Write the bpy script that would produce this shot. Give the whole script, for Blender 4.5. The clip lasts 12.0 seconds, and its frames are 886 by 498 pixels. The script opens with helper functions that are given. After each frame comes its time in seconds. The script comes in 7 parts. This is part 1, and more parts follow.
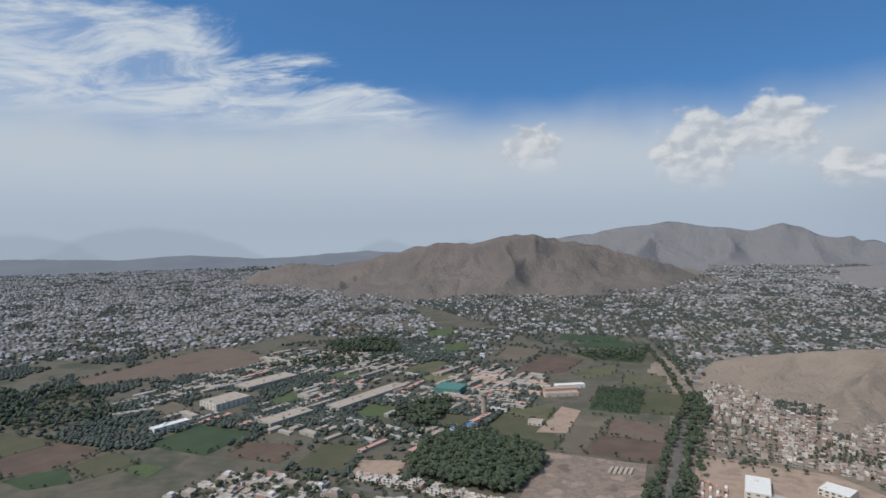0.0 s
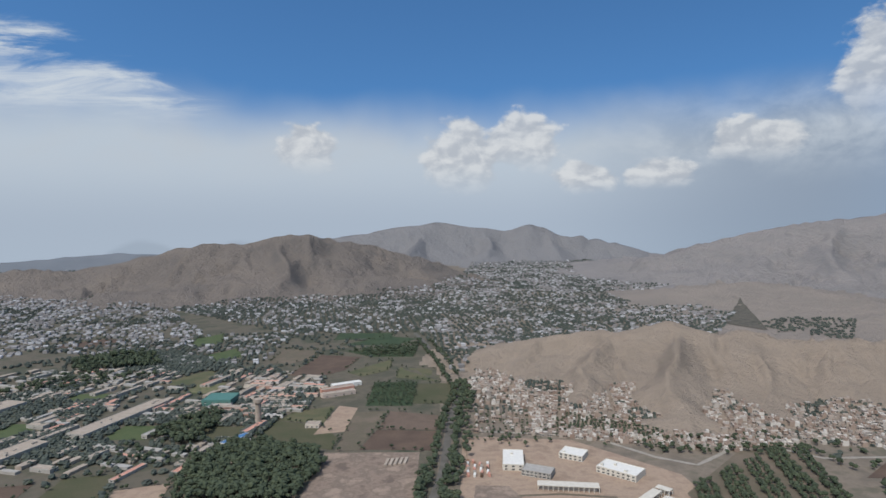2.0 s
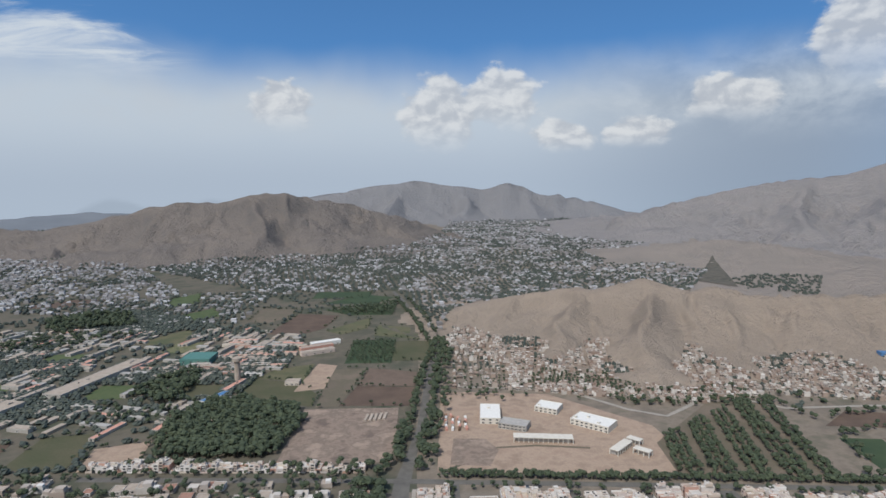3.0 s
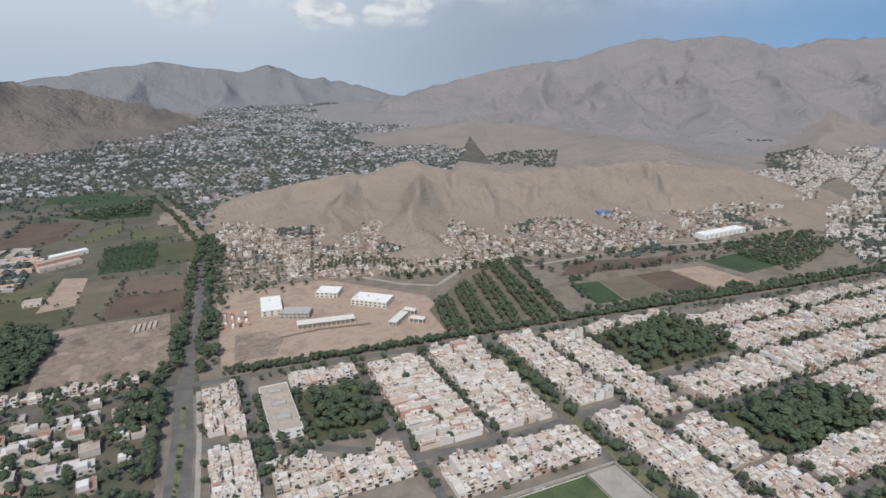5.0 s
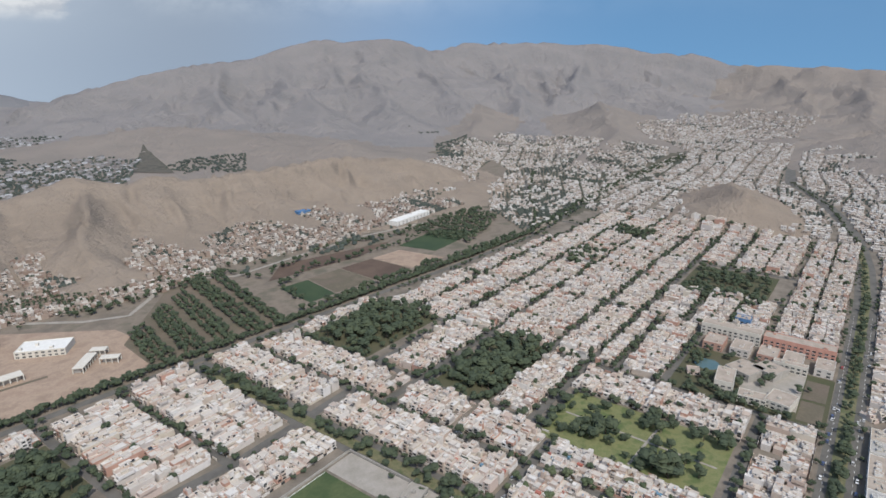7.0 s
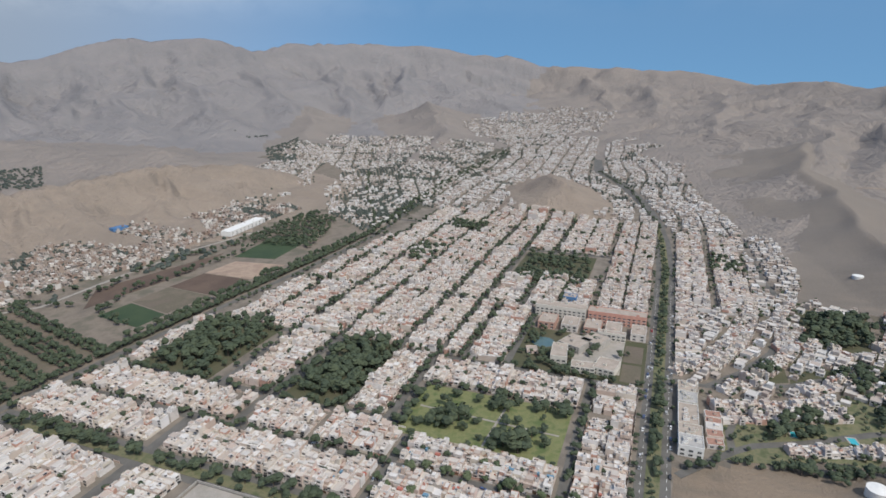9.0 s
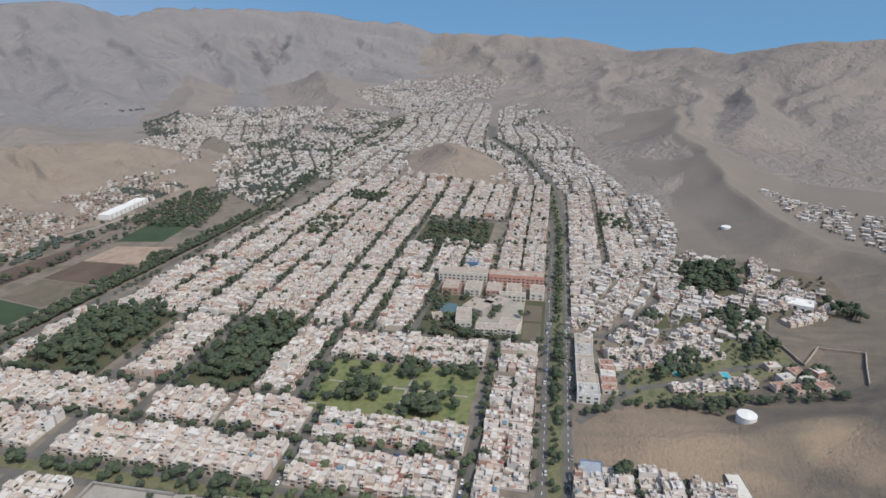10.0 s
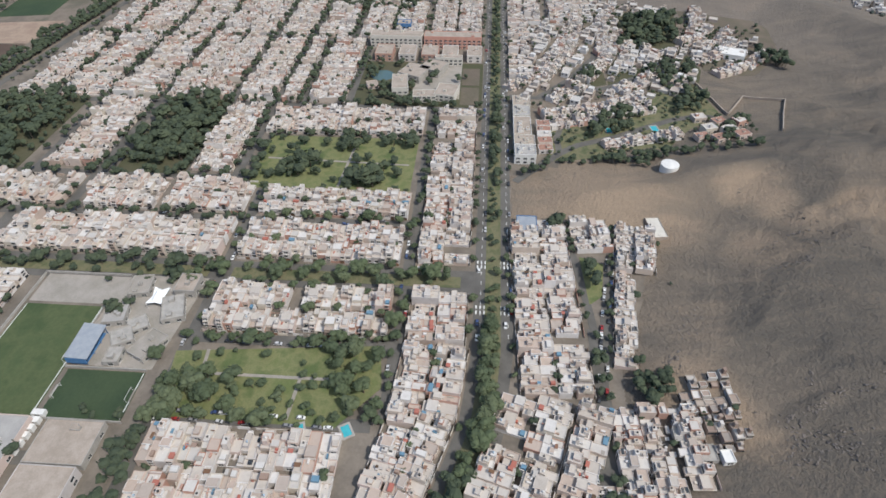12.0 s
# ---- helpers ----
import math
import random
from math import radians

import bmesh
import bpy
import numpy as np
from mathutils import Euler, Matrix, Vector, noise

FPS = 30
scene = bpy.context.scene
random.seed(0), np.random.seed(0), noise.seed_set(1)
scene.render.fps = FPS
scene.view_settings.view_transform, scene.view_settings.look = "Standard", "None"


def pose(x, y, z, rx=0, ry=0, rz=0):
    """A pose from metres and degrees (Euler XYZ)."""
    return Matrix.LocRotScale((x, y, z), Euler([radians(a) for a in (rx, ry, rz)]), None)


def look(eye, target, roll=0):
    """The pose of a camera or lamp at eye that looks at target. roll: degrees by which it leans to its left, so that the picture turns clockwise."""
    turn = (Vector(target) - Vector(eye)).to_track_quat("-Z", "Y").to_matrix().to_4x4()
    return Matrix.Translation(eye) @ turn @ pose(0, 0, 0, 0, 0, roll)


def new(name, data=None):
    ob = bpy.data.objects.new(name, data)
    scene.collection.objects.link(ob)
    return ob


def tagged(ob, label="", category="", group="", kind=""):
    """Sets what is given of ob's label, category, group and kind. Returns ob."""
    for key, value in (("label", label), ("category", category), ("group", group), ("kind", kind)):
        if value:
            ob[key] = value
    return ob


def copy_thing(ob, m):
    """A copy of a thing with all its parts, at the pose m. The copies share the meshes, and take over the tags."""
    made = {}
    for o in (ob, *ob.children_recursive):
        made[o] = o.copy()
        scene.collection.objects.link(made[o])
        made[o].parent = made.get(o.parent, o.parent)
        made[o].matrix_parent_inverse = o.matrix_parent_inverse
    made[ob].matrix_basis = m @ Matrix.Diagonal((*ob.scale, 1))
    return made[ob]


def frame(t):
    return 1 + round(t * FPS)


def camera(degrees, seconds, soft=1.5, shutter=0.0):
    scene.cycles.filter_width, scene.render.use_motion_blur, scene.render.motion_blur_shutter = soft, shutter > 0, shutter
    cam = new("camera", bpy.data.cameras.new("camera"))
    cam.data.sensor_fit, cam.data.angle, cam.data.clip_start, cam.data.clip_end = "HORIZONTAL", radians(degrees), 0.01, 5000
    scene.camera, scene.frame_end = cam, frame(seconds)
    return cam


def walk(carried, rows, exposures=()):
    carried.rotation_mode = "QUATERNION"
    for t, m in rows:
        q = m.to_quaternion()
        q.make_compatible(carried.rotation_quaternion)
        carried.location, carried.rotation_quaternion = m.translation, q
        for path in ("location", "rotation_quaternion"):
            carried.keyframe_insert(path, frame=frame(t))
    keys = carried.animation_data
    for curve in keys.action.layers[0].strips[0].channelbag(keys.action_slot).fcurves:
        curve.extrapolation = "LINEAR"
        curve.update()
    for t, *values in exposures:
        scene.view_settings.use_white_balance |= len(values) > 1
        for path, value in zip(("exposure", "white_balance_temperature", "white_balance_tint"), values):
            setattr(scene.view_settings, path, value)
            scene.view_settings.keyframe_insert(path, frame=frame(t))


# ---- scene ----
# ---- camera: hovers 250 m over the town, turns to its right and then looks down ----
EYE = 250.0
cam = camera(73.66, 12.0, soft=1.6)
TURNS = (
    (0, 21.50, -1.79, -0.49), (0.5, 16.22, -1.83, -0.50), (1, 9.32, -1.87, -0.51), (1.5, 3.23, -1.90, -0.39),
    (2, 0.02, -1.94, -0.39), (2.5, -0.05, -2.01, -0.39), (2.7, -0.71, -3.10, -0.38), (4.3, -12.75, -16.70, -0.12), (4.5, -15.88, -16.75, -0.12), (5, -24.08, -16.95, -0.24),
    (5.5, -30.13, -17.02, -0.23), (6, -38.06, -17.05, -0.26), (6.5, -45.74, -17.04, -0.31), (7, -53.33, -17.05, -0.35), (7.2, -55.98, -17.05, -0.35), (8.8, -67.55, -17.05, -0.37),
    (9, -69.21, -17.05, -0.37), (9.5, -74.41, -17.06, -0.39), (10, -79.21, -20.01, -0.36), (10.5, -84.11, -24.77, -0.41),
    (11, -85.74, -29.74, -0.48), (11.5, -85.77, -35.85, -0.45), (12, -85.75, -42.18, -0.42))
# pose() leans the other way round than look(), so the roll is added about the line of sight
walk(cam, [(t, pose(0, 0, EYE, 90 + pitch, 0, yaw) @ pose(0, 0, 0, 0, 0, roll)) for t, yaw, pitch, roll in TURNS],
     exposures=((0, -0.14), (2.5, -0.10), (4.5, 0.07), (7, 0.05), (9, 0.05), (12, 0.09)))

# ---- world and sun ----
SUN_FROM = Vector((-0.55, -0.83, 0.0)).normalized()
SUN_HIGH = 53.0
scene.view_settings.exposure = 0.0
world = bpy.data.worlds.new("sky")
scene.world = world
world.use_nodes = True


class Nodes:
    """Short hand for building a node tree."""

    def __init__(self, tree):
        self.tree = tree
        tree.nodes.clear()

    def node(self, kind):
        return self.tree.nodes.new(kind)

    def link(self, a, b):
        self.tree.links.new(a, b)

    def feed(self, socket, value):
        if isinstance(value, bpy.types.NodeSocket):
            self.link(value, socket)
        else:
            socket.default_value = value

    def math(self, op, a, b=0.0, c=0.0, clamp=False):
        n = self.node("ShaderNodeMath")
        n.operation, n.use_clamp = op, clamp
        for socket, value in zip(n.inputs, (a, b, c)):
            self.feed(socket, value)
        return n.outputs[0]

    def step(self, value, low, high):
        n = self.node("ShaderNodeMapRange")
        n.interpolation_type = "SMOOTHSTEP"
        self.feed(n.inputs[0], value)
        n.inputs[1].default_value, n.inputs[2].default_value = low, high
        return n.outputs[0]

    def mix(self, factor, a, b, kind="MIX"):
        n = self.node("ShaderNodeMix")
        n.data_type, n.blend_type = "RGBA", kind
        self.feed(n.inputs[0], factor)
        self.feed(n.inputs[6], a)
        self.feed(n.inputs[7], b)
        return n.outputs[2]

    def noise(self, vector, scale, detail=3.0, rough=0.55, warp=0.0):
        n = self.node("ShaderNodeTexNoise")
        self.link(vector, n.inputs["Vector"])
        n.inputs["Scale"].default_value, n.inputs["Detail"].default_value = scale, detail
        n.inputs["Roughness"].default_value, n.inputs["Distortion"].default_value = rough, warp
        return n.outputs[0]

    def ramp(self, value, stops, kind="LINEAR"):
        n = self.node("ShaderNodeValToRGB")
        n.color_ramp.interpolation = kind
        while len(n.color_ramp.elements) < len(stops):
            n.color_ramp.elements.new(0.5)
        for e, (place, colour) in zip(n.color_ramp.elements, stops):
            e.position, e.color = place, (*colour, 1)
        self.link(value, n.inputs[0])
        return n.outputs[0]


def build_sky():
    w = Nodes(world.node_tree)
    sky = w.node("ShaderNodeTexSky")
    sky.sky_type, sky.sun_disc = "NISHITA", False
    sky.sun_elevation, sky.sun_rotation = radians(SUN_HIGH), math.atan2(SUN_FROM.x, SUN_FROM.y)
    sky.altitude, sky.air_density, sky.dust_density, sky.ozone_density = 300, 1.0, 0.4, 3.0
    ways = w.node("ShaderNodeTexCoord").outputs["Generated"]
    split = w.node("ShaderNodeSeparateXYZ")
    w.link(ways, split.inputs[0])
    x, y, z = split.outputs
    raised = w.node("ShaderNodeCombineXYZ")
    for socket, value in zip(raised.inputs, (x, y, w.math("ADD", z, 0.2))):
        w.link(value, socket)
    w.link(raised.outputs[0], sky.inputs["Vector"])
    bearing = w.math("DIVIDE", w.math("ARCTAN2", x, y), math.pi / 180)
    high = w.math("DIVIDE", w.math("ARCSINE", z), math.pi / 180)
    # haze bank: deep over the open plain, thin over the valley in the east
    east = w.step(bearing, 30, 72)
    top = w.math("MULTIPLY_ADD", east, -5.5, 12.5)
    soft = w.noise(ways, 5.0, 3, 0.5)
    level = w.math("ADD", high, w.math("MULTIPLY_ADD", soft, 5.0, -2.5))
    haze = w.math("SUBTRACT", 1.0, w.step(w.math("DIVIDE", level, top), 0.58, 1.08))
    haze = w.math("MULTIPLY", haze, w.math("MULTIPLY_ADD", east, -0.78, 0.93))
    # high streaky cloud in the north-west
    flat = w.node("ShaderNodeCombineXYZ")
    far = w.math("ADD", w.math("MAXIMUM", z, 0.0), 0.05)
    w.link(w.math("DIVIDE", x, far), flat.inputs[0])
    w.link(w.math("DIVIDE", w.math("MULTIPLY", y, 1.6), far), flat.inputs[1])
    streak = w.noise(flat.outputs[0], 0.75, 8, 0.66, 0.9)
    ragged = w.math("MULTIPLY_ADD", streak, 16.0, -8.0)
    edge = w.math("MULTIPLY_ADD", bearing, 0.26, w.math("ADD", w.math("ADD", high, 14.8), ragged))
    west = w.math("SUBTRACT", 1.0, w.step(edge, 17.5, 22.5))
    west = w.math("MULTIPLY", west, w.math("SUBTRACT", 1.0, w.step(w.math("ADD", bearing, w.math("MULTIPLY", ragged, 1.0)), -29, -19)))
    wisp = w.noise(flat.outputs[0], 1.5, 9, 0.66, 0.55)
    deck = w.math("MULTIPLY", w.math("MULTIPLY", w.step(west, 0.02, 0.75), w.step(w.math("MULTIPLY_ADD", ragged, 0.2, high), 8.6, 11.4)), w.math("MULTIPLY_ADD", w.step(wisp, 0.34, 0.60), 0.72, 0.28))
    # banks of heaped cloud along the horizon
    puff = w.node("ShaderNodeCombineXYZ")
    w.link(w.math("MULTIPLY", bearing, 0.14), puff.inputs[0])
    w.link(w.math("MULTIPLY", high, 0.22), puff.inputs[1])
    heap_noise = w.noise(puff.outputs[0], 1.3, 7, 0.6, 0.3)
    billow = w.noise(puff.outputs[0], 2.7, 6, 0.52, 0.3)
    aside = w.node("ShaderNodeVectorMath")
    w.link(puff.outputs[0], aside.inputs[0])
    aside.inputs[1].default_value = (-0.07, 0.09, 0.0)
    shaded = w.noise(aside.outputs[0], 2.7, 6, 0.52, 0.3)
    edge_noise = w.math("MULTIPLY_ADD", billow, 0.9, w.math("MULTIPLY_ADD", heap_noise, 1.3, -0.05))
    heaps = 0.0
    for centre, level, wide, tall in ((-12.6, 7.6, 3.2, 2.8), (2.0, 6.6, 4.4, 4.2), (7.2, 7.8, 4.6, 3.2), (13.5, 4.6, 3.4, 1.8), (20, 4.8, 3.4, 1.6), (27.5, 7.4, 4.0, 2.2), (37.5, 12.0, 4.8, 5.0), (47, 8.2, 8, 3.2), (56, 8.5, 7, 2.4)):
        a = w.math("DIVIDE", w.math("SUBTRACT", bearing, float(centre)), float(wide))
        b = w.math("DIVIDE", w.math("SUBTRACT", high, float(level)), float(tall))
        r = w.math("SQRT", w.math("ADD", w.math("MULTIPLY", a, a), w.math("MULTIPLY", b, b)))
        body = w.step(w.math("SUBTRACT", edge_noise, r), 0.05, 0.35)
        heaps = w.math("MAXIMUM", heaps, w.math("MULTIPLY", body, w.step(b, -1.0, 0.05)))
    lit = w.step(w.math("MULTIPLY_ADD", w.math("SUBTRACT", billow, shaded), 1.6, w.math("MULTIPLY", heap_noise, 0.9)), 0.22, 0.72)
    heap_colour = w.mix(lit, (4.9, 5.3, 5.9, 1), (7.2, 7.45, 7.7, 1))
    blue = w.mix(1.0, sky.outputs[0], (0.80, 1.30, 1.58, 1), "MULTIPLY")
    blue = w.mix(w.math("MULTIPLY", east, 0.65), blue, (1.0, 2.5, 4.4, 1))
    bank = w.mix(w.step(high, 0.0, 7.0), (4.45, 5.1, 5.95, 1), (5.55, 6.25, 6.95, 1))
    bank = w.mix(w.math("MULTIPLY", w.step(bearing, 6, 34), 0.85), bank, (2.75, 3.3, 4.1, 1))
    veil = w.step(w.math("MULTIPLY_ADD", heap_noise, 0.7, w.math("MULTIPLY", w.noise(puff.outputs[0], 0.6, 6, 0.6, 0.4), 0.5)), 0.46, 0.74)
    bank = w.mix(w.math("MULTIPLY", veil, w.step(high, 3.0, 8.0)), bank, (5.6, 6.15, 6.7, 1))
    colour = w.mix(haze, blue, bank)
    # ranges lost in the haze beyond the plain
    for centre, level, wide in ((-47.5, 0.75, 9.5), (-58.0, 0.3, 8.0), (-27.0, -0.45, 4.5), (-19.0, -0.7, 6.0)):
        a = w.math("DIVIDE", w.math("SUBTRACT", bearing, float(centre)), float(wide))
        crest = w.math("MULTIPLY_ADD", w.math("MULTIPLY", a, a), -3.0, w.math("MULTIPLY_ADD", heap_noise, 1.2, level - 0.6))
        body = w.math("MULTIPLY", w.step(w.math("SUBTRACT", crest, high), 0.0, 0.7), 0.42)
        colour = w.mix(body, colour, (3.0, 3.65, 4.5, 1))
    colour = w.mix(w.math("MULTIPLY", deck, 0.92), colour, (6.6, 7.2, 7.8, 1))
    colour = w.mix(w.math("MULTIPLY", heaps, 0.9), colour, heap_colour)
    # dust glow round the sun, out of view, added to fill the shadows
    toward = w.node("ShaderNodeVectorMath")
    toward.operation = "DOT_PRODUCT"
    w.link(ways, toward.inputs[0])
    toward.inputs[1].default_value = SUN_FROM * math.cos(radians(SUN_HIGH)) + Vector((0, 0, math.sin(radians(SUN_HIGH))))
    colour = w.mix(w.math("MULTIPLY", w.step(toward.outputs["Value"], 0.35, 1.0), 0.9), colour, (10.0, 10.5, 11.0, 1))
    back = w.node("ShaderNodeBackground")
    w.link(colour, back.inputs[0])
    back.inputs[1].default_value = 0.1
    w.link(back.outputs[0], w.node("ShaderNodeOutputWorld").inputs[0])


build_sky()
sun = new("sun", bpy.data.lights.new("sun", "SUN"))
sun.data.energy, sun.data.angle, sun.data.color = 3.3, radians(0.6), (1.0, 0.955, 0.895)
sun.matrix_world = look((0, 0, 0), -(SUN_FROM * math.cos(radians(SUN_HIGH)) + Vector((0, 0, math.sin(radians(SUN_HIGH))))))


# ---- materials ----
def material(name, stops, scale=0.2, rough=0.9, fine=2.0, bump=0.0, by=None, spread=0.5, metal=0.0, sheen=0.0, contrast=(0.3, 0.7), tint=0.25):
    """A surface whose colour runs through stops by a coarse noise and is broken up by a fine one; by: 'object' or 'island' picks
    the colour per piece instead of by the coarse noise."""
    m = bpy.data.materials.new(name)
    m.use_nodes = True
    n = Nodes(m.node_tree)
    place = n.node("ShaderNodeNewGeometry")
    coarse = n.noise(place.outputs["Position"], scale, 5, 0.6)
    grain = n.noise(place.outputs["Position"], fine, 4, 0.65)
    n_stops = [(i / max(1, len(stops) - 1), c) for i, c in enumerate(stops)]
    if by:
        pick = n.node("ShaderNodeObjectInfo").outputs["Random"] if by == "object" else place.outputs["Random Per Island"]
        colour = n.ramp(pick, [(i / len(stops), c) for i, c in enumerate(stops)], "CONSTANT")
        stain = n.step(coarse, 0.45, 0.8)
        colour = n.mix(n.math("MULTIPLY", stain, spread * 0.5), colour, (0.20, 0.17, 0.14, 1))
    else:
        colour = n.ramp(n.step(coarse, *contrast), n_stops)
    fleck = n.math("MULTIPLY_ADD", grain, 2 * tint, 1.0 - tint)
    grey = n.node("ShaderNodeCombineColor")
    for s in grey.inputs[:3]:
        n.link(fleck, s)
    colour = n.mix(1.0, colour, grey.outputs[0], "MULTIPLY")
    surface = n.node("ShaderNodeBsdfPrincipled")
    n.link(colour, surface.inputs["Base Color"])
    surface.inputs["Roughness"].default_value = rough
    surface.inputs["Metallic"].default_value = metal
    surface.inputs["Specular IOR Level"].default_value = 0.25 if rough > 0.6 else 0.5
    surface.inputs["Sheen Weight"].default_value = sheen
    if bump:
        b = n.node("ShaderNodeBump")
        b.inputs["Strength"].default_value, b.inputs["Distance"].default_value = 0.6, bump
        n.link(n.math("ADD", grain, n.math("MULTIPLY", coarse, 0.5)), b.inputs["Height"])
        n.link(b.outputs[0], surface.inputs["Normal"])
    n.link(surface.outputs[0], n.node("ShaderNodeOutputMaterial").inputs[0])
    return m


def rock_material(name, sand, rock, scale, drift, bump):
    """Dust-covered desert slope: sand gathers in the hollows and on the gentle foot, bare rock shows where it is steep."""
    m = bpy.data.materials.new(name)
    m.use_nodes = True
    n = Nodes(m.node_tree)
    place = n.node("ShaderNodeNewGeometry")
    where = place.outputs["Position"]
    split = n.node("ShaderNodeSeparateXYZ")
    n.link(place.outputs["Normal"], split.inputs[0])
    coarse = n.noise(where, scale, 6, 0.62, 0.5)
    grain = n.noise(where, scale * 9, 5, 0.68)
    steep = n.math("SUBTRACT", 1.0, n.step(n.math("MULTIPLY_ADD", coarse, 0.16, split.outputs[2]), drift - 0.06, drift + 0.13))
    pick = n.math("MULTIPLY_ADD", steep, 0.5, n.math("MULTIPLY", n.step(n.math("MULTIPLY_ADD", grain, 0.5, n.math("MULTIPLY", coarse, 0.5)), 0.40, 0.60), 0.5))
    colour = n.mix(pick, (*sand, 1), (*rock, 1))
    fleck = n.math("MULTIPLY_ADD", grain, 0.36, 0.82)
    grey = n.node("ShaderNodeCombineColor")
    for socket in grey.inputs[:3]:
        n.link(fleck, socket)
    colour = n.mix(1.0, colour, grey.outputs[0], "MULTIPLY")
    surface = n.node("ShaderNodeBsdfPrincipled")
    n.link(colour, surface.inputs["Base Color"])
    surface.inputs["Roughness"].default_value = 0.95
    surface.inputs["Specular IOR Level"].default_value = 0.15
    b = n.node("ShaderNodeBump")
    b.inputs["Strength"].default_value, b.inputs["Distance"].default_value = 0.9, bump
    n.link(n.math("MULTIPLY_ADD", coarse, 1.5, grain), b.inputs["Height"])
    n.link(b.outputs[0], surface.inputs["Normal"])
    n.link(surface.outputs[0], n.node("ShaderNodeOutputMaterial").inputs[0])
    return m


def slope_material(name):
    """Bare grey-brown hillside with drifts of pale sand and darker stony ground."""
    m = bpy.data.materials.new(name)
    m.use_nodes = True
    n = Nodes(m.node_tree)
    place = n.node("ShaderNodeNewGeometry").outputs["Position"]
    split = n.node("ShaderNodeSeparateXYZ")
    n.link(place, split.inputs[0])
    # long streaks that run down from the crest
    run = n.node("ShaderNodeCombineXYZ")
    n.link(n.math("MULTIPLY", split.outputs[0], 1.0), run.inputs[0])
    n.link(n.math("MULTIPLY", split.outputs[1], 0.35), run.inputs[1])
    streak = n.noise(run.outputs[0], 0.045, 6, 0.62, 1.2)
    coarse = n.noise(place, 0.011, 5, 0.6, 0.6)
    grain = n.noise(place, 0.35, 5, 0.7)
    stones = n.noise(place, 1.6, 3, 0.7)
    colour = n.ramp(n.step(n.math("MULTIPLY_ADD", streak, 0.5, n.math("MULTIPLY", coarse, 0.5)), 0.36, 0.66),
                    [(0.0, (0.118, 0.104, 0.089)), (0.4, (0.150, 0.127, 0.104)), (0.75, (0.178, 0.147, 0.117)), (1.0, (0.215, 0.170, 0.130))])
    colour = n.mix(n.math("MULTIPLY", n.step(n.math("MULTIPLY_ADD", coarse, 300.0, split.outputs[0]), 560, 1080), 0.85), colour, (0.20, 0.174, 0.153, 1))
    drift = 0.0
    for x, y, r in ((325, -80, 62), (300, -122, 26), (176, -108, 20), (160, -122, 18), (340, -182, 24), (318, -192, 16), (272, -172, 22), (290, -205, 20), (300, -240, 22), (145, -132, 12)):
        a, b = n.math("SUBTRACT", split.outputs[0], float(x)), n.math("SUBTRACT", split.outputs[1], float(y))
        away = n.math("DIVIDE", n.math("SQRT", n.math("ADD", n.math("MULTIPLY", a, a), n.math("MULTIPLY", b, b))), float(r))
        drift = n.math("MAXIMUM", drift, n.math("SUBTRACT", 1.0, n.step(n.math("ADD", away, n.math("MULTIPLY_ADD", streak, 1.8, -0.9)), 0.3, 1.35)))
    colour = n.mix(n.math("MULTIPLY", drift, 0.85), colour, (0.30, 0.228, 0.165, 1))
    stony = 0.0
    for x, y, r in ((222, -160, 34), (242, -190, 46), (210, -192, 38), (268, -200, 30), (122, -135, 30), (136, -156, 32), (108, -150, 34), (90, -130, 34)):
        a, b = n.math("SUBTRACT", split.outputs[0], float(x)), n.math("SUBTRACT", split.outputs[1], float(y))
        away = n.math("DIVIDE", n.math("SQRT", n.math("ADD", n.math("MULTIPLY", a, a), n.math("MULTIPLY", b, b))), float(r))
        stony = n.math("MAXIMUM", stony, n.math("SUBTRACT", 1.0, n.step(n.math("ADD", away, n.math("MULTIPLY_ADD", streak, 1.4, -0.7)), 0.55, 1.1)))
    colour = n.mix(n.math("MULTIPLY", stony, n.math("MULTIPLY_ADD", n.step(grain, 0.35, 0.65), 0.45, 0.2)), colour, (0.090, 0.083, 0.074, 1))
    fleck = n.math("ADD", n.math("MULTIPLY_ADD", grain, 0.4, 0.65), n.math("MULTIPLY_ADD", stones, 0.26, 0.02))
    grey = n.node("ShaderNodeCombineColor")
    for s in grey.inputs[:3]:
        n.link(fleck, s)
    colour = n.mix(1.0, colour, grey.outputs[0], "MULTIPLY")
    surface = n.node("ShaderNodeBsdfPrincipled")
    n.link(colour, surface.inputs["Base Color"])
    surface.inputs["Roughness"].default_value = 0.95
    surface.inputs["Specular IOR Level"].default_value = 0.2
    bump = n.node("ShaderNodeBump")
    bump.inputs["Strength"].default_value, bump.inputs["Distance"].default_value = 0.8, 2.0
    n.link(n.math("ADD", grain, n.math("MULTIPLY_ADD", streak, 0.8, n.math("MULTIPLY", stones, 0.25))), bump.inputs["Height"])
    n.link(bump.outputs[0], surface.inputs["Normal"])
    n.link(surface.outputs[0], n.node("ShaderNodeOutputMaterial").inputs[0])
    return m


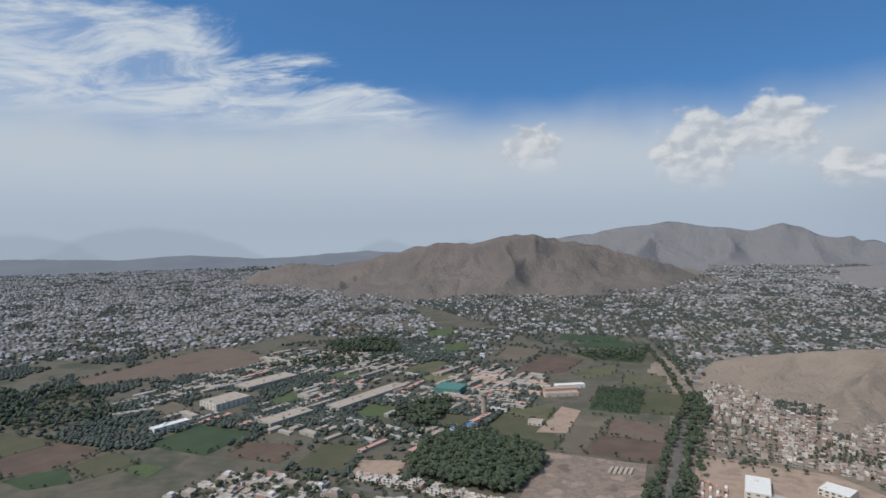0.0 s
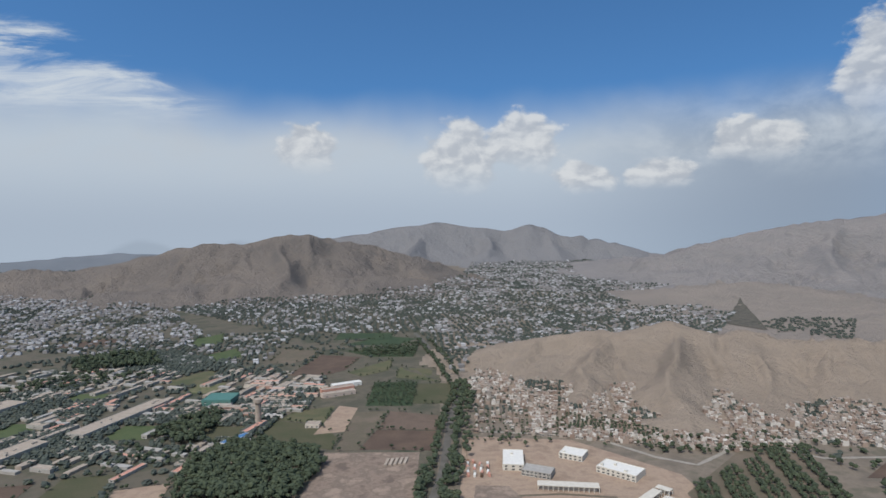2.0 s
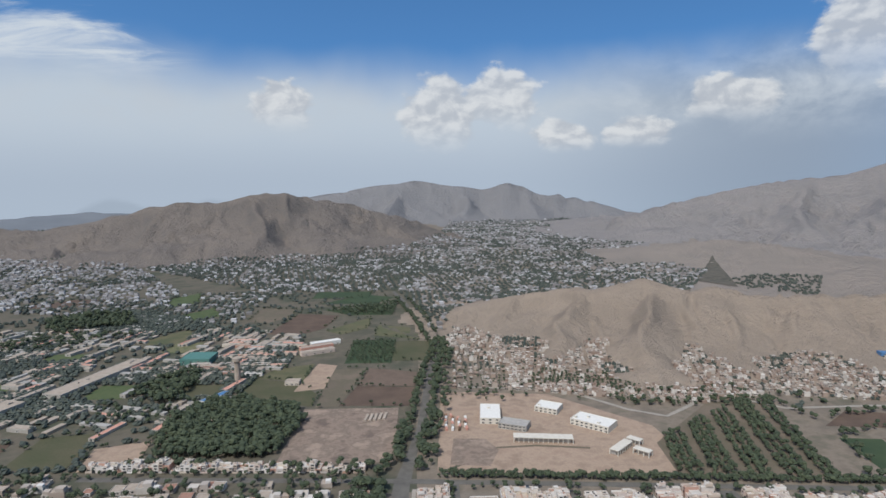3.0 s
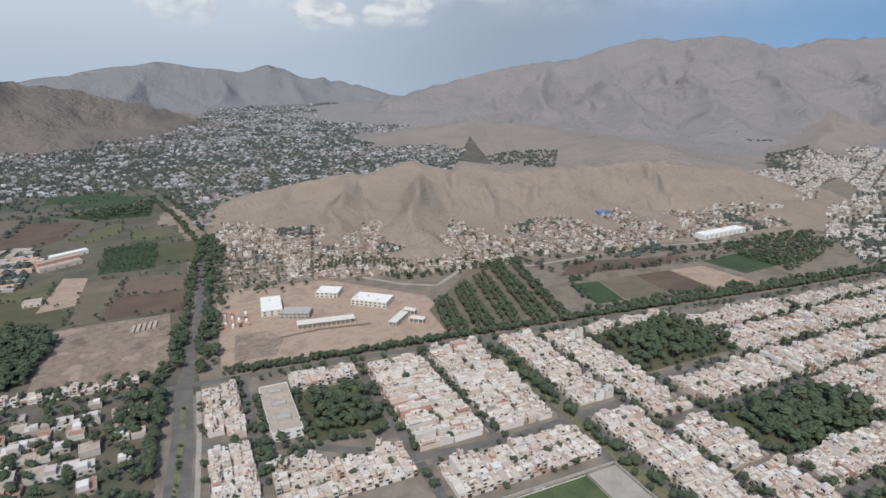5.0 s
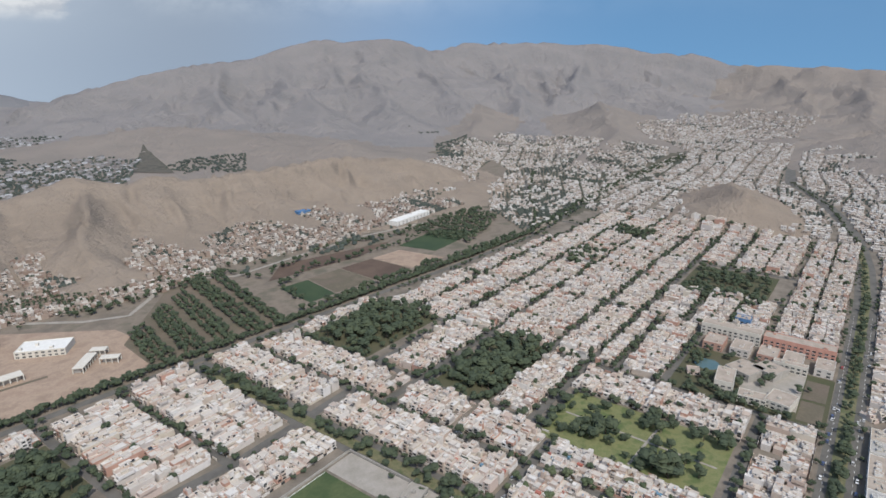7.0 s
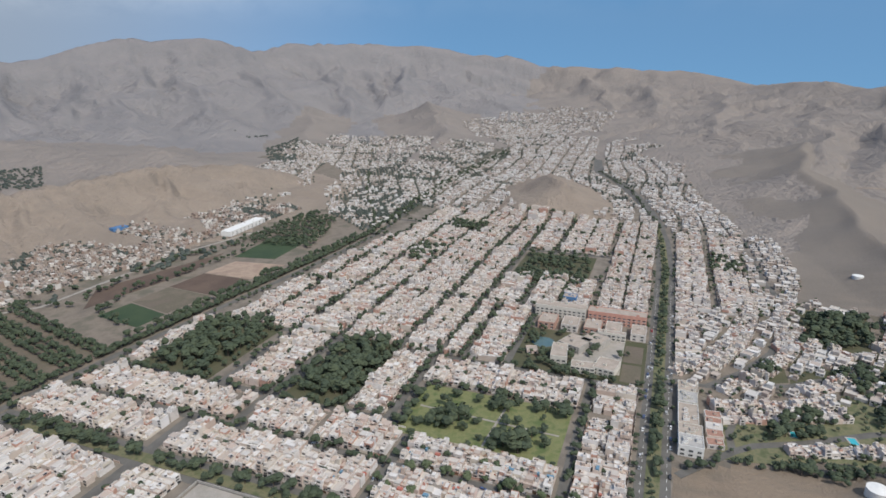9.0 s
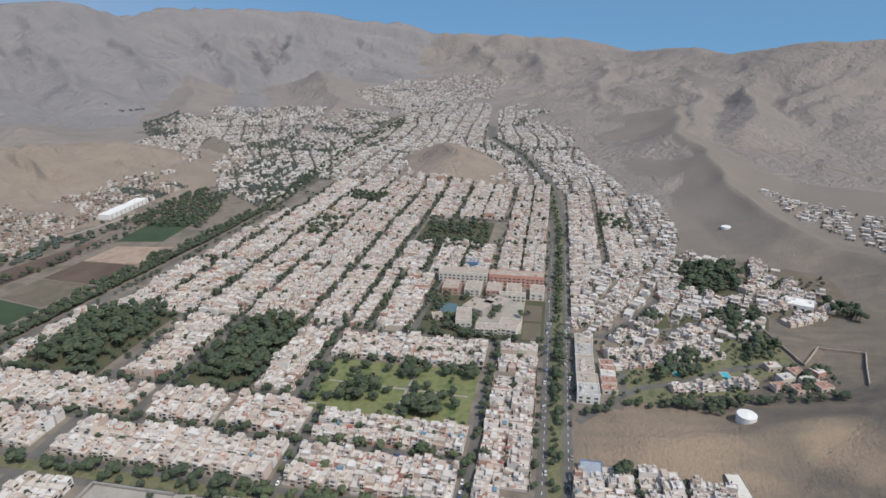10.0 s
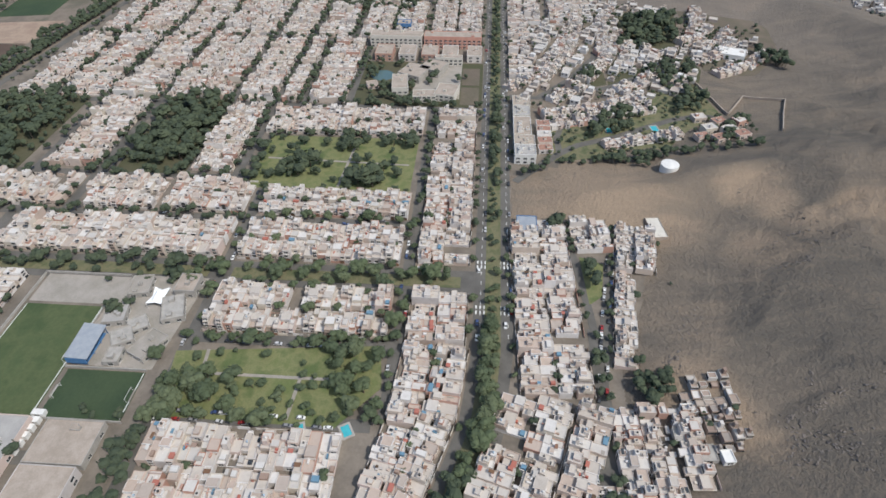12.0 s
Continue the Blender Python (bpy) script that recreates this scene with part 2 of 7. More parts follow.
PLASTER = [(0.555, 0.513, 0.483), (0.484, 0.410, 0.354), (0.602, 0.573, 0.556), (0.443, 0.353, 0.301), (0.531, 0.487, 0.459), (0.422, 0.257, 0.205), (0.632, 0.608, 0.599), (0.508, 0.420, 0.370), (0.544, 0.487, 0.417), (0.578, 0.545, 0.520), (0.462, 0.429, 0.417), (0.531, 0.429, 0.388), (0.521, 0.464, 0.408)]
ROOFS = [(0.424, 0.382, 0.343), (0.473, 0.439, 0.408), (0.374, 0.317, 0.278), (0.510, 0.482, 0.454), (0.417, 0.337, 0.287), (0.449, 0.424, 0.399), (0.548, 0.524, 0.503), (0.460, 0.414, 0.369), (0.473, 0.429, 0.389)]
M = {
    "town": material("town_ground", [(0.125, 0.108, 0.09), (0.205, 0.175, 0.145)], 0.05, fine=0.6),
    "plain": material("plain_ground", [(0.052, 0.062, 0.042), (0.115, 0.10, 0.078), (0.075, 0.074, 0.055)], 0.012, fine=0.1),
    "sand": rock_material("sand_hill", (0.302, 0.247, 0.201), (0.190, 0.160, 0.136), 0.016, 0.90, 7.0),
    "grey_hill": slope_material("grey_hill"),
    # greyer than the nearer tan rock: some haze is mixed into the colour
    "range": rock_material("hazed_range_rock", (0.262, 0.243, 0.238), (0.186, 0.181, 0.187), 0.005, 0.93, 22.0),
    "dusty": slope_material("dusty_slope"),
    "tan_range": rock_material("tan_rock", (0.258, 0.224, 0.200), (0.176, 0.160, 0.150), 0.006, 0.93, 14.0),
    "spur": rock_material("spur_rock", (0.185, 0.160, 0.143), (0.118, 0.109, 0.106), 0.006, 0.90, 16.0),
    # bluish grey stands in for the haze before the north range
    "far": rock_material("hazed_distant_rock", (0.196, 0.194, 0.202), (0.166, 0.168, 0.180), 0.003, 0.94, 20.0),
    # rock with the distance haze put into its blue-grey colour
    "pale": material("haze_tinted_rock", [(0.135, 0.150, 0.172), (0.155, 0.170, 0.192)], 0.003, fine=0.02, tint=0.05),
    "asphalt": material("asphalt", [(0.095, 0.09, 0.083), (0.135, 0.127, 0.117)], 0.08, fine=0.7, tint=0.12),
    "paving": material("paving", [(0.25, 0.23, 0.20), (0.32, 0.29, 0.26)], 0.1, fine=1.2),
    "lane": material("lane_paint", [(0.7, 0.7, 0.68), (0.6, 0.6, 0.58)], 0.5),
    "grass": material("grass", [(0.075, 0.092, 0.045), (0.155, 0.145, 0.085), (0.10, 0.11, 0.058)], 0.09, fine=1.1),
    "turf": material("turf", [(0.048, 0.073, 0.032), (0.078, 0.098, 0.045), (0.06, 0.085, 0.038)], 0.035, fine=0.4, tint=0.25),
    "lawn": material("park_lawn", [(0.085, 0.115, 0.045), (0.165, 0.17, 0.08), (0.115, 0.14, 0.055)], 0.07, fine=1.1, tint=0.3),
    "crop": material("crop_green", [(0.034, 0.055, 0.03), (0.048, 0.07, 0.036)], 0.03, fine=0.6),
    "soil": material("field_soil", [(0.085, 0.06, 0.048), (0.12, 0.085, 0.065)], 0.03, fine=0.5),
    "red_soil": material("red_soil", [(0.112, 0.083, 0.066), (0.140, 0.103, 0.082), (0.122, 0.092, 0.073)], 0.02, fine=0.4, tint=0.2),
    "meadow": material("dry_meadow", [(0.072, 0.082, 0.044), (0.115, 0.105, 0.062), (0.088, 0.095, 0.052)], 0.018, fine=0.4, tint=0.25),
    "fallow": material("field_fallow", [(0.135, 0.108, 0.086), (0.115, 0.10, 0.073), (0.16, 0.127, 0.10)], 0.02, fine=0.4),
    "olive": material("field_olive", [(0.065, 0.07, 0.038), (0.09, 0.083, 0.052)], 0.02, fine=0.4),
    "earth": material("bare_earth", [(0.265, 0.192, 0.148), (0.325, 0.245, 0.188), (0.235, 0.173, 0.134)], 0.04, fine=0.5),
    "rubble": material("rubble_earth", [(0.135, 0.105, 0.088), (0.235, 0.180, 0.147), (0.165, 0.130, 0.107), (0.285, 0.220, 0.178)], 0.035, fine=0.5, bump=0.6, tint=0.25, contrast=(0.34, 0.66)),
    "dry_plain": material("dry_plain", [(0.135, 0.115, 0.094), (0.19, 0.157, 0.127), (0.115, 0.105, 0.08)], 0.03, fine=0.4, tint=0.2),
    "plaster": material("plaster", PLASTER, 0.25, fine=1.5, by="object", tint=0.1),
    "plaster_many": material("plaster_of_rows", PLASTER, 0.25, fine=1.5, by="island", tint=0.1),
    "shanty": material("hillside_walls", [(0.30, 0.235, 0.196), (0.37, 0.32, 0.28), (0.245, 0.18, 0.148), (0.42, 0.385, 0.352), (0.31, 0.243, 0.205), (0.56, 0.53, 0.50), (0.27, 0.238, 0.215)], 0.25, by="island", tint=0.1),
    "cream": material("cream_paint", [(0.50, 0.47, 0.42), (0.57, 0.54, 0.49)], 0.3, rough=0.8, tint=0.1),
    "valley_plaster": material("valley_walls", [(0.443, 0.414, 0.388), (0.372, 0.326, 0.291), (0.514, 0.497, 0.485), (0.319, 0.264, 0.229), (0.416, 0.378, 0.353), (0.567, 0.554, 0.547), (0.354, 0.317, 0.291)], 0.25, by="island", tint=0.1),
    # wall colours greyed and blued to imitate haze over the far town
    "far_plaster": material("hazed_far_walls", [(0.29, 0.285, 0.295), (0.23, 0.218, 0.218), (0.35, 0.347, 0.362), (0.195, 0.188, 0.190), (0.255, 0.245, 0.243), (0.46, 0.462, 0.485)], 0.1, by="island", tint=0.1),
    "roof": material("flat_roof", ROOFS, 0.3, fine=1.5, by="object", tint=0.12),
    "roof_many": material("flat_roof_of_rows", ROOFS, 0.3, fine=1.5, by="island", tint=0.12),
    "tile": material("clay_tile", [(0.26, 0.145, 0.11), (0.32, 0.19, 0.15)], 0.5, fine=3.0),
    "glass": material("window_glass", [(0.03, 0.035, 0.04), (0.05, 0.055, 0.06)], 0.5, rough=0.25, tint=0.1),
    "white": material("white_paint", [(0.60, 0.59, 0.57), (0.67, 0.66, 0.64)], 0.3, rough=0.7, tint=0.06),
    "leaf": material("leaves", [(0.0648, 0.0856, 0.0484), (0.0821, 0.105, 0.0572), (0.0713, 0.092, 0.0528), (0.0929, 0.113, 0.0638)], 0.3, by="object", spread=0.0, fine=0.7, tint=0.35),
    "leaf_many": material("leaves_of_woods", [(0.050, 0.066, 0.042), (0.056, 0.072, 0.045), (0.046, 0.061, 0.040), (0.064, 0.080, 0.048)], 0.3, by="island", spread=0.0, fine=0.5, tint=0.3),
    # far foliage made paler and bluer, its haze painted into the leaf colour
    "leaf_far": material("hazed_leaves_of_far_woods", [(0.062, 0.076, 0.068), (0.074, 0.088, 0.077), (0.056, 0.069, 0.063), (0.084, 0.096, 0.082)], 0.1, by="island", spread=0.0, fine=0.3, tint=0.25),
    "shrubs": material("low_shrubs", [(0.072, 0.070, 0.060), (0.110, 0.098, 0.082), (0.060, 0.062, 0.052)], 0.05, fine=0.2, bump=2.5, tint=0.4),
    "bark": material("bark", [(0.10, 0.08, 0.06), (0.14, 0.11, 0.085)], 1.0),
    "tank": material("tank_plastic", [(0.03, 0.03, 0.032), (0.30, 0.38, 0.46), (0.55, 0.54, 0.52), (0.05, 0.05, 0.05)], 1.0, rough=0.5, by="object", spread=0.1),
    "wood": material("painted_wood", [(0.16, 0.09, 0.055), (0.10, 0.065, 0.045), (0.30, 0.27, 0.24), (0.22, 0.12, 0.08)], 1.0, by="object", spread=0.2),
    "shed_roof": material("corrugated_sheet", [(0.42, 0.39, 0.36), (0.28, 0.20, 0.16), (0.52, 0.50, 0.48), (0.36, 0.13, 0.10), (0.40, 0.37, 0.35), (0.12, 0.22, 0.30)], 1.0, by="object", spread=0.4),
    "concrete": material("concrete", [(0.29, 0.275, 0.255), (0.37, 0.35, 0.325)], 0.3, fine=2.0, tint=0.12),
    "grey_roof": material("grey_roof", [(0.30, 0.29, 0.28), (0.36, 0.345, 0.33)], 0.2, fine=1.5, tint=0.12),
    "tan_roof": material("tan_roof", [(0.29, 0.245, 0.205), (0.37, 0.315, 0.27)], 0.15, fine=1.2, tint=0.15),
    "salmon": material("salmon_paint", [(0.46, 0.24, 0.19), (0.52, 0.29, 0.23)], 0.3, fine=2.0, tint=0.1),
    "ochre": material("ochre_paint", [(0.55, 0.42, 0.22), (0.50, 0.38, 0.22)], 0.3, fine=2.0, tint=0.1),
    "blue_sheet": material("blue_sheet", [(0.05, 0.14, 0.30), (0.08, 0.19, 0.36)], 0.4, rough=0.5, tint=0.1),
    "steel_blue": material("grey_blue_sheet", [(0.25, 0.275, 0.31), (0.31, 0.33, 0.36)], 0.3, rough=0.45, tint=0.08),
    "green_sheet": material("green_sheet", [(0.06, 0.16, 0.14), (0.08, 0.19, 0.17)], 0.3, rough=0.6, tint=0.1),
    "pool": material("pool_water", [(0.05, 0.34, 0.40), (0.07, 0.40, 0.45)], 0.5, rough=0.08, tint=0.05),
    "pond": material("pond_water", [(0.08, 0.13, 0.14), (0.10, 0.15, 0.155)], 0.2, rough=0.1, tint=0.05),
    "car": material("car_paint", [(0.6, 0.6, 0.6), (0.03, 0.03, 0.035), (0.45, 0.45, 0.46), (0.30, 0.03, 0.03), (0.70, 0.70, 0.69), (0.05, 0.08, 0.18), (0.22, 0.22, 0.23)], 1.0, rough=0.3, by="object", spread=0.0, tint=0.03),
    "rubber": material("rubber", [(0.02, 0.02, 0.02), (0.03, 0.03, 0.03)], 2.0),
    "membrane": material("white_membrane", [(0.80, 0.80, 0.79), (0.84, 0.84, 0.83)], 0.5, rough=0.6, tint=0.04),
}


# ---- ground: one sheet with the hills in it ----
TABLE = np.random.RandomState(7).rand(256, 256)


def lattice(x, y):
    """Smooth value noise, 0 to 1, one cell to the unit."""
    i, j = np.floor(x).astype(int), np.floor(y).astype(int)
    u, v = x - i, y - j
    u, v = u * u * (3 - 2 * u), v * v * (3 - 2 * v)
    a, b = TABLE[i % 256, j % 256], TABLE[(i + 1) % 256, j % 256]
    c, d = TABLE[i % 256, (j + 1) % 256], TABLE[(i + 1) % 256, (j + 1) % 256]
    return (a * (1 - u) + b * u) * (1 - v) + (c * (1 - u) + d * u) * v


def crests(x, y, octaves=4):
    """Sharp-crested noise for gullied slopes, 0 to 1."""
    total, size, weight = 0.0, 1.0, 0.5
    for k in range(octaves):
        total = total + weight * (1 - np.abs(2 * lattice(x * size + 17 * k, y * size + 31 * k) - 1))
        size, weight = size * 2.1, weight * 0.5
    return total


def polar(*rows):
    """Ridge nodes given as bearing, distance, height, half width of the foot."""
    return [(r * math.sin(radians(a)), r * math.cos(radians(a)), h, w) for a, r, h, w in rows]


# name: surface, gully size, gully depth, power of the slope, ridges as nodes of x, y, height, half width
HILLS = {}


def hill(name, surface, gully, depth, power, ridges):
    HILLS[name] = (surface, gully, depth, power, ridges)


hill("near_hill", "sand", 66, 0.85, 1.0, [
        polar((2.6, 1070, 6, 90), (4.5, 1100, 22, 150), (6.4, 1120, 33, 190), (7.4, 1130, 40, 200), (9.6, 1130, 46, 240), (11.8, 1130, 55, 260), (13.3, 1125, 55, 280), (15.2, 1120, 64, 300), (16.7, 1120, 61, 300), (19.9, 1125, 76, 310),
              (21.5, 1130, 82, 310), (23.2, 1130, 72, 300), (24.7, 1130, 60, 300), (27.2, 1130, 76, 300), (29, 1130, 69, 290), (31, 1130, 65, 290), (34.3, 1145, 71, 290), (37, 1165, 72, 290), (39.7, 1190, 75, 300), (42.3, 1225, 77, 300),
              (44.9, 1255, 76, 290), (47.5, 1285, 66, 270), (50, 1310, 62, 240), (52, 1330, 44, 200), (55.4, 1330, 4, 100))])
hill("near_spurs", "sand", 54, 0.75, 1.0, [
        [(301, 1079, 56, 140), (262, 985, 50, 130), (210, 880, 30, 110), (172, 790, 9, 70), (150, 735, 1, 40)],
        [(414, 1051, 70, 150), (372, 950, 60, 140), (330, 840, 38, 120), (306, 760, 15, 80), (290, 680, 1, 40)],
        [(516, 1006, 66, 130), (487, 905, 44, 105), (450, 815, 14, 75), (425, 770, 1, 40)],
        [(195, 1113, 45, 120), (145, 1030, 26, 95), (105, 960, 8, 60)],
        [(610, 965, 70, 130), (565, 870, 36, 100), (530, 785, 8, 60)],
        [(720, 930, 73, 130), (668, 850, 36, 100), (632, 795, 6, 60)],
        [(860, 910, 75, 130), (790, 820, 36, 100), (745, 765, 6, 60)]])
hill("knoll", "sand", 45, 0.4, 1.0, [[(1075, 180, 50, 120), (1180, 210, 46, 120), (1300, 235, 22, 90)]])
hill("front_spur", "tan_range", 130, 0.5, 1.0, [
        polar((15.6, 1860, 1, 120), (18.4, 1950, 14, 260), (20.3, 2050, 26, 380), (23.6, 2200, 47, 500), (27.6, 2250, 66, 560), (30.6, 2200, 62, 560), (34.3, 2000, 56, 500), (39.7, 1750, 42, 380), (44, 1600, 60, 330)),
        polar((27.6, 2250, 64, 360), (25.5, 1950, 26, 200), (24, 1780, 3, 100))])
hill("valley_spur", "tan_range", 100, 0.7, 1.0, [[(2500, 1000, 110, 420), (1950, 720, 34, 220), (1450, 640, 10, 110)], [(2300, 1500, 90, 400), (1750, 1150, 30, 200)]])
hill("great_range", "range", 215, 0.85, 1.08, [
        polar((17.4, 3000, 1, 100), (18.5, 3000, 22, 280), (20.6, 3050, 46, 480), (23.7, 3250, 112, 900), (26.6, 3350, 176, 1200), (28.9, 3420, 224, 1400), (30.8, 3500, 268, 1500), (33.6, 3600, 289, 1650), (37.8, 3700, 310, 1800),
              (39.2, 3800, 335, 1900), (41.2, 3950, 386, 2000), (42.9, 4000, 436, 2050), (44.8, 4000, 408, 2050), (48, 4000, 438, 2050), (50.5, 4050, 396, 2000), (52.4, 4110, 370, 1950), (53.5, 4150, 360, 1950), (54.5, 4220, 378, 1950), (55.9, 4300, 415, 1950), (59.3, 4400, 416, 1950),
              (63, 4500, 420, 1850), (66.3, 4500, 419, 1750), (69.8, 4500, 377, 1550), (73.8, 4500, 350, 1150), (76, 4500, 320, 950), (78.5, 4500, 254, 900), (80.3, 4450, 256, 1000))])
hill("range_spurs", "range", 170, 0.8, 1.05, [
        polar((31.2, 3380, 190, 600), (33, 2950, 150, 520), (34.5, 2500, 62, 360)), polar((38.4, 3520, 215, 650), (40, 3000, 170, 560), (42, 2350, 60, 360)), polar((45.5, 3750, 265, 750), (47, 3200, 200, 650), (49, 2450, 70, 400)),
        polar((51.2, 3850, 265, 700), (53, 3300, 210, 620), (55.5, 2600, 80, 380)), polar((59.3, 4150, 285, 750), (59.5, 3500, 200, 650), (60.5, 2750, 75, 380)), polar((66.1, 4250, 275, 650), (65.5, 3700, 200, 560), (64.5, 3050, 70, 330))])
hill("south_range", "tan_range", 190, 0.85, 1.05, [
        polar((78.5, 4500, 254, 900), (81.6, 4400, 271, 1050), (83.6, 4350, 236, 1200), (85.3, 4300, 249, 1400), (87.4, 4250, 231, 1500), (91.1, 4100, 225, 1600), (93.6, 3900, 177, 1550), (96.4, 3600, 154, 1500),
              (99.5, 3350, 176, 1450), (101.6, 3150, 186, 1450), (103.7, 2950, 158, 1400), (105.6, 2850, 182, 1350), (108, 2700, 201, 1300), (110.3, 2600, 218, 1300), (118, 2500, 230, 1300), (135, 2500, 240, 1200), (160, 2600, 220, 1200), (200, 3000, 160, 1200)),
        polar((100.5, 3100, 135, 650), (101.2, 2300, 98, 480), (102, 1550, 54, 300), (101.3, 1200, 31, 190), (99.6, 930, 3, 90)),
        polar((93.6, 3600, 128, 650), (94.2, 2700, 86, 470), (94.8, 1900, 38, 300), (95.2, 1450, 9, 180)),
        polar((87.6, 3950, 165, 600), (88.5, 3300, 110, 460), (90, 2600, 34, 300)), polar((82, 4200, 195, 500), (83.5, 3700, 140, 420), (85, 3150, 50, 280)),
        polar((106.5, 2600, 140, 480), (106.5, 2000, 96, 380), (106, 1500, 52, 260))])
hill("south_hill", "grey_hill", 60, 0.55, 1.1, [
        [(-300, -300, 110, 260), (60, -310, 95, 240), (200, -310, 80, 228), (300, -320, 66, 205), (380, -350, 50, 165), (480, -390, 42, 140), (570, -400, 28, 110), (640, -380, 15, 75)],
        [(0, -850, 200, 330), (600, -950, 190, 330), (1000, -1050, 170, 300)]])
hill("tank_knoll", "dusty", 40, 0.35, 1.0, [[(350, -330, 50, 120), (352, -200, 22, 66), (346, -135, 13, 52), (335, -70, 7, 34)]])
hill("east_spur", "dusty", 80, 0.45, 1.05, [
        [(600, -390, 20, 80), (700, -335, 16, 65), (763, -300, 26, 80), (908, -278, 29, 85), (1100, -270, 40, 130), (1300, -265, 48, 170), (1700, -310, 70, 300)]])
hill("mid_hill", "spur", 105, 0.95, 0.95, [
        polar((-38.3, 3000, 4, 150), (-36.2, 3000, 104, 330), (-32, 2900, 88, 420), (-27.2, 2850, 142, 560), (-22.3, 2800, 194, 660), (-19, 2750, 194, 680), (-15.7, 2750, 232, 720),
              (-11.9, 2750, 231, 700), (-9.8, 2800, 204, 640), (-5.7, 2850, 162, 560), (-2.2, 2900, 95, 420), (1.1, 2950, 30, 250), (3, 2950, 3, 150)),
        polar((-15.7, 2750, 215, 420), (-15, 2350, 80, 260), (-17, 2130, 12, 150)), polar((-23, 2800, 185, 350), (-25, 2500, 60, 220))])
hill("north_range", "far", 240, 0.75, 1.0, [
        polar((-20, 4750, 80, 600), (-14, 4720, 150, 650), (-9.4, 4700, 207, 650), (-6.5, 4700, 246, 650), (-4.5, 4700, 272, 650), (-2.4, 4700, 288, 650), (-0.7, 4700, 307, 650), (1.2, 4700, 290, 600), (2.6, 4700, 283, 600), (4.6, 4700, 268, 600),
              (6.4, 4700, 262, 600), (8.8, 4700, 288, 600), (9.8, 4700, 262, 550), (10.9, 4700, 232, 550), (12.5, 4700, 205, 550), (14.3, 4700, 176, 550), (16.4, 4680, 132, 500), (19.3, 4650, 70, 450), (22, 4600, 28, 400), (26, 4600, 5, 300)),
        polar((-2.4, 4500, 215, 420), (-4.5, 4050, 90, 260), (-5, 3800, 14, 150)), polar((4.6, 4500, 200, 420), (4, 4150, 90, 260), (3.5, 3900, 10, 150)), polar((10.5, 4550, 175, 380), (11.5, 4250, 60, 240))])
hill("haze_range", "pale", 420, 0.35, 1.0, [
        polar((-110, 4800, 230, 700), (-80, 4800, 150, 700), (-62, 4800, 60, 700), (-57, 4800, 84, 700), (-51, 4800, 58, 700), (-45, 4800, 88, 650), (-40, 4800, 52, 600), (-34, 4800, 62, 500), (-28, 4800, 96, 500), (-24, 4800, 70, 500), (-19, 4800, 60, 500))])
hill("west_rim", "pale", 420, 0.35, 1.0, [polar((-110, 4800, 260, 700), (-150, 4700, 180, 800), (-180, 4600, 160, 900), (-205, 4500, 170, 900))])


def ridge(x, y, nodes, power, gully, depth):
    """A ridge along the nodes, its flanks cut by gullies that run down from the crest."""
    best, along, wide = np.zeros_like(x), np.zeros_like(x), np.ones_like(x)
    run, share, crown = 0.0, np.zeros_like(x), np.zeros_like(x)
    weight = np.full_like(x, 1e-30)
    peak = max(n[2] for n in nodes)
    for (ax, ay, ah, aw), (bx, by, bh, bw) in zip(nodes, nodes[1:]):
        dx, dy = bx - ax, by - ay
        size = math.hypot(dx, dy)
        t = np.clip(((x - ax) * dx + (y - ay) * dy) / (size * size), 0, 1)
        away = np.hypot(x - ax - t * dx, y - ay - t * dy)
        w, h = aw + t * (bw - aw), ah + t * (bh - ah)
        q = np.clip(1 - away / w, 0, 1) ** power
        more = h * q > best
        best, share = np.where(more, h * q, best), np.where(more, q, share)
        crown = np.maximum(crown, q)
        near = (h * q / peak) ** 16
        along, weight = along + near * (run + t * size), weight + near
        wide = np.where(more, away, wide)
        run += size
    top = np.where(share > 0, best / np.maximum(share, 1e-6), 0)
    u = along / weight + 0.35 * gully * (lattice(x / gully * 1.3, y / gully * 1.3) - 0.5)
    cut = 1 - crests(u / gully, wide / gully * 0.28, 4)
    cut = 0.66 * cut + 0.22 * (1 - crests(u / gully * 3.3 + 7, wide / gully * 0.7, 3)) + 0.12 * (1 - crests(x / gully * 1.7, y / gully * 1.7, 3))
    return np.maximum(best - depth * cut * top * np.clip(4 * crown * (1 - crown), 0, 1) * (0.35 + 0.65 * crown), 0)


def terrain(x, y):
    """Height of the ground and the number of the hill (0: flat) at arrays of places."""
    x, y = np.asarray(x, float), np.asarray(y, float)
    top, which = np.zeros_like(x), np.zeros(x.shape, int)
    for k, (surface, gully, depth, power, ridges) in enumerate(HILLS.values(), 1):
        warp = gully * 0.5
        wx, wy = x + warp * (lattice(x / gully, y / gully + 9) - 0.5), y + warp * (lattice(x / gully + 5, y / gully) - 0.5)
        for nodes in ridges:
            h = ridge(wx, wy, nodes, power, gully, depth)
            higher = h > top
            top, which = np.where(higher, h, top), np.where(higher, k, which)
    return top, which


def ground_z(x, y):
    return float(terrain(np.array([x]), np.array([y]))[0][0])


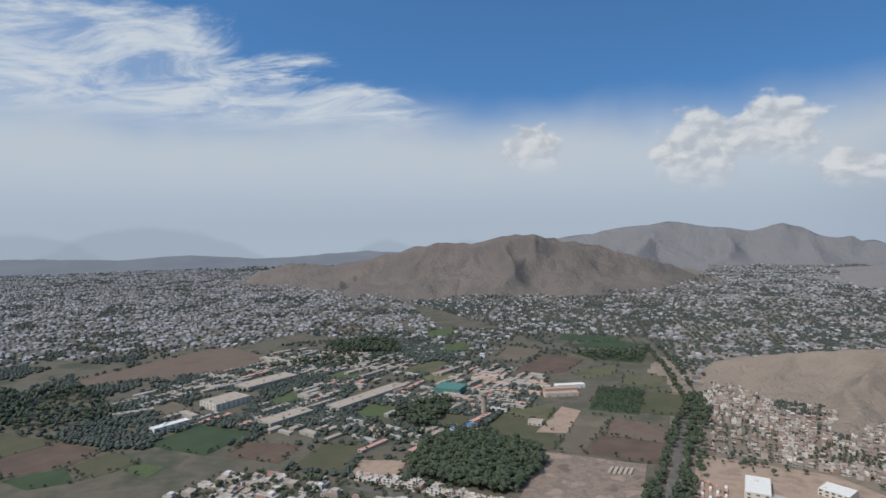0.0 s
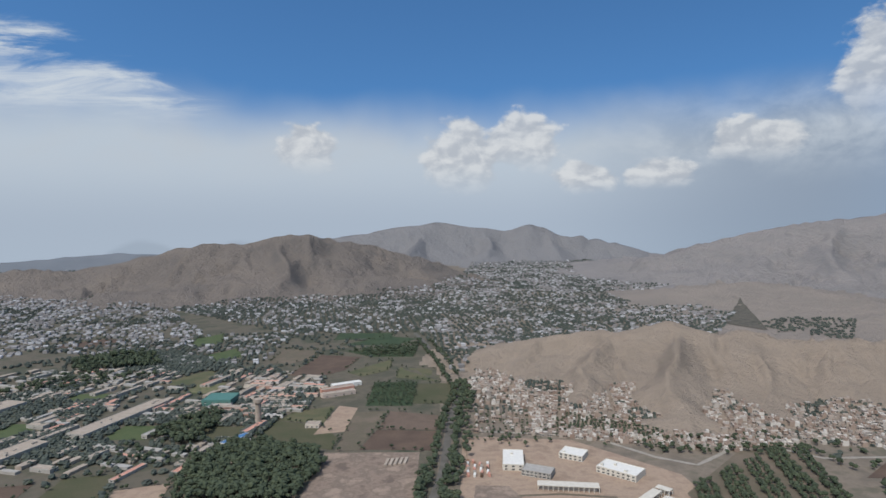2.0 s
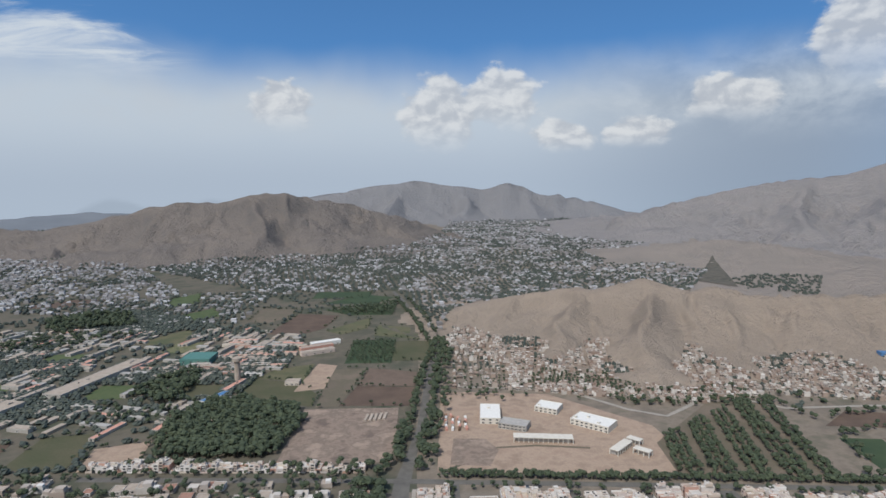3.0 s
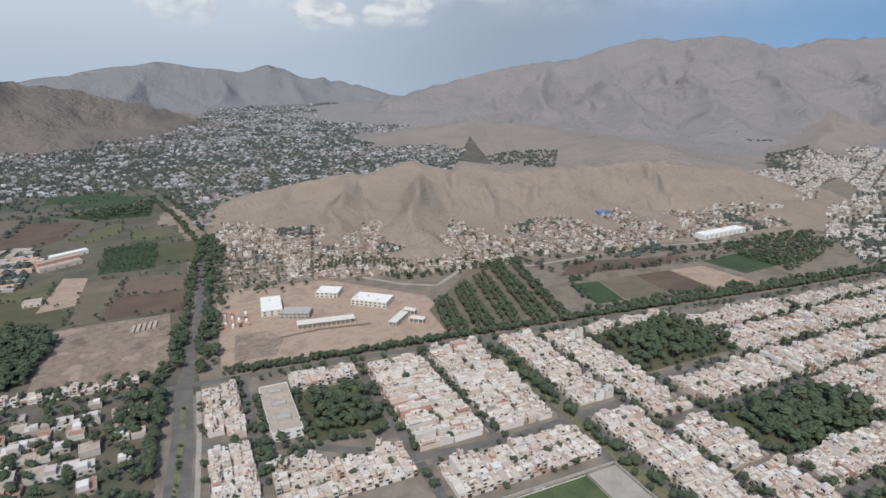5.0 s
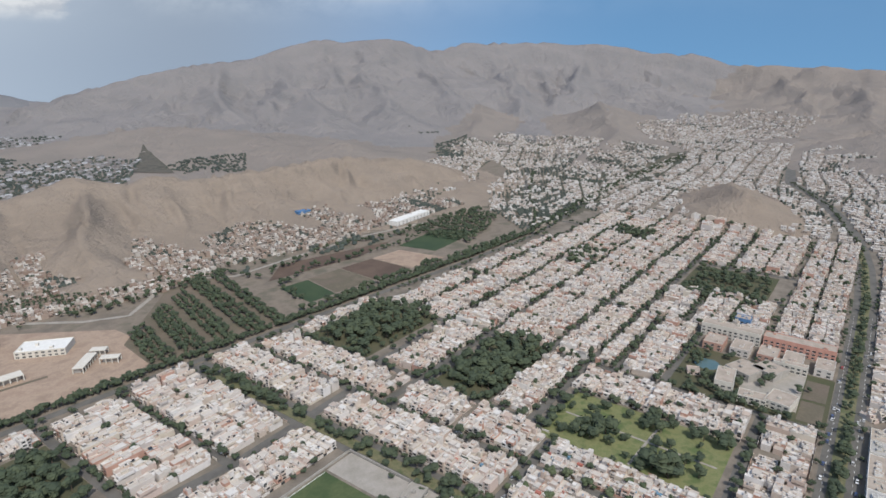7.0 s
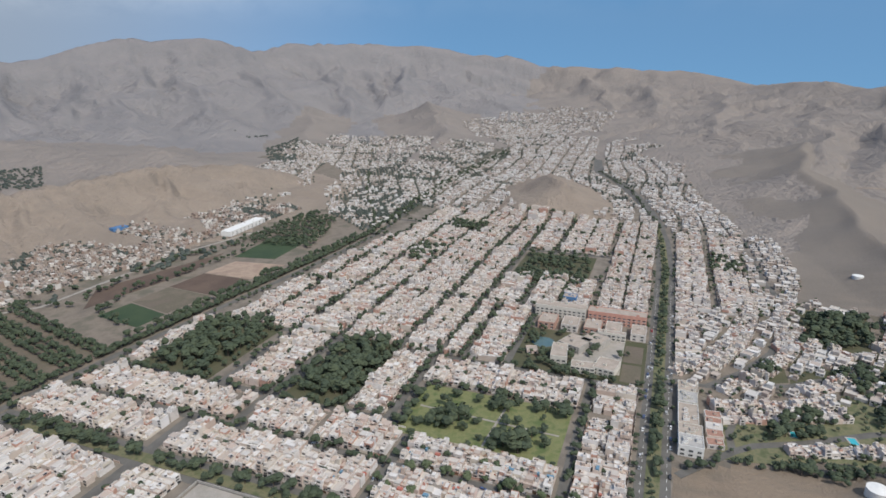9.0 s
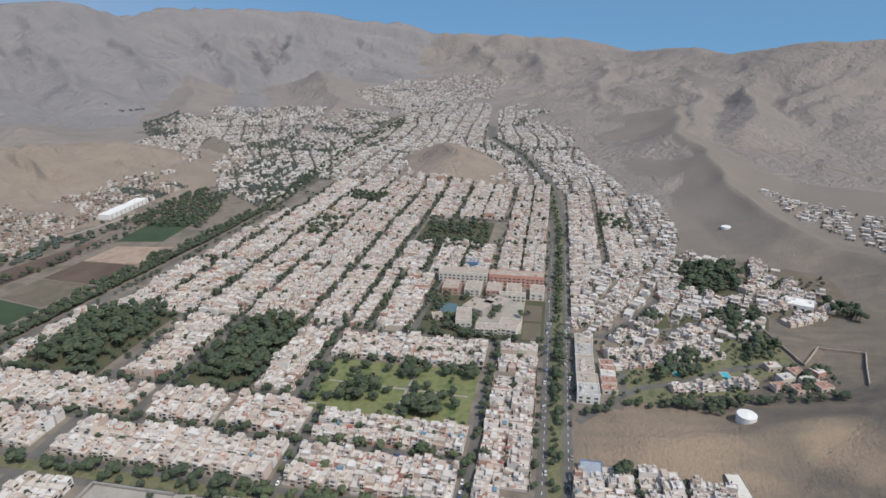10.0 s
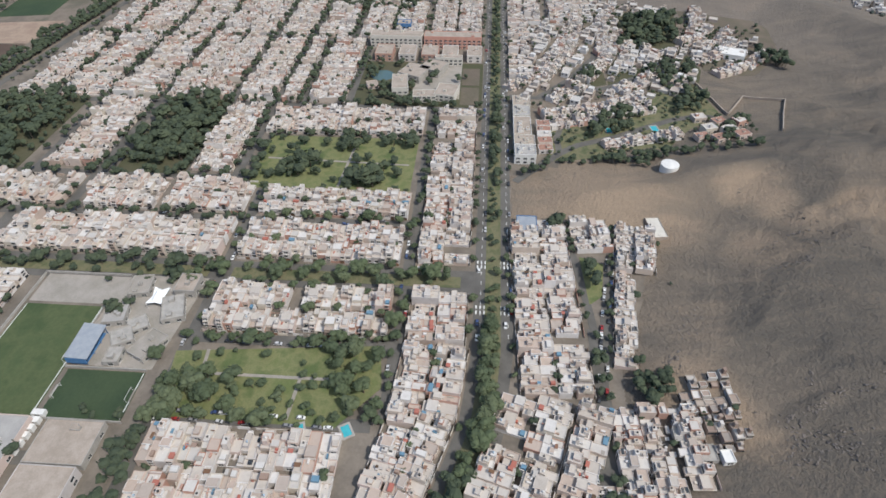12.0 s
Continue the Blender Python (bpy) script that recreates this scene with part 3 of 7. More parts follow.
def mesh(name, verts, faces, mats=(), index=None, smooth=False):
    me = bpy.data.meshes.new(name)
    me.from_pydata(verts if isinstance(verts, list) else np.asarray(verts).tolist(), [], faces if isinstance(faces, list) else np.asarray(faces).tolist())
    for m in mats:
        me.materials.append(M[m])
    if index is not None:
        me.polygons.foreach_set("material_index", np.asarray(index, np.int32))
    if smooth:
        me.polygons.foreach_set("use_smooth", np.ones(len(me.polygons), bool))
    me.update()
    return me


def build_ground():
    # a web of rings and spokes, closer where the hills stand
    rings = 285
    radius = np.concatenate([[0.0], 100 * (4950 / 100) ** np.linspace(0, 1, rings)])
    angle = np.radians(np.concatenate([np.arange(-64, 136, 0.28), np.arange(136, 296, 1.6)]))
    spokes = len(angle)
    rr, aa = np.meshgrid(radius[1:], angle, indexing="ij")
    x, y = np.append(0, (rr * np.sin(aa)).ravel()), np.append(0, (rr * np.cos(aa)).ravel())
    z, which = terrain(x, y)
    grid = np.arange(rings * spokes).reshape(rings, spokes) + 1
    near, far = grid[:-1], grid[1:]
    quads = np.stack([near, np.roll(near, -1, 1), np.roll(far, -1, 1), far], -1).reshape(-1, 4)[:, ::-1]
    surfaces = ["town", "plain", "dry_plain"] + sorted({h[0] for h in HILLS.values()})
    table = np.array([0] + [surfaces.index(h[0]) for h in HILLS.values()])
    dry, dust, tan = (surfaces.index(s) for s in ("dry_plain", "dusty", "tan_range"))
    low = np.where((x > -40) & (y < 470 - 0.05 * x), 0, 1)
    low = np.where((x > -5) & (x < 900) & (y > 470 - 0.05 * x), dry, low)
    low = np.where((y >= 620) & (x > 0.47 * y), dry, low)
    low = np.where((y >= 1150) & (x > 0.47 * y), tan, low)
    low = np.where((y < -104) | ((x > 310) & (y < -24) & (x < 356 - 0.35 * (y + 24))) | ((x > 318) & (y < -60) & (x < 385)), dust, low)
    low = np.where((y < -104) & (x > 1200), tan, low)
    kind = np.where(z > 1.0, table[which], low)
    face_kind = kind[quads].max(1)
    fan = [[0, int(grid[0][(k + 1) % spokes]), int(grid[0][k])] for k in range(spokes)]
    me = mesh("ground", np.stack([x, y, z], -1), [list(q) for q in quads.tolist()] + fan, surfaces, np.concatenate([face_kind, np.ones(spokes)]), True)
    tagged(new("ground", me), "dusty valley floor with bare sandy hills and grey mountains", "ground", kind="structure")


build_ground()


# ---- flat pieces of the setting: roads, fields, lawns ----
def slab(name, points, mat, top, label, category, kind="structure", base=-0.3):
    """A flat piece of ground with an edge of its own, from its outline seen from above."""
    n = len(points)
    area = sum(a[0] * b[1] - b[0] * a[1] for a, b in zip(points, points[1:] + points[:1]))
    points = points if area > 0 else points[::-1]
    verts = [(x, y, top) for x, y in points] + [(x, y, base) for x, y in points]
    faces = [list(range(n))] + [[i, i + n, (i + 1) % n + n, (i + 1) % n] for i in range(n)]
    return tagged(new(name, mesh(name, verts, faces, [mat])), label, category, kind=kind)


def strip(name, line, width, mat, top, label, category):
    """A band along a line; width may change from node to node."""
    left, right = [], []
    for k, p in enumerate(line):
        a, b = line[max(0, k - 1)], line[min(len(line) - 1, k + 1)]
        d = Vector((b[0] - a[0], b[1] - a[1])).normalized()
        w = (width[k] if isinstance(width, (list, tuple)) else width) / 2
        left.append((p[0] - d.y * w, p[1] + d.x * w))
        right.append((p[0] + d.y * w, p[1] - d.x * w))
    return ribbon(name, left, right, mat, top, label, category)


def ribbon(name, left, right, mat, top, label, category):
    n = len(left)
    verts = [(x, y, top) for x, y in left + right] + [(x, y, -0.3) for x, y in left + right]
    faces = [[i, i + n, i + n + 1, i + 1] for i in range(n - 1)]
    faces += [[i, i + 1, i + 1 + 2 * n, i + 2 * n] for i in range(n - 1)] + [[i + 1 + n, i + n, i + 3 * n, i + 1 + 3 * n] for i in range(n - 1)]
    return tagged(new(name, mesh(name, verts, faces, [mat])), label, category, kind="structure")


def rect(x0, x1, y0, y1, skew=0.0):
    return [(x0, y0), (x1, y0 + skew * (x1 - x0)), (x1, y1 + skew * (x1 - x0)), (x0, y1)]


E_AVE = [(60, 26), (110, 6), (150, -6), (195, -11), (770, -12), (900, -6), (1001, 5), (1150, 30), (1274, 64), (1400, 105), (1499, 155), (1700, 180), (2161, 211), (2600, 330)]
strip("road", E_AVE, 22, "asphalt", 0.10, "asphalt avenue with two carriageways and a planted median", "road")
strip("median", E_AVE[:7], [8, 11, 11, 9, 9, 8, 6], "grass", 0.28, "planted median strip with dry grass between the carriageways", "median")
N_AVE = [(-34, 250), (-26, 345), (-21, 410), (-19, 476), (-12, 530), (-2, 600), (10, 790), (24, 900), (20, 960), (-6, 1103), (-45, 1311), (-70, 1420)]
strip("road", [(800, 416), (860, 470), (950, 520), (1100, 600), (1300, 700), (1500, 840)], 9, "asphalt", 0.11, "curving asphalt road between crowded houses", "road")
strip("road", N_AVE, [17, 16, 15, 14, 10, 9, 9, 9, 9, 9, 9, 9], "asphalt", 0.10, "tree-lined asphalt road running north past the fields", "road")
strip("road", [(-300, 500), (-17, 484), (209, 466), (367, 453), (640, 426), (800, 416), (1203, 456), (1776, 457), (2300, 560), (3000, 760)], 8, "asphalt", 0.11, "straight asphalt road beside a belt of trees", "road")
strip("median", [(-34, 252), (-27, 345), (-22, 404)], 3.5, "grass", 0.29, "narrow grass median with shrubs between the carriageways", "median")
strip("median", [(-21, 418), (-20, 452)], 4, "grass", 0.29, "narrow grass median with shrubs between the carriageways", "median")
strip("pavement", [(-21, 250), (-14, 345), (-10, 410), (-8, 470)], 3.5, "paving", 0.22, "pale reddish footway along the avenue", "pavement")
for line in ([(246, 455), (246, 0)],):
    strip("road", line, 20, "asphalt", 0.115, "wide cross street with a row of trees along its middle", "road")
    strip("median", [(246, 440), (246, 160)], 9, "grass", 0.28, "strip of dry grass and trees along the cross street", "median")
    strip("median", [(246, 146), (246, 8)], 9, "grass", 0.28, "strip of dry grass and trees along the cross street", "median")
STREETS_X = [(40, 150, 452), (152, 60, 340), (177, 340, 1000), (217, 345, 1000), (281, 300, 1000), (330, 340, 1000), (378, 460, 1000), (115, 452, 590), (155, 452, 590), (134, 590, 1000),
             (60, 452, 600), (92, 600, 700), (-66, 100, 215)]
for y, x0, x1 in STREETS_X:
    strip("road", [(x0, y), (x1, y)], 7, "asphalt", 0.12, "narrow residential street of worn asphalt", "road")
STREETS_Y = [(297, 30, 440), (343, 152, 440), (452, 2, 440), (590, 2, 430), (196, 40, 152), (148, 46, 160), (700, 2, 420), (800, 2, 415), (900, 2, 420),
             (122, 320, 462), (182, 312, 460), (26, 330, 478), (122, 200, 312)]
for x, y0, y1 in STREETS_Y:
    strip("road", [(x, y0), (x, y1)], 7, "asphalt", 0.125, "narrow residential street of worn asphalt", "road")
strip("road", [(-20, 395), (6, 384), (63, 358), (119, 318), (188, 310), (340, 318)], 8, "asphalt", 0.13, "narrow residential street of worn asphalt", "road")
# fields and open ground along the north road
FIELDS = []


def field(name, mat, outline, label):
    FIELDS.append((name, mat, outline, label))


field("field", "red_soil", [(-74, 806), (-8, 786), (-10, 728), (-84, 734)], "reddish brown ploughed field")
field("field", "soil", [(-84, 731), (-10, 725), (-16, 660), (-97, 664)], "dark brown ploughed field")
field("field", "fallow", [(-122, 802), (-78, 806), (-98, 662), (-124, 660)], "strip of fallow reddish ground beside a ploughed field")
field("field", "meadow", [(-206, 806), (-154, 832), (-156, 753), (-220, 770)], "dull green meadow with dry patches")
field("field", "olive", [(-220, 766), (-156, 750), (-130, 704), (-128, 664), (-228, 690)], "olive brown pasture with dry patches")
field("building_plot", "earth", [(-149, 832), (-121, 821), (-124, 724), (-160, 714)], "bare sandy building plot")
field("field", "fallow", [(-331, 1112), (-333, 1232), (-262, 1214), (-252, 1158), (-289, 1092)], "large brown fallow field")
field("field", "soil", [(-268, 1010), (-244, 1172), (-162, 1152), (-176, 1045), (-216, 994)], "brown ploughed field with dark furrows")
field("field", "meadow", [(-170, 1028), (-98, 1134), (-98, 1042), (-140, 999)], "dull green field beside a ploughed one")
field("field", "meadow", [(-80, 1064), (2, 1041), (-8, 962), (-82, 990)], "vegetable plot in green and brown strips")
field("field", "crop", [(-126, 1378), (-62, 1344), (-100, 1268), (-226, 1272)], "dark green field beside the road")
field("field", "crop", [(-200, 1206), (-54, 1268), (-60, 1152), (-144, 1155)], "ground of a dense dark grove")
field("field", "turf", [(-478, 1174), (-438, 1243), (-396, 1161), (-438, 1124)], "bright green lawn")
field("field", "turf", [(-575, 1358), (-532, 1428), (-490, 1302), (-540, 1262)], "bright green lawn between trees")
field("sports_field", "meadow", [(-458, 980), (-430, 1030), (-411, 1050), (-396, 1010), (-392, 958), (-443, 948)], "worn oval sports field")
field("field", "red_soil", [(-950, 700), (-944, 774), (-928, 1032), (-760, 964), (-733, 898), (-743, 833), (-816, 776), (-900, 670)], "wide bare reddish brown field")
field("field", "soil", [(-880, 1256), (-788, 1364), (-718, 1354), (-750, 1272)], "dark fallow field")
field("yard", "rubble", rect(-135, -28, 520, 655), "bare rubble-strewn pinkish earth yard")
field("field", "crop", rect(-112, -45, 830, 960), "dark green orchard plot")
field("field", "olive", rect(-45, 12, 840, 950), "orchard plot of young trees in rows")
field("building_site", "earth", [(12, 500), (215, 482), (246, 520), (240, 590), (150, 690), (22, 705)], "bare reddish earth building site")
field("orchard_ground", "fallow", [(222, 484), (362, 472), (390, 652), (330, 654), (228, 548)], "dry orchard ground between rows of trees")
field("field", "crop", [(404, 486), (440, 484), (452, 545), (412, 550)], "bright green crop field")
field("field", "fallow", [(443, 486), (500, 478), (505, 544), (455, 548)], "tan ploughed field in strips")
field("field", "soil", [(502, 478), (560, 470), (560, 540), (507, 544)], "brown ploughed field in strips")
field("field", "earth", [(562, 470), (624, 462), (614, 535), (562, 540)], "pale pinkish fallow field")
field("field", "soil", [(420, 580), (560, 560), (640, 575), (470, 620)], "reddish brown field with furrows")
field("field", "crop", [(640, 490), (760, 500), (740, 560), (630, 550)], "green vegetable field")
field("school_yard", "paving", [(173, 164), (240, 158), (240, 204), (215, 209), (174, 209)], "pale paved school yard")
field("soccer_field", "turf", rect(143, 214, 210, 256), "mown green sports field")
field("soccer_field", "crop", rect(143, 171, 166, 207), "dark green artificial-turf pitch")
field("sports_court", "paving", rect(216, 238, 205, 256), "pale grey sports court")
field("park_lawn", "lawn", [(147, 150), (186, 156), (196, 48), (170, 44), (146, 63)], "patchy yellow-green park lawn with paths")
field("park_lawn", "lawn", rect(332, 402, 48, 166), "patchy yellow-green park lawn")
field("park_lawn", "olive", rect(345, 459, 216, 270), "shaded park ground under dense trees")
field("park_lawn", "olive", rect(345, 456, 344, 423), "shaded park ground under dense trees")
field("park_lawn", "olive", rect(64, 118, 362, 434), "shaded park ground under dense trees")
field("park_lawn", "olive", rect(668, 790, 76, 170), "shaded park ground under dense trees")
field("field", "crop", [(-581, 513), (-579, 592), (-489, 593), (-491, 511)], "bright green crop field")
field("field", "soil", [(-468, 519), (-475, 562), (-407, 577), (-399, 521)], "dark brown ploughed field")
field("field", "soil", [(-700, 424), (-642, 389), (-607, 436), (-613, 481), (-685, 485)], "dark brown ploughed field")
field("field", "olive", [(-800, 430), (-702, 424), (-688, 485), (-780, 480)], "dull green pasture with dry tracks")
field("field", "turf", [(-542, 448), (-540, 470), (-506, 471), (-501, 443)], "green sports pitch")
field("field", "olive", [(-604, 440), (-560, 415), (-546, 445), (-548, 474), (-598, 484)], "dull green field in narrow strips")
field("field", "crop", [(-636, 386), (-590, 380), (-562, 410), (-606, 432)], "dark green vegetable field")
field("field", "earth", [(-309, 514), (-318, 561), (-271, 578), (-262, 530)], "bare sandy plot beside the houses")
field("field", "olive", [(-380, 520), (-322, 520), (-330, 600), (-385, 590)], "dull green plot with dry patches")
field("field", "fallow", [(-700, 620), (-640, 600), (-630, 640), (-690, 660)], "fallow plot among campus buildings")
field("lawn", "turf", rect(-560, -520, 700, 760), "green campus lawn")
field("lawn", "turf", rect(-410, -360, 700, 750), "green campus lawn")
field("lawn", "grass", rect(-400, -356, 900, 960), "green campus lawn")
field("lawn", "turf", rect(-560, -500, 860, 900), "green campus lawn")
field("field", "olive", rect(-330, -250, 700, 745), "fallow plot beside the water tower")
field("field", "crop", rect(-250, -120, 1335, 1420), "dark green grove beside the road")
field("field", "fallow", [(50, 850), (90, 842), (98, 905), (58, 925)], "green and brown plot below the sandy hill")
for n, (name, mat, outline, label) in enumerate(FIELDS):
    slab(name, outline, mat, 0.14 + 0.002 * n, label, name.replace("_", " "))


# ---- shapes ----
class Shape:
    """Gathers faces of several materials; used for one part, or many joined things."""

    def __init__(self):
        self.verts, self.faces, self.mats = [], [], []

    def add(self, verts, faces, mat):
        n = len(self.verts)
        self.verts += verts
        self.faces += [[i + n for i in f] for f in faces]
        self.mats += [mat] * len(faces)

    def box(self, x0, x1, y0, y1, z0, z1, mat, floor=False):
        v = [(x, y, z) for z in (z0, z1) for x, y in ((x0, y0), (x1, y0), (x1, y1), (x0, y1))]
        f = [[4, 5, 6, 7], [0, 1, 5, 4], [1, 2, 6, 5], [2, 3, 7, 6], [3, 0, 4, 7]]
        self.add(v, f + ([[3, 2, 1, 0]] if floor else []), mat)
        return self

    def tray(self, x0, x1, y0, y1, z0, z1, rim, low, wall, roof):
        """A flat-roofed block whose walls rise past the roof as a parapet."""
        o = ((x0, y0), (x1, y0), (x1, y1), (x0, y1))
        i = ((x0 + rim, y0 + rim), (x1 - rim, y0 + rim), (x1 - rim, y1 - rim), (x0 + rim, y1 - rim))
        v = [(*p, z0) for p in o] + [(*p, z1) for p in o] + [(*p, z1) for p in i] + [(*p, z1 - low) for p in i]
        side = [[k, (k + 1) % 4, (k + 1) % 4 + 4, k + 4] for k in range(4)]
        top = [[k + 4, (k + 1) % 4 + 4, (k + 1) % 4 + 8, k + 8] for k in range(4)]
        inner = [[k + 8, (k + 1) % 4 + 8, (k + 1) % 4 + 12, k + 12] for k in range(4)]
        self.add(v, side + top + inner, wall)
        self.add([(*p, z1 - low) for p in i], [[0, 1, 2, 3]], roof)
        return self

    def tube(self, x, y, z0, z1, r0, r1, mat, n=8, cap=True):
        v = [(x + r * math.cos(2 * math.pi * k / n), y + r * math.sin(2 * math.pi * k / n), z) for r, z in ((r0, z0), (r1, z1)) for k in range(n)]
        f = [[k, (k + 1) % n, (k + 1) % n + n, k + n] for k in range(n)]
        self.add(v, f + ([list(range(n, 2 * n))] if cap else []), mat)
        return self

    def arrays(self):
        return np.array(self.verts, float), self.faces, self.mats

    def mesh(self, name, smooth=False):
        names = sorted(set(self.mats))
        return mesh(name, self.verts, self.faces, names, [names.index(m) for m in self.mats], smooth)


class Crowd:
    """Many like shapes joined into one mesh, placed by numbers."""

    def __init__(self):
        self.v, self.f, self.m, self.n = [], [], [], 0

    def put(self, shape, x, y, z, turn=0.0, sx=1.0, sy=1.0, sz=1.0):
        v, faces, mats = shape
        c, s = math.cos(turn), math.sin(turn)
        a, b = v[:, 0] * sx, v[:, 1] * sy
        self.v.append(np.stack([x + c * a - s * b, y + s * a + c * b, z + v[:, 2] * sz], -1))
        k = self.n
        self.f += [[i + k for i in f] for f in faces]
        self.m += mats
        self.n += len(v)

    def build(self, name, label, category):
        if not self.v:
            return None
        names = sorted(set(self.m))
        at = {m: i for i, m in enumerate(names)}
        return tagged(new(name, mesh(name, np.concatenate(self.v), self.f, names, [at[m] for m in self.m])), label, category, kind="stuff")


def part(name, shape, parent, label="", smooth=False):
    ob = new(name, shape if isinstance(shape, bpy.types.Mesh) else shape.mesh(name, smooth))
    ob.parent = parent
    return tagged(ob, label)


def inside(x, y, outline):
    hit = False
    for (ax, ay), (bx, by) in zip(outline, outline[1:] + outline[:1]):
        if (ay > y) != (by > y) and x < (bx - ax) * (y - ay) / (by - ay) + ax:
            hit = not hit
    return hit


# ---- houses ----
def house_plan(rng, w, d, storeys):
    """The parts of a flat-roofed town house on a lot w wide and d deep; the street lies at y = 0 in front. Windows name the part that holds them."""
    h = 2.7
    front, back = rng.choice((0.3, 0.8, 1.5, 3.0)), rng.choice((0.05, 0.05, 0.05, 0.8, 2.0))
    low = h * storeys + 0.5
    x0, x1 = -w / 2 + 0.03, w / 2 - 0.03
    split = rng.uniform(-0.18, 0.18) * w
    flip = rng.random() < 0.5
    a0, a1, b0, b1 = (x0, split, split, x1) if flip else (split, x1, x0, split)
    side = low - rng.choice((0.0, 0.6, h, 1.2))
    step = rng.uniform(-0.8, 2.0)
    rear = d - back
    # a light well parts the front rooms from the rear ones
    well = rng.uniform(8.5, 12.5)
    gap = rng.choice((0.0, 1.8, 2.6, 3.2))
    rear_top = low - rng.choice((0.0, 0.4, h * 0.5, 0.9))
    parts = [("house_body", Shape().tray(a0, a1, front, well, 0, low, 0.2, rng.uniform(0.35, 0.8), "plaster", "roof")),
             ("rear_wing", Shape().tray(a0, a1, well + gap, rear, 0, rear_top, 0.2, rng.uniform(0.3, 0.8), "plaster", "roof")),
             ("side_wing", Shape().tray(b0, b1, max(0.2, front + step), rear - rng.choice((0, 0, 2.5)), 0, side, 0.2, rng.uniform(0.3, 0.7), "plaster", "roof"))]
    y0, y1 = front + rng.choice((0.0, 1.0, 2.5)), well - rng.uniform(0, 3)
    top = low
    if rng.random() < 0.6:
        top = low + h
        parts.append(("upper_storey", Shape().tray(a0, a1, y0, y1, low - 0.7, top, 0.2, rng.uniform(0.3, 0.7), "plaster", "roof")))
    if rng.random() < 0.55:
        v0 = rng.uniform(front + 2.5, rear - 7)
        parts.append(("roof_room", Shape().tray(b0 + 0.1, b1 - 0.1, v0, v0 + rng.uniform(3, 6), side - 0.7, side + 2.3, 0.15, 0.2, "plaster", "roof")))
    sx, sy = rng.uniform(a0, a1 - 2.4), rng.uniform(y0 + 2, max(y0 + 2.1, y1 - 4))
    parts.append(("stair_tower", Shape().tray(sx, sx + rng.uniform(2.0, 2.6), sy, sy + rng.uniform(2.3, 3.4), low - 0.7, top + rng.uniform(1.2, 2.0), 0.15, 0.15, "plaster", "roof")))
    if rng.random() < 0.5:
        tx, ty = sx + 1.0, sy + 1.1
        parts.append(("water_tank", Shape().tube(tx, ty, top + 1.0, top + 2.5, 0.5, 0.45, "tank", 8).tube(tx, ty, top + 2.5, top + 2.7, 0.45, 0.2, "tank", 8)))
    if rng.random() < 0.6:
        ay = rear - rng.uniform(2.8, 4.0)
        parts.append(("roof_shed", Shape().box(a0 + 0.4, a1 - rng.uniform(0.4, 1.6), ay, ay + 2.4, rear_top - 0.8, rear_top + rng.uniform(0.8, 1.7), "shed_roof")))
    # low walls and boxes that clutter the roofs
    for _ in range(3):
        sx0, sw = rng.uniform(x0 + 0.4, x1 - 2.4), rng.uniform(0.9, 2.0)
        sy0 = rng.uniform(front + 1.5, rear - 3)
        on = low if a0 <= sx0 + sw / 2 <= a1 and sy0 < well - 2 else min(side, rear_top)
        kind = rng.choice(("skylight", "laundry_rack", "patio_cover", "parapet_wall"))
        # dark glass box in place of the shade inside a light well
        if kind == "skylight":
            parts.append((kind, Shape().box(sx0, sx0 + sw, sy0, sy0 + rng.uniform(1.0, 2.6), on - 0.8, on + 0.08, "glass")))
        elif kind == "laundry_rack":
            parts.append((kind, Shape().box(sx0, sx0 + sw, sy0, sy0 + 0.12, on - 0.3, on + 1.1, "shed_roof", True).box(sx0, sx0 + 0.1, sy0, sy0 + 0.1, on - 0.8, on + 1.3, "wood")))
        elif kind == "patio_cover":
            parts.append((kind, Shape().box(sx0, sx0 + sw * 1.5, sy0, sy0 + rng.uniform(1.5, 3.0), on + 1.9, on + 2.0, rng.choice(("wood", "shed_roof")), True).box(sx0 + 0.1, sx0 + 0.25, sy0 + 0.1, sy0 + 0.25, on - 0.8, on + 1.9, "wood")))
        else:
            parts.append((kind, Shape().box(sx0, sx0 + 0.16, sy0, sy0 + rng.uniform(2.0, 5.0), on - 0.8, on + rng.uniform(0.2, 1.4), "plaster")))
    for _ in range(4):
        cx, cy, cw = rng.uniform(b0 + 0.3, b1 - 1.6), rng.uniform(front + 3, rear - 5), rng.uniform(0.5, 1.3)
        parts.append(("roof_box", Shape().box(cx, cx + cw, cy, cy + rng.uniform(0.8, 2.4), side - 0.75, side + rng.uniform(0.1, 1.0), rng.choice(("plaster", "shed_roof", "plaster")))))
    y = rng.uniform(well + gap - 3, rear - 3)
    parts.append(("roof_wall", Shape().box(b0, b1, y, y + 0.18, side - 0.75, side + rng.uniform(0.2, 1.3), "plaster")))
    parts.append(("front_wall", Shape().box(x0, x1 - 3.0, 0.0, 0.2, 0, 2.2, "plaster").box(x1 - 0.25, x1, 0, 0.2, 0, 2.2, "plaster")))
    parts.append(("garage_door", Shape().box(x1 - 3.0, x1 - 0.25, 0.02, 0.12, 0, 2.1, "wood")))
    if rng.random() < 0.5 and front > 1:
        bz = h
        parts.append(("balcony", Shape().box(a0 + 0.3, a1 - 0.3, front - 1.0, front, bz - 0.15, bz + 0.05, "plaster", True).box(a0 + 0.3, a1 - 0.3, front - 1.0, front - 0.9, bz + 0.05, bz + 0.9, "plaster")))
    windows = []
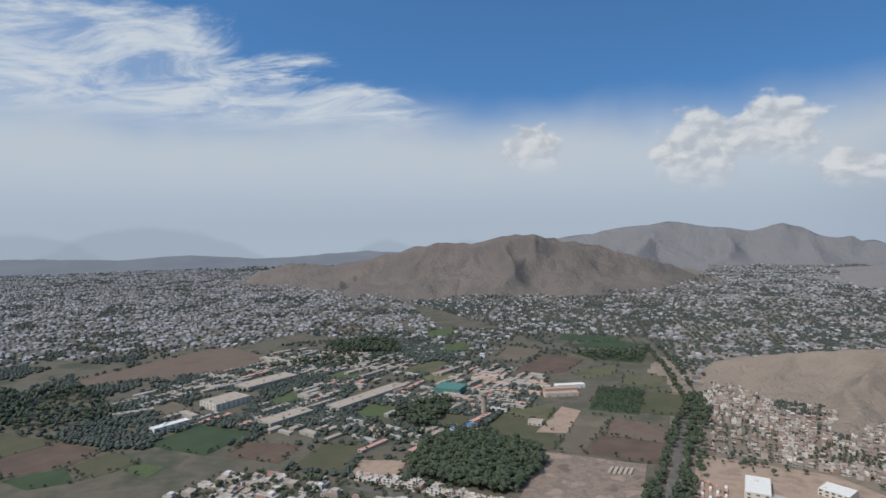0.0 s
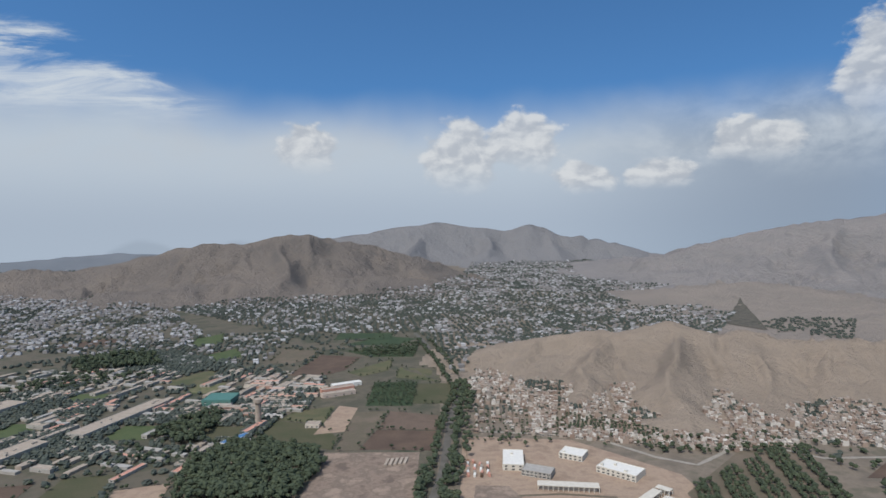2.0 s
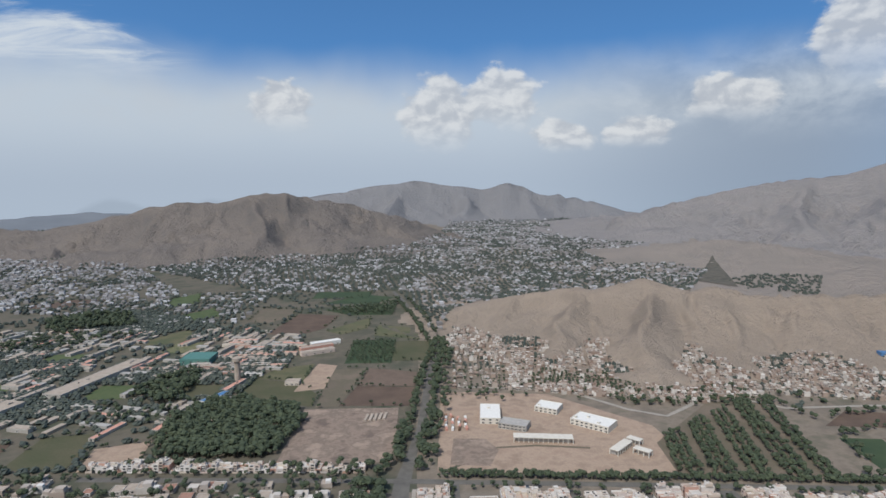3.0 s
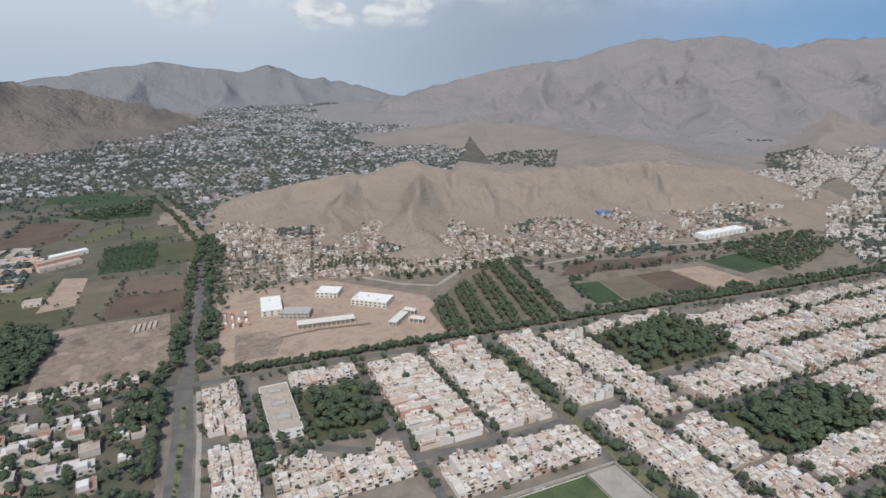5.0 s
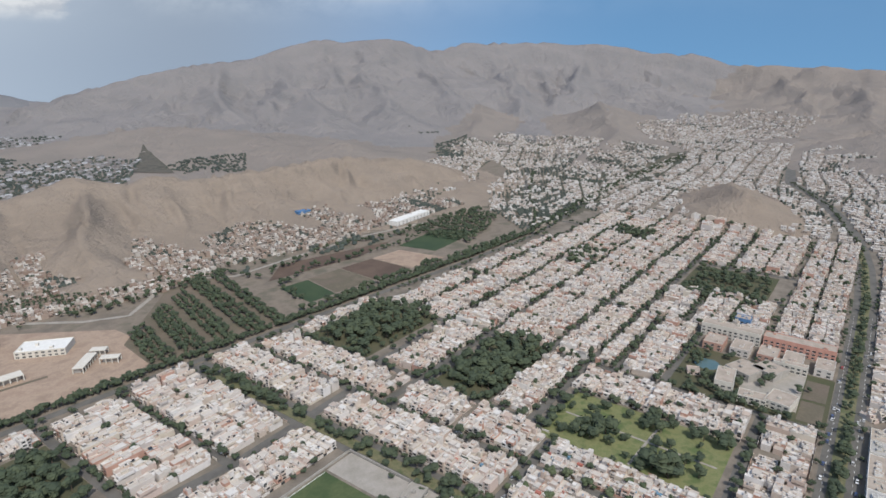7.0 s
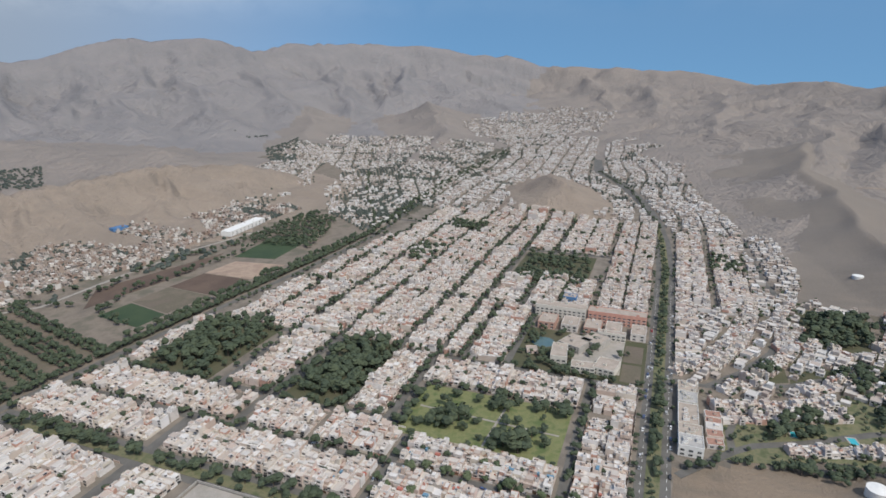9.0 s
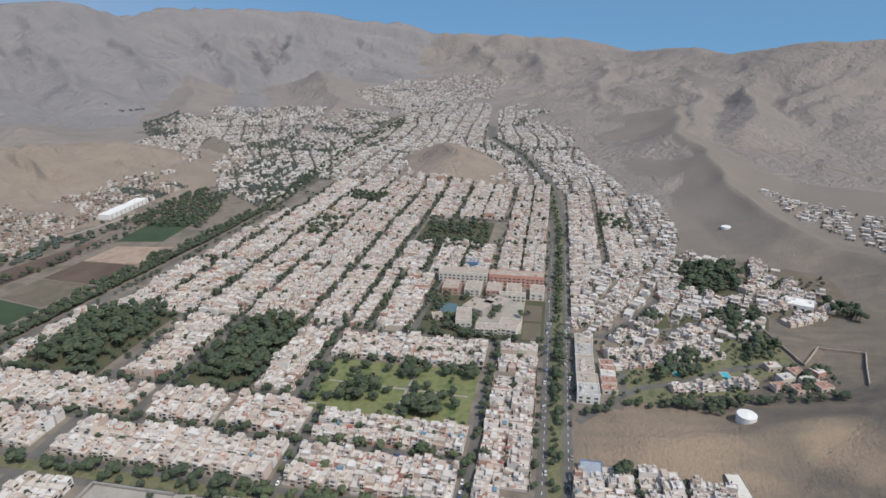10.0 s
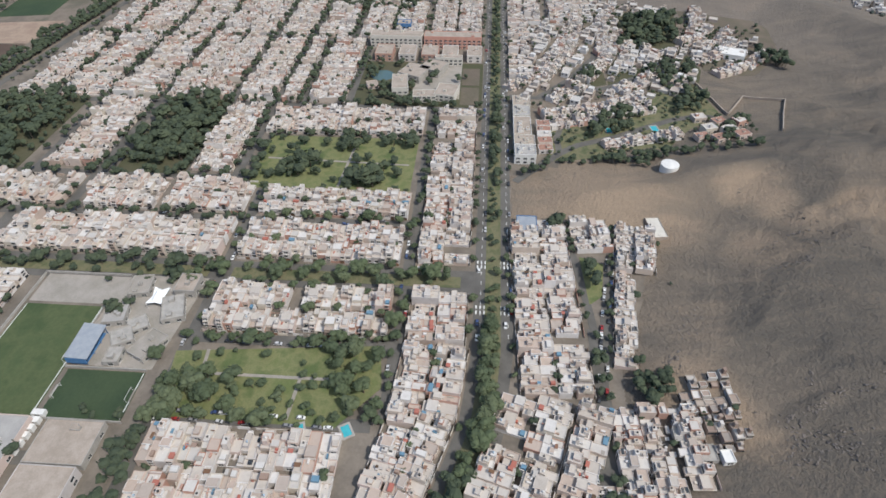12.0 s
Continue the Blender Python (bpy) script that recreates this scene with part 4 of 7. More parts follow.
    for k in range(storeys):
        windows.append(((a0 + a1) / 2, front, k * h + 1.7, 0.0, "house_body"))
        if (k + 1) * h <= side:
            windows.append(((b0 + b1) / 2, max(0.2, front + step), k * h + 1.7, 0.0, "side_wing"))
        if (k + 1) * h <= rear_top:
            windows.append(((a0 + a1) / 2, rear, k * h + 1.7, math.pi, "rear_wing"))
    if top > low:
        windows.append(((a0 + a1) / 2, y0, low + 0.75, 0.0, "upper_storey"))
        windows.append(((a0 + a1) / 2, y1, low + 0.75, math.pi, "upper_storey"))
    return parts, windows


def window_shape(w=2.3, h=1.5):
    s = Shape().box(-w / 2, w / 2, -0.06, 0.02, -h / 2, h / 2, "glass", True)
    for x in (-w / 2 - 0.08, w / 2, -0.04):
        s.box(x, x + 0.08, -0.12, 0.02, -h / 2, h / 2, "white", True)
    return s.box(-w / 2 - 0.12, w / 2 + 0.12, -0.18, 0.02, -h / 2 - 0.1, -h / 2, "white", True)


WINDOW = window_shape().mesh("window")
PLANS = []
plan_rng = random.Random(11)
for k in range(26):
    PLANS.append(house_plan(plan_rng, 8.6, 19.0, (1, 2, 2, 1, 2, 2, 3)[k % 7]))
MANY = {"plaster": "plaster_many", "roof": "roof_many", "tank": "glass", "wood": "glass", "shed_roof": "roof_many"}


def joined(parts, windows, swap):
    s = Shape()
    for _, p in parts:
        s.add(p.verts, p.faces, "x")
        s.mats[-len(p.faces):] = [swap.get(m, m) for m in p.mats]
    for x, y, z, turn, _ in windows:
        q = -0.07 if turn == 0 else 0.07
        o = [(x - 1.2, y + q, z - 0.75), (x + 1.2, y + q, z - 0.75), (x + 1.2, y + q, z + 0.75), (x - 1.2, y + q, z + 0.75)]
        s.add(o, [[0, 1, 2, 3] if turn == 0 else [3, 2, 1, 0]], "glass")
    return s.arrays()


JOINED = [joined(*p, MANY) for p in PLANS]
LOTS = []  # x, y, turn, width scale, depth scale


def block(x0, x1, y0, y1, along="x", lot=8.6, skip=0.02, seed=1, single=False):
    """Fills a block with lots: two rows back to back, or one, whose streets run along x or y."""
    rng = random.Random(seed * 977 + int(x0 * 3 + y0))
    a0, a1, b0, b1 = (x0, x1, y0, y1) if along == "x" else (y0, y1, x0, x1)
    n = max(1, round((a1 - a0) / lot))
    w = (a1 - a0) / n
    rows = [(b0, 0)] if single else [(b0, 0), (b1, 1)]
    d = (b1 - b0) / len(rows)
    for k in range(n):
        c = a0 + (k + 0.5) * w
        for b, far in rows:
            if rng.random() < skip:
                continue
            if along == "x":
                LOTS.append((c, b, math.pi if far else 0.0, w / 8.6, d / 19.0))
            else:
                LOTS.append((b, c, math.pi / 2 if far else -math.pi / 2, w / 8.6, d / 19.0))


# between the avenue and the first street
block(252, 448, 3, 36)
block(198, 236, 3, 36)
# rows across
block(258, 293, 46, 147, "y")
block(302, 331, 46, 147, "y")
block(405, 447, 46, 172, "y")
block(200, 236, 46, 147, "y")
block(100, 143, 58, 147, "y")
block(258, 293, 158, 306, "y")
block(302, 338, 158, 213, "y")
block(302, 338, 221, 277, "y")
block(258, 293, 324, 450, "y")
block(302, 338, 286, 440, "y")
block(126, 179, 322, 458, "y")
block(185, 236, 320, 456, "y")
block(130, 236, 268, 304)
block(30, 116, 300, 334)
block(-7, 22, 302, 378, "y")
block(-6, 22, 390, 468, "y")
block(62, 118, 438, 462, "x", single=True)
# rows that run along the avenue further east
for x0, x1 in ((350, 448), (457, 586), (595, 696), (705, 796), (805, 896), (905, 1000)):
    for y0, y1 in ((3, 56), (64, 130), (138, 173), (181, 213), (221, 277), (285, 326), (334, 374), (382, 424)):
        if x0 == 350 and (y1 < 178 or y0 in (221, 334, 382)):
            continue
        if x0 == 457 and y0 in (3, 64, 138):
            continue
        if x0 == 705 and y0 in (64, 138):
            continue
        top = min(y1, 446 - 0.07 * x0)
        if y1 - y0 > 45:
            block(x0, x1, y0, (y0 + y1) / 2 - 1)
            block(x0, x1, (y0 + y1) / 2 + 1, y1, seed=2)
        elif top - y0 > 14:
            block(x0, x1, y0, top, single=top - y0 < 28)
block(457, 586, 119, 151)
block(457, 586, 159, 174, single=True)
block(350, 450, 424, 440, single=True)
# south of the avenue
block(512, 640, -46, -24, single=True)
block(640, 960, -60, -24)
block(640, 940, -104, -68)
# rows that follow a bent street
def row(line, gap, side, depth, wide=8.3, start=0.0):
    """Lots along a line; side 1 lies to its left, -1 to its right; gap is the way from the line to the fronts."""
    for (ax, ay), (bx, by) in zip(line, line[1:]):
        d = Vector((bx - ax, by - ay))
        n = max(1, round(d.length / wide))
        d.normalize()
        out = Vector((-d.y, d.x)) * side
        for k in range(n):
            t = (k + 0.5) / n
            LOTS.append((ax + t * (bx - ax) + out.x * gap, ay + t * (by - ay) + out.y * gap, math.atan2(-out.x, out.y), (Vector((bx - ax, by - ay)).length / n) / 8.6, depth / 19.0))


row([(60, 26), (110, 6), (150, -6), (195, -11)], 12, 1, 17)
row([(60, 78), (110, 52), (150, 44), (196, 40)], 4, -1, 17)


def quarter(outline, turn, wide, deep, seed):
    """Lots in rows back to back, turned as a whole, wherever their middle lies within the outline."""
    rng = random.Random(seed)
    c, s = math.cos(turn), math.sin(turn)
    us, vs = [c * x + s * y for x, y in outline], [-s * x + c * y for x, y in outline]
    v, k = max(vs), 0
    while v - deep > min(vs) - deep * 0.6:
        u = min(us)
        while u < max(us):
            w = wide * rng.uniform(0.75, 1.25)
            um, vm = u + w / 2, v - deep / 2
            if inside(c * um - s * vm, s * um + c * vm, outline) and rng.random() < 0.96:
                front = v if k % 2 == 0 else v - deep
                LOTS.append((c * um - s * front, s * um + c * front, turn + (math.pi if k % 2 == 0 else 0.0), w / 8.6, deep / 19.0))
            u += w
        v, k = v - deep, k + 1


quarter([(26, 335), (26, 364), (60, 350), (112, 323), (112, 335)], -0.5, 8.6, 16, 6)
quarter([(290, -26), (303, -39), (303, -53), (265, -60), (225, -64), (194, -66), (170, -63), (170, -25), (222, -26)], 0.04, 8.6, 18.6, 1)
quarter([(168, -24), (168, -62), (154, -60), (121, -55), (84, -44), (80, 12), (100, -2), (118, -8), (134, -14)], -0.3, 8.8, 18, 2)
quarter([(303, -59), (304, -86), (280, -81), (276, -63)], 0.1, 8.2, 12, 3)
quarter([(299, -92), (299, -108), (271, -106), (226, -90), (184, -78), (176, -71), (225, -78), (262, -84)], -0.14, 8.0, 12.5, 4)
quarter([(172, -69), (171, -82), (164, -98), (148, -106), (126, -102), (96, -96), (92, -56), (121, -61), (154, -66)], 0.05, 8.0, 13.5, 5)
# rows of villas west of the north road
row([(-52, 498), (-160, 503), (-300, 510)], 2, -1, 14, 9.5)
# villas south of the avenue: rows along the curved streets
row([(436, -52), (452, -96), (470, -140)], 0, 1, 15, 7.6)
row([(436, -52), (452, -96), (470, -140)], 2, -1, 14, 7.6)
row([(476, -50), (512, -79), (560, -106), (629, -126)], 5, -1, 15, 8.0)
row([(484, -30), (512, -53), (560, -78), (629, -98)], 3, 1, 13, 8.0)
row([(500, -58), (560, -88), (629, -106), (700, -112)], 2, 1, 13, 8.0)
row([(499, -112), (520, -140), (546, -156)], 4, -1, 15, 8.5)
row([(560, -112), (575, -150), (560, -164)], 2, 1, 14, 8.5)
row([(394, -97), (406, -130), (414, -160)], 0, 1, 13, 8.2)
row([(575, -128), (640, -132), (690, -150)], 3, 1, 14, 8.4)
row([(600, -196), (650, -214), (690, -222)], 3, -1, 14, 8.4)
row([(545, -202), (562, -232), (596, -262)], 3, 1, 14, 8.4)
row([(536, -210), (552, -240), (584, -270)], 2, -1, 13, 8.4)
row([(588, -200), (604, -226), (640, -246)], 3, 1, 14, 8.4)
row([(588, -200), (604, -226), (640, -246)], 3, -1, 14, 8.4)

SQUARES = [[(690, 286), (776, 286), (776, 325), (690, 325)], [(860, 262), (915, 262), (915, 322), (860, 322)], [(780, -102), (850, -102), (850, -68), (780, -68)]]
LOTS = [p for p in LOTS if not any(inside(p[0], p[1], s) for s in SQUARES)]
NEAR = sorted(LOTS, key=lambda p: math.hypot(p[0] - 200, p[1] - 70))
HOUSE_LABELS = ("flat-roofed plaster town house with a parapet and roof stair tower", "pale plaster house with a set-back upper storey and roof terrace",
                "beige flat-roofed house with a walled roof and small shed on top", "white-painted row house with a balcony over its front yard")
templates = {}


def place_house(k, m):
    """A house of plan k as a thing with its parts."""
    if k in templates:
        return copy_thing(templates[k], m @ Matrix.Diagonal([1 / s for s in templates[k].scale] + [1]))
    parts, windows = PLANS[k]
    home = tagged(new("house"), HOUSE_LABELS[k % 4], "house", "town houses in rows")
    made = {name: part(name, shape, home) for name, shape in parts}
    for x, y, z, turn, holder in windows:
        w = part("window", WINDOW, made[holder])
        w.matrix_basis = pose(x, y, z, 0, 0, math.degrees(turn))
    home.matrix_basis = m
    templates[k] = home
    return home


town = Crowd()
rng = random.Random(5)
placed = 0
yard_rng = random.Random(21)
YARD_TREES = []
for x, y, turn, sx, sy in NEAR:
    for back, chance in ((-2.2, 0.42), (18.2 * sy, 0.28)):
        if yard_rng.random() < chance:
            YARD_TREES.append((x - math.sin(turn) * back, y + math.cos(turn) * back, yard_rng.uniform(0.45, 1.0)))
LOT_Z, _ = terrain([p[0] for p in NEAR], [p[1] for p in NEAR])
for (x, y, turn, sx, sy), z in zip(NEAR, LOT_Z):
    if z > 14:
        continue
    k, tall = rng.randrange(len(PLANS)), rng.uniform(0.7, 0.98)
    if placed < 200:
        place_house(k, Matrix.Translation((x, y, z - 0.05)) @ Matrix.Rotation(turn, 4, "Z") @ Matrix.Diagonal((sx, sy, tall, 1)))
        placed += 1
    else:
        town.put(JOINED[k], x, y, z - 0.1, turn, sx, sy, tall)
town.build("town_houses", "rows of flat-roofed white and beige town houses", "houses")


# ---- trees ----
def leaf_clumps(rng, lobes, count, size, core=True):
    """A crown: rough lumps at its heart, wrapped in many small bent leaf sprays."""
    s = Shape()
    for x, y, z, r, flat in lobes:
        if core:
            ring = []
            n = 6
            for k, (lat, rad) in enumerate(((-0.75, 0.6), (-0.1, 0.95), (0.55, 0.75))):
                for i in range(n):
                    q = r * 0.95 * rad * rng.uniform(0.82, 1.1)
                    a = 2 * math.pi * (i + 0.5 * k) / n
                    ring.append((x + q * math.cos(a), y + q * math.sin(a), z + r * 0.95 * flat * (lat + rng.uniform(-0.12, 0.12))))
            ring += [(x, y, z - r * flat * 0.85), (x, y, z + r * flat * 0.92)]
            f = [[k * n + i, k * n + (i + 1) % n, (k + 1) * n + (i + 1) % n, (k + 1) * n + i] for k in range(2) for i in range(n)]
            f += [[3 * n, (i + 1) % n, i] for i in range(n)] + [[3 * n + 1, 2 * n + i, 2 * n + (i + 1) % n] for i in range(n)]
            s.add(ring, f, "leaf")
        for _ in range(count):
            v = Vector((rng.gauss(0, 1), rng.gauss(0, 1), rng.gauss(0.35, 0.9))).normalized()
            c = Vector((x, y, z)) + Vector((v.x, v.y, v.z * flat)) * r * rng.uniform(0.85, 1.1)
            side = v.orthogonal().normalized()
            side.rotate(Euler((rng.uniform(-0.6, 0.6), rng.uniform(-0.6, 0.6), rng.uniform(0, 6.3))))
            up = v.cross(side)
            t = size * rng.uniform(0.6, 1.3)
            p = [c - side * t, c - up * t * 0.6 + v * t * 0.25, c + side * t, c + up * t * 0.6 + v * t * 0.1]
            s.add([tuple(q) for q in p], [[0, 1, 2, 3]], "leaf")
    return s


def tree_plan(seed, high, wide, trunk, count=34, size=0.42):
    rng = random.Random(seed)
    lobes = []
    for k in range(rng.randrange(5, 8)):
        a, q = rng.uniform(0, 6.3), wide * rng.uniform(0.25, 0.62)
        lobes.append((q * math.cos(a), q * math.sin(a), trunk + (high - trunk) * rng.uniform(0.35, 0.72), wide * rng.uniform(0.38, 0.55), rng.uniform(0.65, 0.9)))
    lobes.append((0, 0, trunk + (high - trunk) * 0.62, wide * 0.55, 0.8))
    wood = Shape().tube(0, 0, -0.3, trunk + 0.8, 0.045 * high, 0.026 * high, "bark", 7, False)
    for x, y, z, r, f in lobes[:4]:
        n, base = 5, trunk * 0.8
        v = [(0.12 * math.cos(k * 1.26), 0.12 * math.sin(k * 1.26), base) for k in range(n)] + [(x + 0.05 * math.cos(k * 1.26), y + 0.05 * math.sin(k * 1.26), z) for k in range(n)]
        wood.add(v, [[k, (k + 1) % n, (k + 1) % n + n, k + n] for k in range(n)], "bark")
    return wood, leaf_clumps(rng, lobes, count, size)


def woods_shape(seed, high, wide, trunk, count=7, size=0.7, lobes_n=3):
    rng = random.Random(seed)
    lobes = [(wide * rng.uniform(-0.5, 0.5), wide * rng.uniform(-0.5, 0.5), trunk + (high - trunk) * rng.uniform(0.4, 0.7), wide * rng.uniform(0.5, 0.7), rng.uniform(0.6, 0.8)) for _ in range(lobes_n)]
    s = leaf_clumps(rng, lobes, count, size)
    s.mats = ["leaf_many"] * len(s.mats)
    s.tube(0, 0, -0.3, high * 0.6, 0.25, 0.12, "bark", 3, False)
    return s.arrays()


WOODS = [woods_shape(40 + k, 6.6, 3.7, 1.8) for k in range(8)]
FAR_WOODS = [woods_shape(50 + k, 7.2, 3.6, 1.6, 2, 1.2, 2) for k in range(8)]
SHRUBS = [woods_shape(60 + k, 5.0, 3.2, 0.6, 1, 1.3, 1) for k in range(6)]
TREES = list(YARD_TREES)  # x, y, size


def tree_area(outline, gap, size, seed, keep=1.0):
    rng = random.Random(seed)
    xs, ys = [p[0] for p in outline], [p[1] for p in outline]
    x = min(xs)
    while x < max(xs):
        y = min(ys)
        while y < max(ys):
            px, py = x + rng.uniform(-0.45, 0.45) * gap, y + rng.uniform(-0.45, 0.45) * gap
            if inside(px, py, outline) and rng.random() < keep:
                TREES.append((px, py, size * rng.uniform(0.7, 1.3)))
            y += gap
        x += gap


def tree_line(line, gap, size, seed, keep=0.9, wobble=1.5):
    rng = random.Random(seed)
    for (ax, ay), (bx, by) in zip(line, line[1:]):
        n = max(1, int(math.hypot(bx - ax, by - ay) / gap))
        for k in range(n):
            if rng.random() < keep:
                t = (k + rng.random() * 0.6) / n
                TREES.append((ax + t * (bx - ax) + rng.uniform(-wobble, wobble), ay + t * (by - ay) + rng.uniform(-wobble, wobble), size * rng.uniform(0.7, 1.3)))


tree_line([(70, 22), (110, 6), (150, -6), (212, -11)], 2.6, 1.25, 1, 0.95, 4.5)
tree_line([(205, -12), (770, -12), (1001, 5), (1274, 64), (1499, 155)], 5.5, 0.85, 2, 0.75, 3)
tree_line([(350, -12), (770, -12)], 9, 1.15, 202, 0.8, 2.5)
tree_line([(200, 1), (770, 1)], 22, 0.8, 102, 0.6, 1)
tree_line([(200, -23), (560, -23)], 20, 0.8, 104, 0.5, 1)
tree_line([(249, 300), (249, 8)], 8, 1.35, 3, 0.92, 2)
tree_line([(243, 300), (243, 20)], 11, 1.1, 203, 0.85, 2)
tree_line([(234, 238), (234, 10)], 14, 1.0, 103, 0.6, 1)
tree_line([(14, 489), (209, 474), (367, 461), (640, 434), (800, 424)], 2.7, 1.0, 4, 0.98, 0.9)
tree_line([(14, 493), (209, 478), (367, 465), (640, 438), (800, 428)], 3.0, 0.95, 444, 0.95, 0.9)
tree_line([(40, 470), (209, 457), (367, 444), (640, 418), (800, 408)], 7, 0.95, 204, 0.6, 1.5)
tree_line([(380, 470), (640, 446), (780, 436)], 4, 1.35, 5, 0.97, 5)
tree_line([(400, 492), (412, 552), (470, 575), (620, 552), (690, 560)], 6, 1.2, 105, 0.85, 4)
tree_line([(230, 650), (300, 650), (400, 660), (420, 600), (560, 625), (690, 580)], 6, 1.1, 106, 0.85, 4)
tree_line([(800, 424), (900, 470), (1100, 590), (1300, 690)], 8, 1.1, 107, 0.8, 3)
tree_line([(800, 424), (1203, 462), (1776, 466)], 6, 1.3, 108, 0.9, 4)
tree_line([(800, 410), (1203, 450), (1776, 452)], 9, 1.1, 308, 0.8, 4)
tree_line([(-6, 500), (10, 640), (20, 800), (32, 900)], 4.0, 1.45, 6, 0.95, 3)
tree_line([(4, 500), (20, 640), (32, 800), (42, 900)], 7, 1.4, 306, 0.8, 5)
tree_line([(-50, 300), (-40, 400), (-34, 480)], 5, 1.5, 116, 0.95, 4)
tree_area([(-80, 420), (-40, 424), (-34, 478), (-56, 470)], 8, 1.6, 117, 0.9)
tree_line([(-40, 492), (-26, 530), (-20, 600)], 4, 1.6, 317, 0.95, 4)
tree_line([(-34, 252), (-27, 345), (-20, 452)], 7, 0.5, 318, 0.7, 1)
tree_line([(-260, 520), (-40, 508)], 6, 1.3, 118, 0.9, 4)
tree_line([(-22, 520), (-12, 640), (2, 800), (16, 900), (-16, 1103), (-58, 1311)], 4.5, 1.3, 7, 0.9, 2.5)
tree_line([(34, 900), (6, 1103), (-30, 1311)], 6, 1.2, 119, 0.85, 3)
tree_area([(16, 830), (44, 830), (40, 940), (14, 950)], 8, 1.5, 120, 0.8)
tree_line([(246, 440), (246, 310)], 4.5, 1.5, 8, 0.95, 4)
for y, x0, x1 in STREETS_X:
    tree_line([(x0, y + 2.5), (x1, y - 2.5)], 9, 1.05, int(y + 100), 0.8, 2.5)
for x, y0, y1 in STREETS_Y:
    tree_line([(x + 2.5, y0), (x - 2.5, y1)], 9, 1.05, int(x), 0.8, 2.5)
tree_area(rect(355, 457, 222, 264), 6.8, 1.7, 9, 0.98)
tree_area(rect(353, 452, 353, 418), 7.6, 1.65, 10, 0.86)
tree_area(rect(68, 114, 368, 428), 7.5, 1.6, 11, 0.92)
for k, line in enumerate(([(343, 216), (343, 276)], [(342, 346), (342, 424)], [(350, 216), (458, 216)], [(350, 269), (458, 269)], [(350, 346), (456, 346)], [(64, 360), (118, 352)])):
    tree_line(line, 7, 1.2, 1100 + k, 0.85, 2)
tree_line([(33, 372), (33, 440)], 6, 1.2, 311, 0.9, 1.5)
tree_line([(61, 366), (61, 440)], 6, 1.1, 312, 0.9, 1)
tree_area([(26, 338), (60, 338), (60, 358), (26, 368)], 8, 1.1, 314, 0.7)
tree_line([(8, 384), (60, 362)], 6, 1.2, 313, 0.8, 3)
tree_area([(336, 74), (352, 70), (354, 96), (340, 98)], 7, 2.2, 12, 1.0)
tree_area([(346, 124), (362, 120), (362, 144), (346, 148)], 7, 1.9, 312, 1.0)
tree_area([(386, 50), (400, 50), (400, 76), (386, 76)], 7, 1.6, 412, 1.0)
tree_area([(380, 92), (398, 92), (398, 108), (382, 108)], 7, 1.7, 512, 0.9)
tree_area(rect(334, 400, 50, 164), 9.5, 1.15, 612, 0.5)
tree_line([(334, 166), (402, 166)], 6, 1.3, 712, 0.8, 2)
tree_line([(404, 50), (404, 160)], 9, 1.0, 812, 0.7, 2)
tree_area([(150, 62), (190, 52), (186, 150), (150, 148)], 8.5, 0.8, 13, 0.55)
tree_line([(146, 66), (147, 148)], 8, 0.9, 613, 0.6, 2)
tree_area([(148, 112), (166, 108), (174, 139), (162, 154), (148, 150)], 6.5, 1.45, 313, 0.95)
tree_area([(152, 48), (192, 46), (192, 74), (164, 66), (152, 62)], 6.5, 1.3, 413, 0.95)
tree_line([(193, 60), (194, 145)], 8, 1.0, 513, 0.8, 1.5)
tree_area(rect(500, 530, 96, 112), 6, 1.0, 314, 0.8)
tree_area(rect(458, 490, 84, 112), 7, 1.1, 414, 0.7)
tree_line([(497, 50), (522, 40), (535, 56)], 5, 1.1, 514, 0.9, 2)
tree_line([(458, 62), (470, 84)], 6, 1.1, 515, 0.9, 2)
tree_line([(456, 20), (456, 110)], 8, 1.0, 516, 0.7, 1.5)
tree_area(rect(524, 541, 76, 112), 7, 1.0, 517, 0.7)
tree_line([(498, 30), (510, 10)], 6, 1.1, 518, 0.9, 2)
tree_area([(207, 190), (218, 193), (218, 208), (208, 205)], 5, 1.3, 519, 1.0)
tree_line([(240, 160), (240, 204)], 7, 1.1, 520, 0.9, 2)
tree_line([(176, 162), (238, 156)], 9, 1.0, 521, 0.8, 1.5)
tree_area([(100, 150), (146, 150), (142, 163), (100, 163)], 8, 1.3, 522, 0.8)
tree_area(rect(142, 150, 165, 205), 7, 1.0, 523, 0.6)
tree_area(rect(670, 788, 78, 96), 9, 1.3, 14, 0.9)
tree_area(rect(670, 700, 78, 168), 9, 1.4, 114, 0.9)
tree_area(rect(670, 788, 96, 168), 9, 1.3, 115, 0.72)
tree_area([(-254, 534), (-142, 534), (-128, 620), (-148, 664), (-243, 684), (-274, 628)], 5.6, 1.6, 15)
tree_area([(-357, 707), (-321, 818), (-283, 758), (-300, 678)], 7, 1.6, 151, 0.9)
tree_area([(-713, 1130), (-603, 1204), (-514, 1078), (-656, 1040)], 9, 1.9, 152, 0.85)
tree_area([(-200, 1206), (-54, 1268), (-60, 1152), (-144, 1155)], 9, 1.4, 153, 0.95)
tree_area([(700, 472), (850, 513), (890, 590), (690, 600)], 8, 1.2, 16)
tree_area(rect(-108, -48, 835, 955), 6.5, 0.7, 17)
